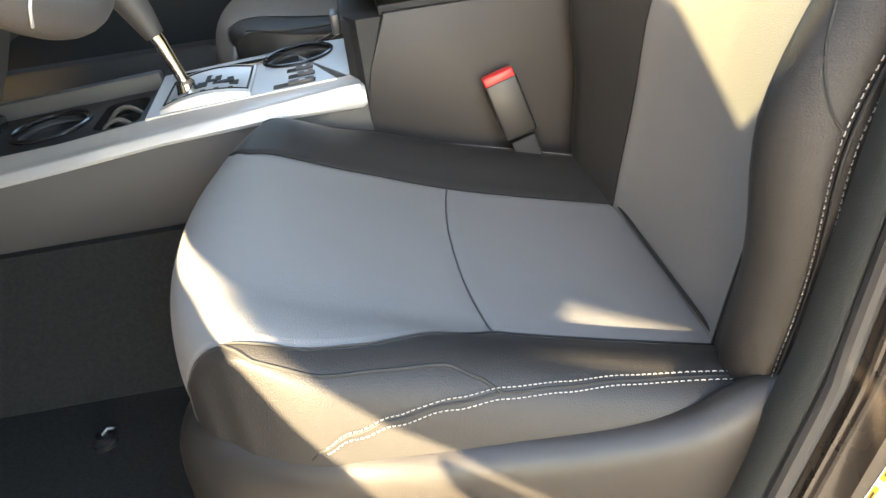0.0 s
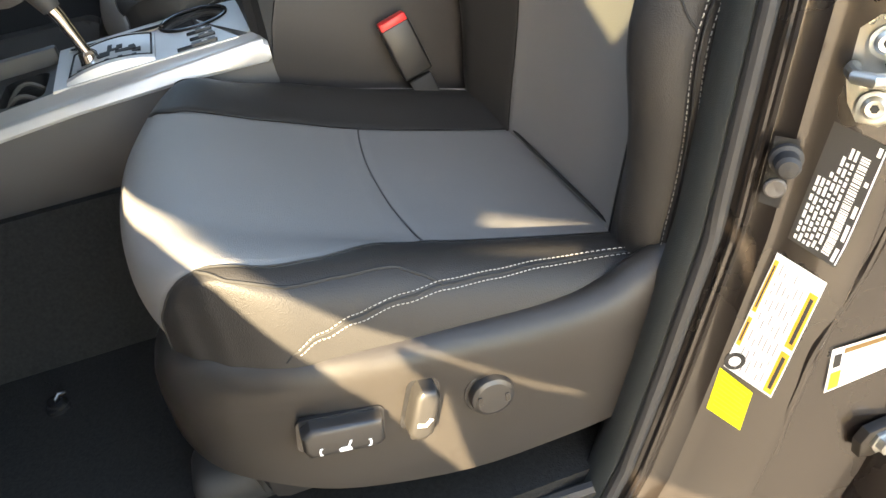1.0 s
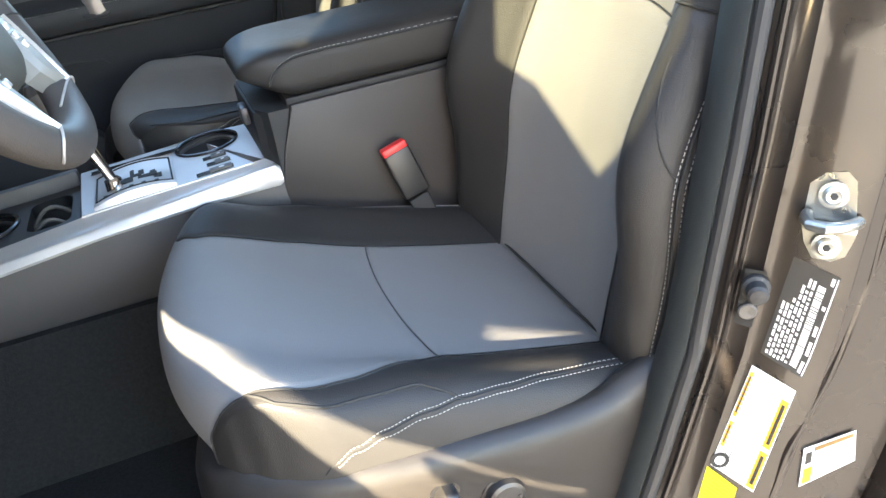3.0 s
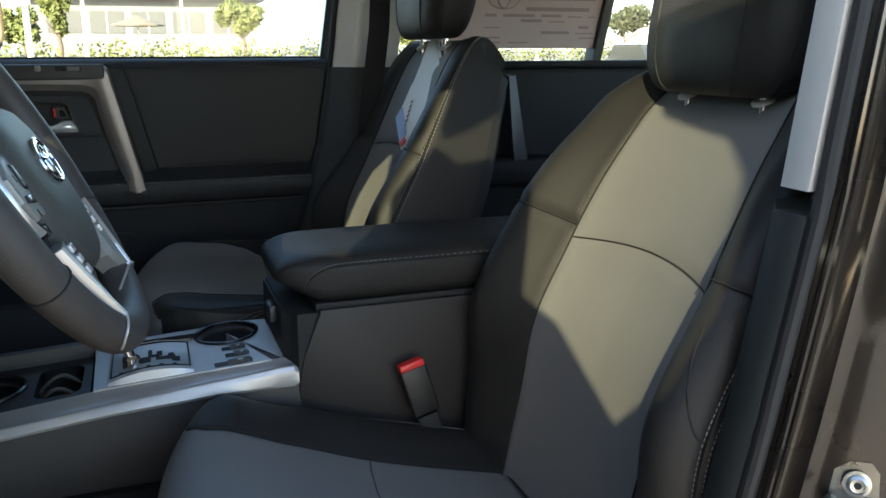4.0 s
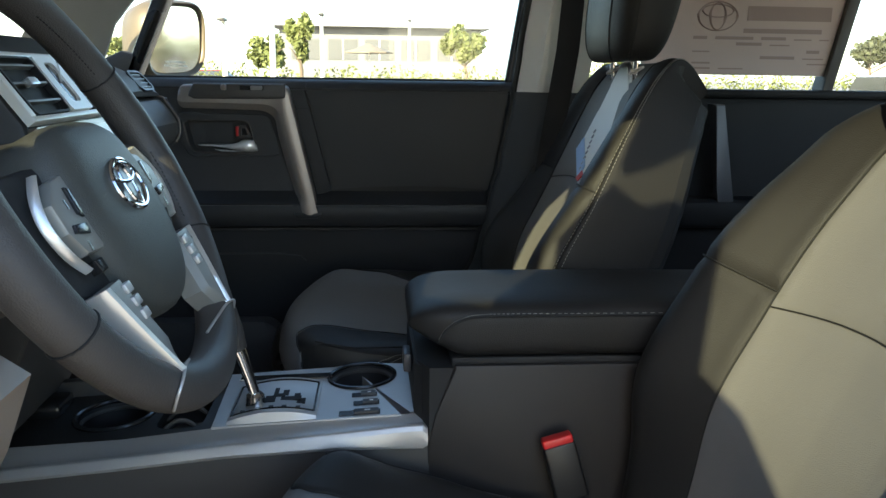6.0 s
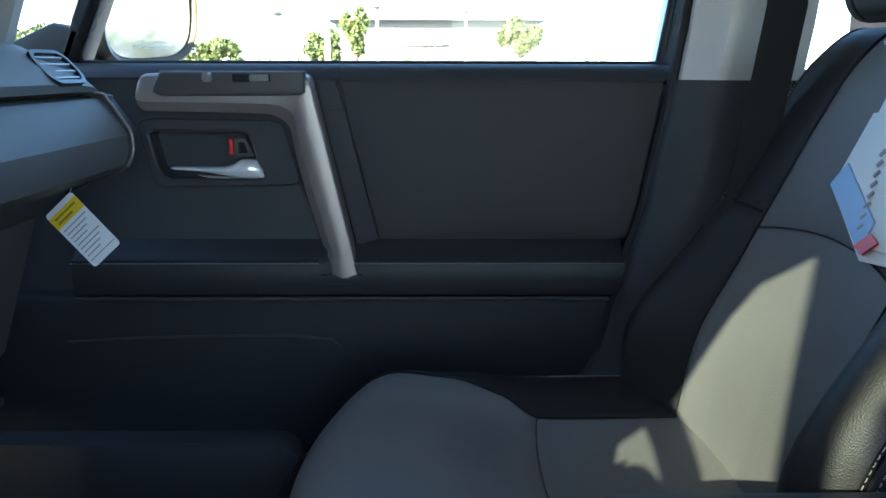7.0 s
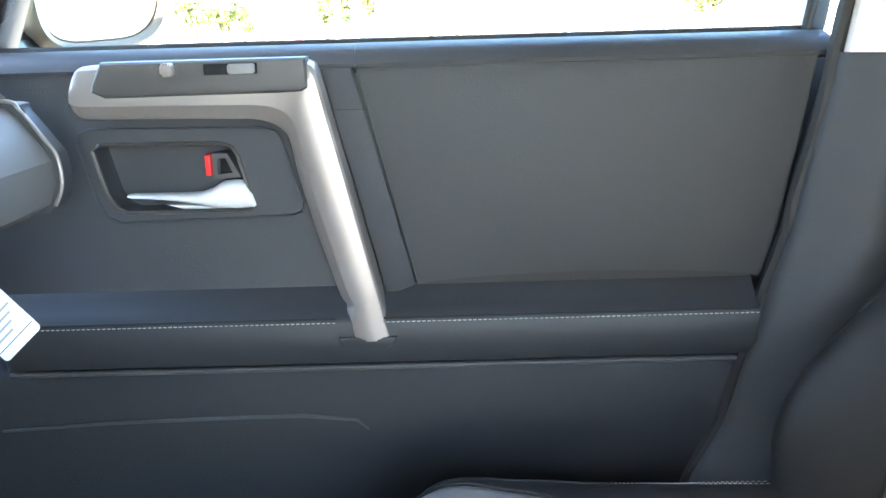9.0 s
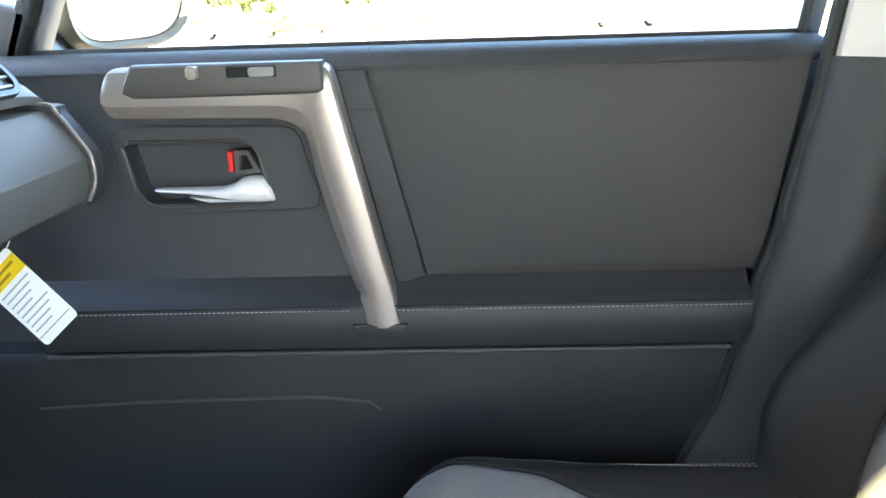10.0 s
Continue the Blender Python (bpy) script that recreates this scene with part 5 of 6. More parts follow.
C4 = ((-0.01, 0.807), (0.536, 0.816), (0.678, 0.780), (0.114, 0.762))
L4 = thing("small_tyre_label", (0.37, -0.81, 0.77), "small white sticker with brown bars and black mark", "sticker", "pillar stickers")
part("film", patch(C4, 0.0025, face2), M_WHITE, L4)
part("orange_bar", patch(inside(C4, 0.2, 0.95, 0.05, 0.17), 0.003, face2), mat("brown_bar", (0.25, 0.15, 0.05), 0.5), L4)
part("orange_bar", patch(inside(C4, 0.04, 0.20, 0.55, 0.95), 0.003, face2), M_ORANGE, L4)
part("wheel_mark", patch(inside(C4, 0.05, 0.17, 0.14, 0.44), 0.003, face2), M_INK, L4)
for i in range(3):
    part("print_bar", patch(inside(C4, 0.35, 0.85 - 0.1 * i, 0.30 + 0.14 * i, 0.34 + 0.14 * i), 0.003, face2, 1), mat("grey_ink2", (0.35, 0.35, 0.36), 0.5), L4)
# door striker
ST = thing("door_striker", (0.365, -0.80, 1.0), "zinc plated door striker with two screws", "door striker")
pl = [(0.10, 1.066), (0.30, 1.075), (0.62, 1.076), (0.78, 1.068), (0.98, 1.020), (0.90, 1.002), (0.70, 0.997), (0.40, 1.000), (0.22, 1.014), (0.12, 1.030)]
b = bmesh.new()
b.faces.new([b.verts.new(face(a, z, 0.001)) for a, z in pl])
bmesh.ops.solidify(b, geom=b.faces[:], thickness=-0.004)
part("plate", b, M_ZINC, ST)
fn_ = Vector((-0.62, -0.76, 0.19)).normalized()
for a, z in ((0.475, 1.057), (0.56, 1.012)):
    p = face(a, z, 0.004)
    mm = Matrix.Translation(p) @ fn_.to_track_quat("Z", "Y").to_matrix().to_4x4()
    sc = part("screw", lathe([(0.0115, 0), (0.0115, 0.0015), (0.0085, 0.002), (0.0080, 0.005), (0.006, 0.0065), (0.003, 0.0058), (0, 0.0058)], mm, 24), M_ZINC, ST, "round screw head")
    part("screw_socket", lathe([(0, 0.0060), (0.0032, 0.0060), (0.0032, 0.0069), (0, 0.0069)], mm, 6), M_DARK, sc)
p0, p1 = face(0.12, 1.040, 0.004), face(0.95, 1.034, 0.004)
part("loop", tube([p0 + (p1 - p0) * 0.05, p0 + fn_ * 0.012, p0 + fn_ * 0.030 + (p1 - p0) * 0.05, p0 + fn_ * 0.036 + (p1 - p0) * 0.30, p0.lerp(p1, 0.6) + fn_ * 0.026, p0.lerp(p1, 0.85) + fn_ * 0.012, p1], 0.0052, 12, flat=1.0), M_ZINC, ST, "steel striker loop")
part("loop_web", prism([(0, 0), (0.042, 0), (0.040, 0.012), (0.006, 0.024)], (p1 - p0).normalized(), fn_, p0 - Vector((0, 0, 0.004)), 0.004), M_ZINC, ST)
# rubber buffer with screw
BF = thing("door_buffer", (0.31, -0.755, 0.93), "round black rubber door buffer on a dark plate", "door buffer")
f0 = lambda a, z, lift=0.0: Vector((rx(z) - 0.022 + 0.018 * a - 0.52 * lift, -0.746 - 0.011 * a - 0.85 * lift, z))
bn = Vector((-0.52, -0.85, 0)).normalized()
bt = bn.to_track_quat("Z", "Y").to_matrix().to_4x4()
part("plate", patch(((0.25, 0.990), (1.15, 0.986), (1.05, 0.930), (0.25, 0.936)), 0.003, f0), M_RUBBER, BF)
part("buffer", lathe([(0.0125, 0), (0.0125, 0.004), (0.0095, 0.006), (0.0095, 0.016), (0.007, 0.019), (0, 0.020)], Matrix.Translation(f0(0.80, 0.972, 0.003)) @ bt, 24), M_RUBBER, BF, "black rubber buffer")
part("screw", lathe([(0.0085, 0), (0.0085, 0.002), (0.007, 0.003), (0.003, 0.0028), (0, 0.002)], Matrix.Translation(f0(0.70, 0.948, 0.003)) @ bt, 20), M_PLASTIC, BF, "dark screw")

# ---- steering wheel ----
WHEEL = thing("steering_wheel", (-0.294, -0.437, 1.322), "black leather steering wheel with silver spokes and round chrome badge", "steering wheel")
WM = Matrix.Translation((-0.294, -0.437, 1.322)) @ Matrix.Rotation(radians(62), 4, "Y")  # local x down, y to the passenger, z to the driver
wheel = lambda bm: turned(bm, WM)
RIM_R = 0.186
grip = lambda a: 0.0182 + 0.0016 * math.cos(2 * a) ** 2
part("rim", wheel(tube([(RIM_R * math.cos(a), RIM_R * math.sin(a), 0.0) for a in [2 * math.pi * i / 96 for i in range(96)]], [grip(2 * math.pi * i / 96) for i in range(96)], 20, True)), M_RIM, WHEEL, "black leather rim", sharp=80)
for a in (62, 118, 242, 298):
    part("rim_seam", wheel(tube([((RIM_R + 0.0192 * math.cos(b)) * math.cos(radians(a)), (RIM_R + 0.0192 * math.cos(b)) * math.sin(radians(a)), 0.0192 * math.sin(b)) for b in [2 * math.pi * i / 20 for i in range(20)]], 0.0010, 5, True)), M_SEAM, WHEEL)
for side in (1, -1):
    for a0, a1, count in ((66, 92, 17), (122, 150, 20)):
        part("rim_stitching", wheel(stitches(lambda t: (Vector(((RIM_R - 0.0186) * math.cos(side * radians(a0 + (a1 - a0) * t)), (RIM_R - 0.0186) * math.sin(side * radians(a0 + (a1 - a0) * t)), 0.005)), Vector((0, 0, 1))), count, 0.5, 0.0006)), M_SEAM, WHEEL, "dark cross stitching")
# airbag cover, a rounded shield
SHIELD = [(-0.046, 0.0), (-0.044, 0.038), (-0.033, 0.068), (-0.004, 0.084), (0.036, 0.086), (0.072, 0.076), (0.100, 0.055), (0.117, 0.028), (0.122, 0.0)]
loop = [tuple(spline([(*p, 0) for p in SHIELD], i / 24).xy) for i in range(25)]
loop += [(x, -y) for x, y in loop[-2:0:-1]]
hub = [[(0.036 + (x - 0.036) * f, y * f, h) for x, y in loop] for h, f in ((-0.030, 1.02), (-0.004, 1.03), (0.006, 1.01), (0.013, 0.965), (0.0185, 0.88), (0.0225, 0.72), (0.0250, 0.48), (0.0262, 0.22), (0.0265, 0.05))]
HUB = part("airbag_cover", wheel(loft(hub)), M_HUB, WHEEL, "dark grey airbag cover", sharp=60)
badge = lambda w_, h_, cx, r: wheel(tube([(0.018 + cx + h_ * math.cos(a), w_ * math.sin(a), 0.0272 - 0.0012 * abs(math.sin(a))) for a in [2 * math.pi * i / 40 for i in range(40)]], r, 8, True))
part("badge", badge(0.030, 0.021, 0.0, 0.0024), M_CHROME, HUB, "chrome oval badge ring")
part("badge_inner", badge(0.010, 0.019, 0.0, 0.0020), M_CHROME, HUB)
part("badge_inner", badge(0.023, 0.008, -0.010, 0.0020), M_CHROME, HUB)
part("badge_plate", wheel(turned(lathe([(0.0, 0.0022), (0.9, 0.0016), (1.0, 0.0)], pose(0, 0, 0), 32), Matrix.Translation((0.018, 0, 0.0246)) @ Matrix.Diagonal((0.0205, 0.0295, 1, 1)))), mat("grey_badge_plate", (0.10, 0.10, 0.105), 0.3, metal=0.6), HUB)
M_SPOKE = mat("grey_satin_spoke", (0.27, 0.268, 0.250), 0.42, metal=0.4, vary=0.06, scale=20, grain=0.06, gscale=2000)
flip = lambda pts, k: [(x, k * y) for x, y in pts][::k]
BOW = [(-0.012, 0.110, 0), (0.004, 0.126, 0), (0.022, 0.134, 0), (0.044, 0.128, 0), (0.060, 0.114, 0)]
for k in (1, -1):
    plate_ = lambda pts, z0, d, r: wheel(prism(flip(pts, k), (1, 0, 0), (0, 1, 0), (0, 0, z0), d, r, 2))
    pod = part("spoke_pod", plate_([(-0.022, 0.070), (-0.020, 0.140), (-0.004, 0.176), (0.030, 0.176), (0.058, 0.150), (0.076, 0.122), (0.084, 0.070)], -0.024, 0.026, 0.008), M_RUBBER, WHEEL, "black spoke with control keys")
    part("key_pad", plate_([(-0.008, 0.078), (-0.005, 0.100), (0.010, 0.119), (0.032, 0.119), (0.050, 0.108), (0.052, 0.072), (0.020, 0.074)], 0.0, 0.014, 0.003), M_SPOKE, pod, "grey key pad")
    for keys in ([(0.004, 0.084), (0.002, 0.091), (0.022, 0.093), (0.026, 0.086)], [(0.030, 0.090), (0.028, 0.110), (0.034, 0.113), (0.038, 0.092)]):
        part("key", plate_(keys, 0.012, 0.0045, 0.001), M_GLOSS, pod, "black rocker key")
    for x0, y0 in ((0.010, 0.098), (0.042, 0.100)):
        part("key_mark", wheel(box(x0, x0 + 0.007, min(k * y0, k * (y0 + 0.002)), max(k * y0, k * (y0 + 0.002)), 0.0135, 0.0146)), M_GLOSS, pod)
    part("voice_key", plate_([(0.056, 0.084), (0.056, 0.098), (0.066, 0.096), (0.066, 0.084)], 0.0, 0.010, 0.0015), M_GLOSS, pod, "small black key")
    # bright bow round the pod
    bow = []
    for i in range(17):
        p = spline(BOW, i / 16)
        d = spline(BOW, min(1, (i + 1) / 16)) - spline(BOW, max(0, (i - 1) / 16))
        n = Vector((d.y, -d.x, 0)).normalized() * (0.0036 * (0.35 + 0.65 * math.sin(math.pi * (0.06 + 0.88 * i / 16))))
        bow.append([(p.x + n.x * a, k * (p.y + n.y * a), z) for a, z in ((-1, 0.006), (-0.8, 0.010), (0, 0.0125), (0.8, 0.0115), (1, 0.006))])
    part("pod_bow", wheel(loft(bow)), M_BRIGHT, pod, "bright silver bow beside the keys", sharp=40)
    # lower spoke: a satin panel with keys, its outer edge a bright ridge that runs into the rim
    ridge_, panel = [], []
    for t in [i / 10 for i in range(11)]:
        x = 0.076 + 0.080 * t
        yo = 0.120 - 0.022 * t - 0.006 * t * t
        w = 0.0064 - 0.0022 * t
        z = 0.0135 + 0.0045 * t
        yi = 0.080 - 0.016 * t + 0.020 * max(0.0, t - 0.7) / 0.3
        ridge_.append([(x, k * (yo - w), z - 0.02), (x, k * (yo - w), z), (x, k * (yo - 0.3 * w), z + 0.0032), (x, k * (yo + 0.5 * w), z + 0.0020), (x, k * (yo + w), z - 0.004), (x, k * (yo + w), z - 0.02)])
        panel.append([(x, k * (yo - 0.002), z - 0.026), (x, k * (yo - 0.002), z), (x, k * (yo * 0.5 + yi * 0.5), z + 0.0006), (x, k * (yi + 0.006), z - 0.0015), (x, k * yi, z - 0.008), (x, k * yi, z - 0.026)])
    sp = part("lower_spoke", wheel(loft(panel)), M_SPOKE, WHEEL, "satin grey lower spoke", sharp=35)
    part("spoke_ridge", wheel(loft(ridge_)), M_BRIGHT, sp, "bright silver ridge", sharp=45)
    torus = lambda f, b, r=0.0200: Vector(((RIM_R + r * math.cos(radians(b))) * math.cos(radians(f)), k * (RIM_R + r * math.cos(radians(b))) * math.sin(radians(f)), r * math.sin(radians(b))))
    part("spoke_end", wheel(tube([torus(*spline([(12, 168, 0), (19, 150, 0), (28, 118, 0), (33, 80, 0), (34, 40, 0), (31, 5, 0)], i / 24).xy) for i in range(25)], 0.0013, 8)), M_SILVER, sp, "bright trim line on the rim")
    for i in range(3):
        x = 0.080 + 0.011 * i
        part("spoke_key", wheel(box(x, x + 0.008, min(k * 0.082, k * 0.094), max(k * 0.082, k * 0.094), 0.012, 0.0168 + 0.0006 * i, 0.0012)), M_SILVER, sp, "small grey key")
# control stalk behind the wheel
part("stalk", tube([(-0.33, -0.36, 1.30), (-0.315, -0.25, 1.285), (-0.31, -0.20, 1.280)], [0.008, 0.009, 0.011], 12), M_PLASTIC, WHEEL, "black control stalk")
part("column_shroud", tube([(-0.325, -0.425, 1.295), (-0.38, -0.425, 1.275), (-0.52, -0.425, 1.22)], [0.060, 0.068, 0.075], 20), M_PLASTIC, WHEEL, "black steering column shroud")

# ---- dashboard ----
DASH = thing("dashboard", (-0.7, -0.04, 0.9), "dark grey dashboard with silver trim panel and air vents", "dashboard")
M_DASH = mat("grey_dash", (0.112, 0.106, 0.098), 0.55, grain=0.25, gscale=900, spec=0.25)
top = [(-1.22, 1.30), (-0.62, 1.30), (-0.560, 1.345), (-0.530, 1.356), (-0.512, 1.360), (-0.509, 1.370), (-0.520, 1.388), (-0.540, 1.405), (-0.570, 1.419), (-0.64, 1.427), (-0.90, 1.412), (-1.22, 1.36)]
part("dash_top", loft([[(x, y, min(z, 1.356 + (z - 1.356) * f)) for x, z in top] for y, f in [(-0.695, 1.0), (0.44, 1.0)] + [(0.44 + 0.175 * q, 0.30 + 0.70 * math.sqrt(max(0.0, 1 - q ** 3))) for q in (0.15, 0.3, 0.45, 0.6, 0.72, 0.82, 0.9, 0.96, 1.0)]]), M_DASH, DASH, "soft grey dash top", sharp=35)
low = [(-1.22, 1.30), (-1.22, 0.98), (-0.76, 0.90), (-0.66, 1.02), (-0.60, 1.20), (-0.556, 1.236), (-0.502, 1.256), (-0.480, 1.268), (-0.473, 1.285), (-0.4735, 1.306), (-0.479, 1.317), (-0.497, 1.343), (-0.507, 1.351), (-0.53, 1.3535), (-0.56, 1.354)]
part("dash_front", prism(low, *XZ, (0, 0.606, 0), 0.50), M_DASH, DASH, "grey passenger dash front", sharp=25)
endp = [(-0.60, 1.205), (-0.556, 1.232), (-0.502, 1.252), (-0.477, 1.264), (-0.468, 1.284), (-0.4685, 1.308), (-0.4755, 1.321), (-0.494, 1.348), (-0.505, 1.356), (-0.60, 1.357)]
part("dash_end", prism([tuple(spline([(*q, 0) for q in endp], k / 40).xy) for k in range(41)], *XZ, (0, 0.626, 0), 0.018, 0.003), M_PLASTIC_SOFT, DASH, "dark dash end cap", sharp=30)
part("silver_bead", tube([spline([(-0.56, 0.607, 1.3585), (-0.506, 0.607, 1.3575), (-0.495, 0.607, 1.3495), (-0.4765, 0.607, 1.3225), (-0.4690, 0.607, 1.308), (-0.4685, 0.607, 1.285), (-0.477, 0.607, 1.266)], k / 30) for k in range(31)], 0.0018, 8), M_DOORSILVER, DASH, "thin silver bead")
part("driver_dash", prism([(-1.22, 1.30), (-1.22, 0.98), (-0.72, 0.92), (-0.55, 1.05), (-0.50, 1.18), (-0.49, 1.30), (-0.54, 1.35)], *XZ, (0, -0.21, 0), 0.50), M_PLASTIC, DASH, sharp=25)
part("instrument_hood", prism([(-0.86, 1.38), (-0.50, 1.40), (-0.46, 1.45), (-0.50, 1.465), (-0.80, 1.44)], *XZ, (0, -0.26, 0), 0.33, 0.01), M_PLASTIC_SOFT, DASH, "dark instrument hood", sharp=25)
# centre stack: a leaning silver surround with two vents over the radio
STACK = part("centre_panel", prism([(-0.90, 1.34), (-0.60, 0.93), (-0.53, 0.95), (-0.500, 1.00), (-0.445, 1.12), (-0.413, 1.25), (-0.434, 1.350), (-0.482, 1.416), (-0.54, 1.45), (-0.90, 1.44)], *XZ, (0, 0.088, 0), 0.304, 0.006), M_PLASTIC, DASH, "black centre panel of the dash", sharp=25)
LEAN = ((0, 1, 0), Vector((-0.588, 0, 0.809)), Vector((-0.4300, 0, 1.352)))
FACE_R = ((0, 1, 0), Vector((-0.205, 0, 0.979)), Vector((-0.4280, 0, 1.350)))
M_RADIO = mat("pale_silver_plastic", (0.88, 0.86, 0.80), 0.34, metal=0.05, vary=0.04, scale=20, grain=0.05, gscale=2500)


def face_out(f):
    return Vector(f[0]).cross(f[1])


def slab(f, outline, lift, depth, r=0.001):
    return prism(outline, f[0], tuple(f[1]), tuple(f[2] + face_out(f) * lift), depth, r)


def stack_vent(y0, y1, s0, s1, bars):
    v_ = part("air_vent", slab(LEAN, rounded(y0, y1, s0, s1, 0.006), 0.0, 0.002), M_DARK, DASH, "black air vent with silver-edged vanes")
    part("vent_frame", ringplate(rounded(y0 - 0.004, y1 + 0.004, s0 - 0.003, s1 + 0.003, 0.008), rounded(y0, y1, s0, s1, 0.006), ((y0 + y1) / 2, (s0 + s1) / 2), LEAN[0], tuple(LEAN[1]), tuple(LEAN[2] - face_out(LEAN) * 0.002), 0.012), M_RUBBER, v_)
    for i in range(bars):
        c = s0 + (s1 - s0) * (i + 0.62) / bars
        part("vane", slab(LEAN, rounded(y0, y1, c - 0.0012, c + 0.0012, 0.0005), 0.001, 0.0085, 0.0004), M_SPOKE, v_, "thin grey vane")
    c = s0 + (s1 - s0) * 1.62 / bars
    part("vane_slider", slab(LEAN, rounded((y0 + y1) / 2 - 0.012, (y0 + y1) / 2 + 0.012, c - 0.0050, c + 0.0042, 0.002), 0.006, 0.008, 0.002), M_BRIGHT, v_, "bright vane slider")


stack_vent(-0.196, -0.104, 0.006, 0.076, 3)
stack_vent(-0.026, 0.066, 0.006, 0.076, 3)
for y0, y1, s0, s1 in ((-0.214, 0.084, -0.004, 0.0025), (-0.214, 0.084, 0.0795, 0.086), (-0.214, -0.201, 0.0025, 0.0795), (0.071, 0.084, 0.0025, 0.0795)):
    part("silver_surround", slab(LEAN, [(y0, s0), (y1, s0), (y1, s1), (y0, s1)], -0.002, 0.011, 0.0015), M_RADIO, STACK, "pale silver surround")
part("divider", ringplate(rounded(-0.099, -0.031, 0.0030, 0.0790, 0.006), rounded(-0.080, -0.050, 0.014, 0.070, 0.008), (-0.065, 0.042), LEAN[0], tuple(LEAN[1]), tuple(LEAN[2] - face_out(LEAN) * 0.002), 0.014), M_RADIO, STACK, "pale silver divider between the vents")
part("divider_switch", slab(LEAN, rounded(-0.0795, -0.0505, 0.0145, 0.0695, 0.008), -0.001, 0.010, 0.003), M_GLOSS, STACK, "glossy black switch between the vents")
part("radio_frame", slab(FACE_R, rounded(-0.214, 0.084, -0.115, -0.004, 0.006), -0.004, 0.009, 0.002), M_DOORSILVER, STACK, "grey silver radio frame")
RADIO = part("radio_panel", slab(FACE_R, rounded(-0.196, 0.066, -0.108, -0.010, 0.004), 0.004, 0.005, 0.0015), M_RADIO, STACK, "pale silver radio face")
# glare on the screen is painted as a pale base colour
part("screen", slab(FACE_R, rounded(-0.163, 0.033, -0.104, -0.014, 0.003), 0.0086, 0.0012, 0.0004), mat("screen_glare_white", (0.86, 0.85, 0.81), 0.32, vary=0.02), RADIO, "radio screen with its glare painted in as pale colour")
for y in (-0.180, 0.050):
    for i in range(4):
        part("radio_key", slab(FACE_R, rounded(y - 0.010, y + 0.010, -0.033 - 0.022 * i, -0.018 - 0.022 * i, 0.003), 0.0086, 0.0014, 0.0006), M_RADIO, RADIO)
        part("key_mark", slab(FACE_R, rounded(y - 0.0045, y + 0.0045, -0.0268 - 0.022 * i, -0.0250 - 0.022 * i, 0.0006), 0.0098, 0.0006, 0.0001), M_HINGE, RADIO)


# rounded outlet in the passenger end of the dash top
F_END = ((0, 1, 0), Vector((-0.663, 0, 0.748)), Vector((-0.5100, 0, 1.3680)))


def end_vent(y0, y1, s0, s1, bars):
    v_ = part("air_vent", slab(F_END, rounded(y0, y1, s0, s1, 0.016), -0.002, 0.004), M_DARK, DASH, "round black air vent")
    part("vent_frame", ringplate(rounded(y0 - 0.006, y1 + 0.006, s0 - 0.005, s1 + 0.005, 0.020), rounded(y0, y1, s0, s1, 0.016), ((y0 + y1) / 2, (s0 + s1) / 2), F_END[0], tuple(F_END[1]), tuple(F_END[2] - face_out(F_END) * 0.004), 0.010), M_SWITCH, v_)
    for i in range(bars):
        c = s0 + (s1 - s0) * (i + 0.5) / bars
        inset = 0.012 * abs(2 * (i + 0.5) / bars - 1) ** 3
        part("vane", slab(F_END, rounded(y0 + inset, y1 - inset, c - 0.0011, c + 0.0011, 0.0004), 0.001, 0.0035, 0.0003), M_SPOKE, v_, "thin vane")


end_vent(0.500, 0.580, 0.004, 0.044, 4)
part("knee_panel", prism([(-0.52, 1.19), (-0.43, 1.152), (-0.391, 1.124), (-0.42, 1.046), (-0.47, 0.95), (-0.60, 0.86), (-0.70, 1.0)], *XZ, (0, -0.35, 0), 0.33, 0.008), mat("beige_grey_panel", (0.50, 0.40, 0.32), 0.42, metal=0.25, grain=0.1), DASH, "pale knee panel under the column", sharp=30)
part("glovebox_line", box(-0.690, -0.655, 0.14, 0.58, 0.955, 0.965), M_PLASTIC, DASH)

# hanging airbag tag
TAG = thing("airbag_tag", (-0.49, 0.52, 1.16), "white paper warning tag with yellow heading hanging from the dash", "paper tag")
tc = (-0.497, 0.52, 1.196)
tm = Matrix.Translation(tc) @ Matrix.Rotation(radians(-4), 4, "Z") @ Matrix.Rotation(radians(48), 4, "Y") @ Matrix.Scale(0.82, 4)
part("paper", turned(prism(rounded(-0.060, 0.040, -0.029, 0.027, 0.005), *XZ, (0, 0, 0), 0.0006), tm), M_WHITE, TAG)
part("heading", turned(prism([(-0.052, -0.029), (-0.0325, -0.029), (-0.0325, 0.027), (-0.052, 0.027)], *XZ, (0, -0.0007, 0), 0.0004), tm), mat("tag_yellow", (0.80, 0.55, 0.01), 0.5), TAG, "yellow heading band")
for i in range(2):
    part("heading_bar", turned(box(-0.047 + 0.007 * i, -0.044 + 0.007 * i, -0.0014, -0.0011, -0.022, 0.020 - 0.012 * i), tm), mat("tag_brown_ink", (0.35, 0.2, 0.01), 0.6), TAG)
for i in range(8):
    part("text_bar", turned(box(-0.027 + 0.0068 * i, -0.0250 + 0.0068 * i, -0.0011, -0.0008, -0.024, 0.022 - 0.006 * ((i * 5) % 4)), tm), mat("tag_grey_ink", (0.35, 0.36, 0.38), 0.6), TAG)
part("rule", turned(box(0.0290, 0.0298, -0.0011, -0.0008, -0.027, 0.025), tm), M_INK, TAG)
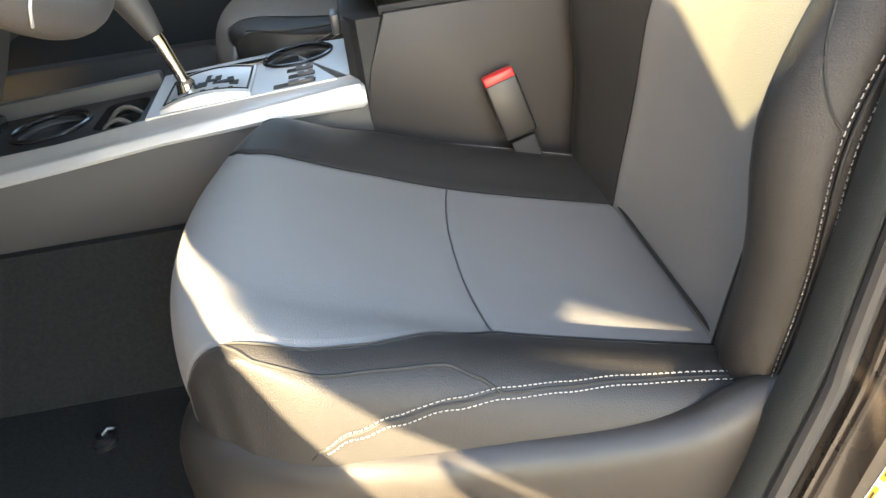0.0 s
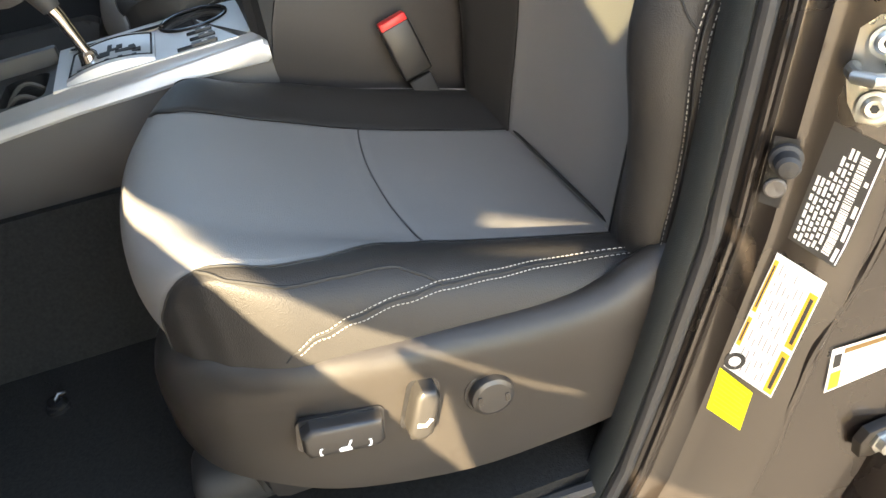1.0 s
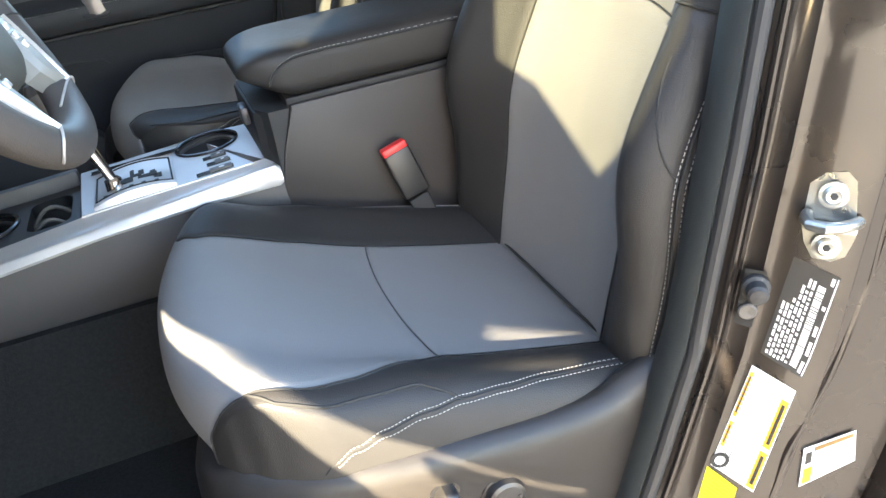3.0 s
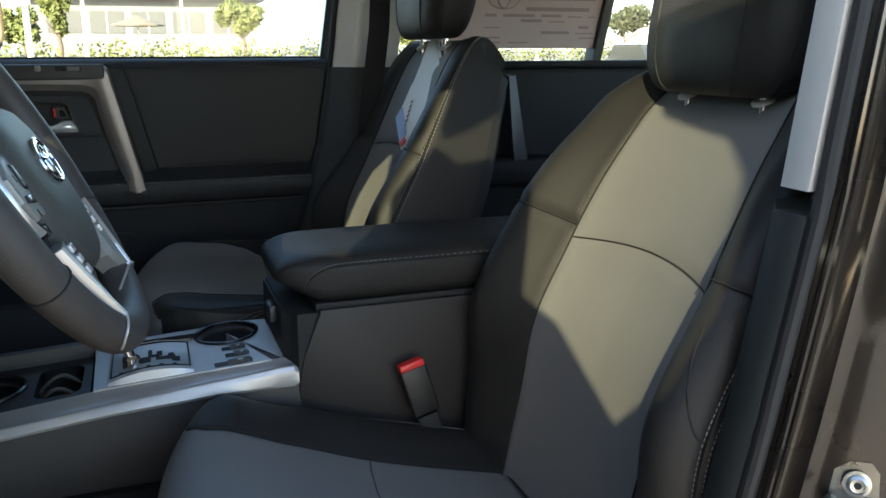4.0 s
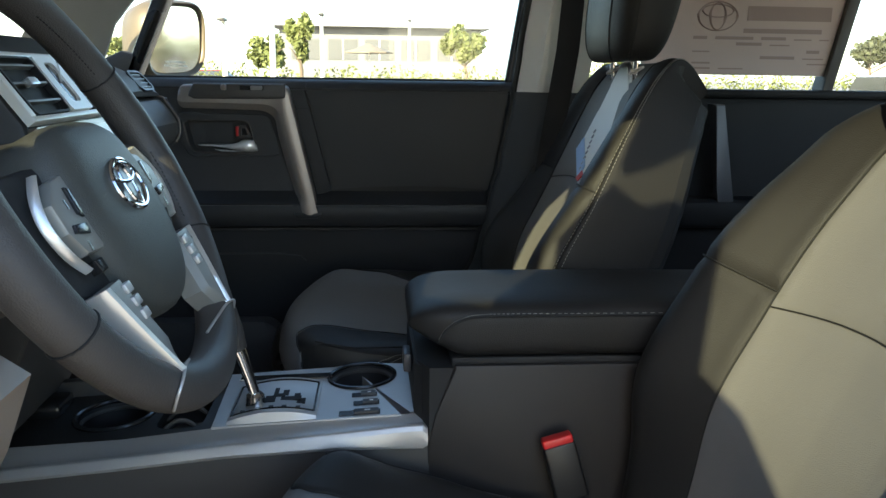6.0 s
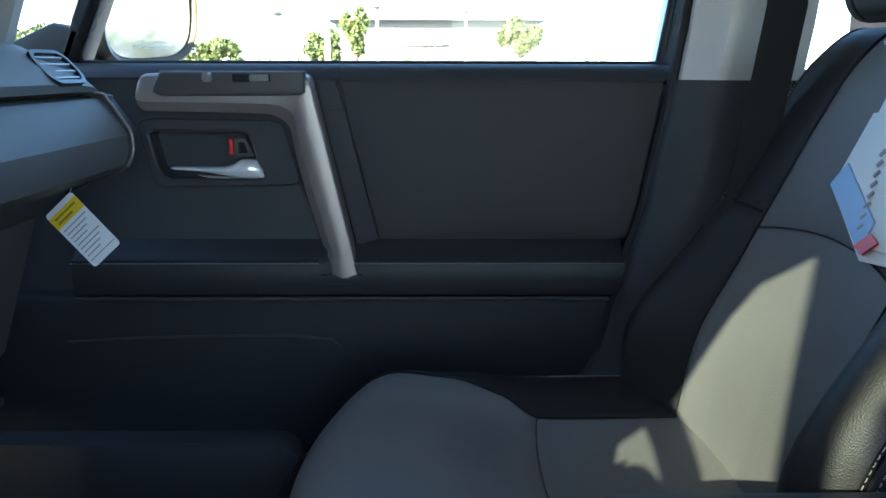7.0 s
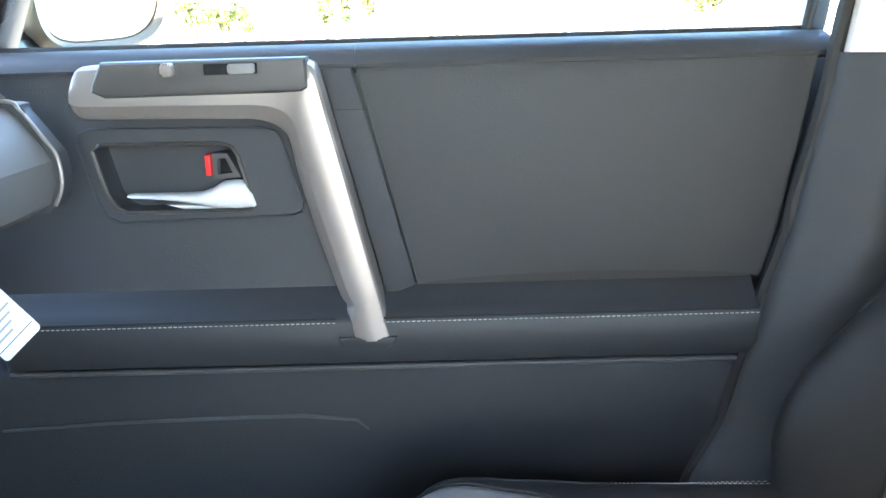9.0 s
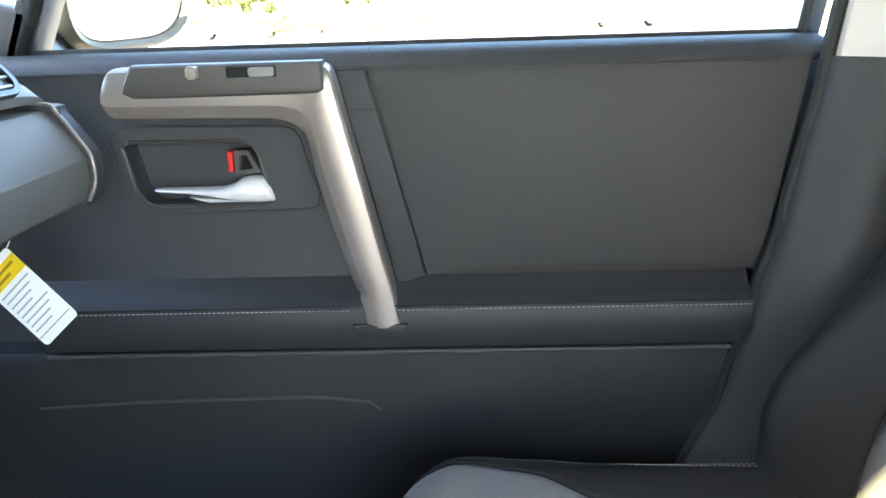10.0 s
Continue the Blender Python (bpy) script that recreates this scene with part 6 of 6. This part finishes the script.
part("tie", tube([(-0.520, 0.55, 1.262), (-0.522, 0.54, 1.245), (-0.519, 0.523, 1.238)], 0.0007, 5), M_WHITE, TAG, "thin white string")

# booklet leaning on the passenger seat
BKT = thing("booklet", (0.25, 0.24, 1.1), "white folded booklet with red and blue print on the passenger seat", "booklet")
bv = Vector((0.45, 0, 0.893)).normalized()
bw = Vector((-bv.z, 0, bv.x))
bo, bu = Vector((0.312, 0.372, 1.272)) + bw * 0.004, (0, -1, 0)
leaf_ = lambda pts, d, m, name_, label_="": part(name_, prism(pts, bu, bv, bo + bw * d, 0.0018), m, BKT, label_)
leaf_([(0, 0), (-0.006, 0.080), (-0.020, 0.178), (0.030, 0.180), (0.130, 0.125), (0.200, 0.040), (0.200, -0.045), (0.110, -0.055)], 0.0, M_WHITE, "cover")
leaf_([(0.012, 0.004), (0.006, 0.080), (-0.008, 0.170), (0.030, 0.172), (0.126, 0.118), (0.192, 0.036), (0.192, -0.036), (0.110, -0.044)], 0.0022, M_WHITE, "inner_leaf")
leaf_([(0.002, 0.001), (0.010, 0.026), (0.105, -0.020), (0.110, -0.050)], 0.0042, mat("pale_blue_print", (0.35, 0.50, 0.75), 0.5), "blue_print", "pale blue print")
leaf_([(0.100, -0.046), (0.112, -0.030), (0.130, -0.036), (0.118, -0.050)], 0.0060, M_RED, "red_print", "red corner print")
M_PRINT = mat("grey_print", (0.3, 0.3, 0.32), 0.6)
for k in range(8):
    leaf_([(0.052 + 0.005 * k, 0.040 - 0.010 * k), (0.056 + 0.005 * k, 0.046 - 0.010 * k), (0.059 + 0.005 * k, 0.044 - 0.010 * k), (0.055 + 0.005 * k, 0.038 - 0.010 * k)], 0.0044, M_PRINT, "print_bar")

# ---- front screen, pillars, mirror ----
AP = thing("pillar_front_passenger", (-0.65, 0.62, 1.4), "pale grey windscreen pillar trim on the passenger side", "door pillar", kind="structure")
part("pillar_trim", loft([[(-0.78, 0.655, 1.38), (-0.645, 0.66, 1.38), (-0.635, 0.62, 1.38), (-0.80, 0.56, 1.38)], [(-0.70, 0.645, 1.50), (-0.595, 0.65, 1.50), (-0.585, 0.61, 1.50), (-0.72, 0.54, 1.50)], [(-0.48, 0.60, 1.70), (-0.42, 0.62, 1.70), (-0.41, 0.58, 1.70), (-0.50, 0.50, 1.70)], [(-0.34, 0.56, 1.80), (-0.28, 0.58, 1.80), (-0.28, 0.54, 1.80), (-0.36, 0.48, 1.80)]]), mat("blue_grey_trim", (0.30, 0.31, 0.31), 0.6, grain=0.2), AP, sharp=50)
AD = thing("pillar_front_driver", (-0.65, -0.70, 1.4), "windscreen pillar on the driver's side", "door pillar", kind="structure")
part("pillar_trim", loft([[(-0.92, -0.76, 0.5), (-0.84, -0.76, 0.5), (-0.84, -0.68, 0.5), (-0.92, -0.66, 0.5)], [(-0.90, -0.76, 1.30), (-0.76, -0.76, 1.30), (-0.76, -0.70, 1.30), (-0.90, -0.66, 1.30)], [(-0.48, -0.70, 1.70), (-0.42, -0.70, 1.70), (-0.41, -0.66, 1.70), (-0.50, -0.60, 1.70)], [(-0.34, -0.66, 1.80), (-0.28, -0.66, 1.80), (-0.28, -0.62, 1.80), (-0.36, -0.58, 1.80)]]), M_PAINT, AD, sharp=50)
part("roof_rail", prism([(-0.36, 1.76), (0.1, 1.765), (1.9, 1.76), (1.9, 1.85), (0.1, 1.86), (-0.36, 1.80)], *XZ, (0, -0.62, 0), 0.09, 0.01), M_PAINT, AD)
part("roof_rail", prism([(-0.42, 1.755), (0.1, 1.765), (1.9, 1.76), (1.9, 1.85), (0.1, 1.86), (-0.36, 1.80)], *XZ, (0, 0.80, 0), 0.20, 0.01), M_PAINT, AP)
MIR = thing("door_mirror", (-0.56, 0.90, 1.38), "bronze grey passenger door mirror with silvered glass", "door mirror")
mc, mn = Vector((-0.550, 0.945, 1.482)), Vector((0.836, -0.548, -0.018)).normalized()
mu = Vector((0.548, 0.836, 0)).normalized()
mv = mn.cross(mu).normalized()
if mv.z < 0:
    mv = -mv
mloop = [(0.092 * math.copysign(abs(math.cos(a)) ** 0.55, math.cos(a)), 0.086 * math.copysign(abs(math.sin(a)) ** 0.6, math.sin(a)) + 0.012 * math.cos(a)) for a in [2 * math.pi * i / 48 for i in range(48)]]
pt = lambda q, k, d: mc + mu * q[0] * k + mv * q[1] * k + mn * d
part("mirror_glass", loft([[pt(q, 0.90, -0.004) for q in mloop], [pt(q, 0.90, 0.0) for q in mloop]]), M_MIRROR, MIR, "silvered mirror glass")
part("mirror_housing", loft([[pt(q, 0.92, -0.003) for q in mloop], [pt(q, 0.94, 0.006) for q in mloop], [pt(q, 1.0, 0.010) for q in mloop], [pt(q, 1.06, 0.002) for q in mloop], [pt(q, 1.10, -0.03) for q in mloop], [pt(q, 0.95, -0.08) for q in mloop], [pt(q, 0.55, -0.115) for q in mloop]]), mat("bronze_housing", (0.13, 0.10, 0.065), 0.45, metal=0.3, vary=0.15, scale=90, grain=0.2, gscale=300), MIR, sharp=60)
part("mirror_arm", tube([mc - mn * 0.05 - mv * 0.07, mc - mn * 0.05 - mv * 0.085 - Vector((0.03, 0.07, 0.0)), Vector((-0.66, 0.80, 1.385))], [0.03, 0.025, 0.03], 12), M_PAINT, MIR)
for i, words in enumerate(("OBJECTS IN MIRROR ARE", "CLOSER THAN THEY APPEAR")):
    cu = bpy.data.curves.new("words", "FONT")
    cu.body, cu.size, cu.align_x = words, 0.0056, "CENTER"
    tmp = bpy.data.objects.new("words", cu)
    me = bpy.data.meshes.new_from_object(tmp)
    bm = bmesh.new()
    bm.from_mesh(me)
    bpy.data.objects.remove(tmp)
    left = mn.cross(mv).normalized()
    rows_ = Matrix((( *(-left), 0), (*mv, 0), (*mn, 0), (0, 0, 0, 1))).transposed()
    o_ = mc + mn * 0.0012 - mv * (0.054 + 0.0085 * i)
    turned(bm, Matrix.Translation(o_) @ rows_)
    part("mirror_words", bm, M_WHITE, MIR, "white warning words on the glass")
# rear bench, dark behind the front seats
RB = thing("rear_bench", (1.15, -0.04, 0.65), "dark rear seat bench behind the front seats", "car seat")
part("bench_cushion", box(0.85, 1.35, -0.66, 0.58, 0.66, 0.92, 0.05, 3), M_LEATHER, RB)
part("bench_back", turned(box(-0.07, 0.07, -0.66, 0.58, 0.0, 0.55, 0.05, 3), Matrix.Translation((1.38, 0, 0.86)) @ Matrix.Rotation(radians(18), 4, "Y")), M_LEATHER, RB)

# ---- outside ----
solo("ground", box(-400, 400, -400, 400, -0.3, 0), mat("asphalt", (0.21, 0.187, 0.164), 0.9, vary=0.25, scale=1.2, grain=0.5, gscale=40), "sunlit pale asphalt car park", "ground", kind="structure")
M_LEAF = mat("leaf", (0.115, 0.130, 0.036), 0.7, vary=0.5, scale=3)
M_LEAF_DARK = mat("dark_leaf", (0.045, 0.050, 0.017), 0.7, vary=0.5, scale=3)
M_BARK = mat("bark", (0.12, 0.09, 0.06), 0.9, vary=0.3, scale=8)


def leaves(bm, centre, r, n, size, rng_):
    for _ in range(n):
        d = Vector((rng_.gauss(0, 1), rng_.gauss(0, 1), rng_.gauss(0, 1)))
        d = d.normalized() * rng_.random() ** 0.4
        p = Vector(centre) + Vector((d.x * r[0], d.y * r[1], d.z * r[2]))
        u = Vector((rng_.gauss(0, 1), rng_.gauss(0, 1), rng_.gauss(0, 1))).normalized() * size * rng_.uniform(0.6, 1.3)
        w = u.cross(Vector((rng_.gauss(0, 1), rng_.gauss(0, 1), rng_.gauss(0, 1)))).normalized() * size * 0.6
        bm.faces.new([bm.verts.new(q) for q in (p - u, p - w, p + u, p + w)])


def tree(x, y, h, spread, seed):
    rng_ = random.Random(seed)
    t = thing("tree", (x, y, 0), "green broadleaf tree at the edge of the car park", "tree", "trees round the car park")
    b = tube([(x, y, 0), (x + 0.1, y, h * 0.3), (x - 0.1, y + 0.1, h * 0.55), (x, y, h * 0.8)], [h * 0.030, h * 0.024, h * 0.016, h * 0.006], 8)
    for i in range(6):
        a = rng_.uniform(0, 6.28)
        z = h * rng_.uniform(0.35, 0.6)
        tube([(x, y, z), (x + math.cos(a) * spread * 0.4, y + math.sin(a) * spread * 0.4, z + h * 0.12), (x + math.cos(a) * spread * 0.75, y + math.sin(a) * spread * 0.75, z + h * 0.2)], [h * 0.012, h * 0.008, h * 0.003], 6, bm=b)
    part("trunk", b, M_BARK, t)
    c = bmesh.new()
    for i in range(14):
        a, q = rng_.uniform(0, 6.28), rng_.uniform(0.2, 0.85)
        leaves(c, (x + math.cos(a) * spread * q, y + math.sin(a) * spread * q, h * rng_.uniform(0.5, 0.92)), (spread * 0.34, spread * 0.34, h * 0.12), 130, 0.24, rng_)
    part("crown", c, M_LEAF_DARK if x > 25 else M_LEAF, t)


for i, (x, y, h, sp) in enumerate(((-5.3, 55, 5.3, 1.0), (6.4, 60, 4.9, 1.7), (-14.5, 56, 3.3, 1.5), (-8.2, 62, 4.2, 1.8), (-24, 80, 4.4, 2.6), (-34, 70, 5.0, 2.8), (20, 64, 4.4, 2.4), (38, 60, 5, 2.8), (48, 50, 6, 3.0), (30, 30, 5, 2.4), (38, 7, 10, 4.5), (44, -5, 11, 5), (40, 16, 10, 4.6), (46, -17, 11, 5), (43, 1.5, 9, 4.2), (52, 27, 11, 5), (36, -11, 9, 4.4))):
    tree(x, y, h, sp, 20 + i)
hedge = bmesh.new()
rng_ = random.Random(9)
for i in range(150):
    x = -45 + 0.75 * i
    leaves(hedge, (x, 40 + rng_.uniform(-0.5, 0.5), 1.0 + rng_.uniform(-0.3, 0.35)), (0.6, 0.6, 0.8), 90, 0.11, rng_)
bush = bmesh.new()
for i in range(90):
    leaves(bush, (30 + rng_.uniform(-1.5, 1.5), -28 + 0.68 * i, 1.1 + rng_.uniform(-0.4, 0.9)), (1.1, 0.8, 1.0), 90, 0.16, rng_)
solo("shrubs", bush, M_LEAF_DARK, "row of loose green shrubs behind the parked cars", "shrubs", kind="stuff")
solo("hedge", hedge, M_LEAF, "low clipped green hedge along the car park", "hedge", kind="stuff")


def lamp_post(x, y, h):
    t = thing("lamp_post", (x, y, 0), "tall pale grey car park lamp post", "lamp post", "posts round the car park")
    part("pole", tube([(x, y, 0), (x, y, h)], [0.10, 0.07], 10), mat("pale_post", (0.6, 0.58, 0.52), 0.6), t)
    part("base", tube([(x, y, 0), (x, y, 0.8)], 0.26, 14), mat("concrete", (0.42, 0.40, 0.36), 0.85, grain=0.4, gscale=40), t, "concrete foot")
    part("lamp_head", box(x - 0.12, x + 0.12, y - 0.5, y + 0.2, h, h + 0.10, 0.03), M_PLASTIC, t)


for x, y, h in ((-3.46, 26, 8), (-2.55, 36, 3.9), (1.67, 45, 4.3), (-5.0, 26, 3.0), (17.5, 60, 5), (-13, 34, 8), (-24, 42, 8), (20, 40, 8)):
    lamp_post(x, y, h)


def building(x0, x1, y, h, label):
    t = thing("building", ((x0 + x1) / 2, y, 0), label, "building", "buildings beyond the car park")
    part("wall", box(x0, x1, y, y + 14, 0, h), mat("grey_render", (0.17, 0.17, 0.165), 0.8, vary=0.1, scale=0.6), t)
    part("roof", box(x0 - 0.8, x1 + 0.8, y - 1.2, y + 15, h, h + 0.5), mat("grey_roof", (0.22, 0.22, 0.22), 0.7, vary=0.1, scale=0.8), t)
    n = int((x1 - x0) / 3.2)
    for i in range(n):
        xa = x0 + 1.0 + i * (x1 - x0 - 1.6) / n
        w_ = part("window", box(xa, xa + 2.5, y - 0.06, y + 0.1, 2.6, h - 1.0), mat("grey_glazing", (0.09, 0.09, 0.088), 0.35), t)
        part("window_frame", box(xa + 1.21, xa + 1.29, y - 0.10, y - 0.05, 2.6, h - 1.0), M_TRIM, w_)


building(-8.4, 8.7, 70, 5.3, "long low grey showroom building with flat roof")


PAR = thing("parasol", (-0.6, 48, 0), "pale sunshade standing beyond the hedge", "parasol")
part("pole", tube([(-0.6, 48, 0), (-0.6, 48, 3.0)], 0.04, 8), M_TRIM, PAR)
part("canopy", loft([[(-0.6 + r * math.cos(a), 48 + r * math.sin(a), z) for a in [math.pi * k / 4 for k in range(8)]] for r, z in ((1.40, 2.62), (1.42, 2.70), (0.75, 2.92), (0.06, 3.2))]), mat("sandy_canvas", (0.20, 0.17, 0.13), 0.85), PAR)


def parked_car(x, y, yaw, colour, label):
    t = thing("parked_car", (x, y, 0), label, "car", "cars parked outside")
    m = Matrix.Translation((x, y, 0)) @ Matrix.Rotation(radians(yaw), 4, "Z")
    prof = [(-2.2, 0.35), (-2.25, 0.75), (-2.1, 0.95), (-1.2, 1.02), (2.1, 1.0), (2.25, 0.7), (2.2, 0.35)]
    part("body", turned(prism(prof, *XZ, (0, 0.88, 0), 1.76, 0.06), m), mat("car_paint", colour, 0.25, metal=0.3, coat=0.5), t)
    cab = [(-1.1, 1.0), (-0.5, 1.48), (1.3, 1.5), (1.95, 1.0)]
    part("cabin", turned(prism(cab, *XZ, (0, 0.74, 0), 1.48, 0.06), m), mat("car_glass", (0.05, 0.055, 0.06), 0.08), t, "dark glazed cabin")
    part("roof", turned(box(-0.5, 1.3, -0.68, 0.68, 1.49, 1.53, 0.02), m), mat("car_paint", colour, 0.25, metal=0.3, coat=0.5), t)
    for a in (-1.35, 1.35):
        for b in (-0.80, 0.80):
            w_ = part("wheel", turned(lathe([(0.16, -0.11), (0.33, -0.10), (0.34, 0), (0.33, 0.10), (0.16, 0.11)], Matrix.Translation((a, b, 0.34)) @ Matrix.Rotation(radians(90), 4, "X"), 22), m), M_RUBBER, t)
            part("rim", turned(lathe([(0, -0.115), (0.2, -0.112), (0.2, 0.112), (0, 0.115)], Matrix.Translation((a, b, 0.34)) @ Matrix.Rotation(radians(90), 4, "X"), 14), m), M_ZINC, w_)


for i, (x, y, yaw, c) in enumerate(((-16, 46, 8, (0.5, 0.5, 0.5)), (-10, 46.5, 4, (0.35, 0.03, 0.03)), (-28, 47, 3, (0.6, 0.6, 0.58)), (14, 11, 80, (0.55, 0.56, 0.58)), (17.5, 10, 80, (0.08, 0.09, 0.12)), (11, 15, 78, (0.6, 0.6, 0.58)), (21, 9, 82, (0.3, 0.31, 0.33)), (9, 47, 5, (0.4, 0.40, 0.42)))):
    parked_car(x, y, yaw, c, "parked car in the car park beyond the window")

# windscreen; the dark band along its top is added, unseen, to block the sun
WS = thing("windscreen", (-0.8, -0.04, 1.36), "clear windscreen with an unseen sun-blocking band added along its top", "windscreen", kind="structure")
wind = lambda a, b, y0, y1: loft([[(x, y, z), (x - 0.004, y, z + 0.008), (x - 0.004, yy, z + 0.008), (x, yy, z)] for x, z, y, yy in ((a[0], a[1], y0, y1), (b[0], b[1], y0 * 0.93, y1 * 0.93))])
part("glass", wind((-1.20, 1.37), (-0.86, 1.525), -0.70, 0.62), M_GLASS, WS, "clear glass").visible_shadow = False
part("sun_block_band", wind((-0.86, 1.525), (-0.44, 1.72), -0.76, 0.68), glass("sun_block_glass", (0.06, 0.065, 0.07)), WS, "unseen dark band added to block the sun")
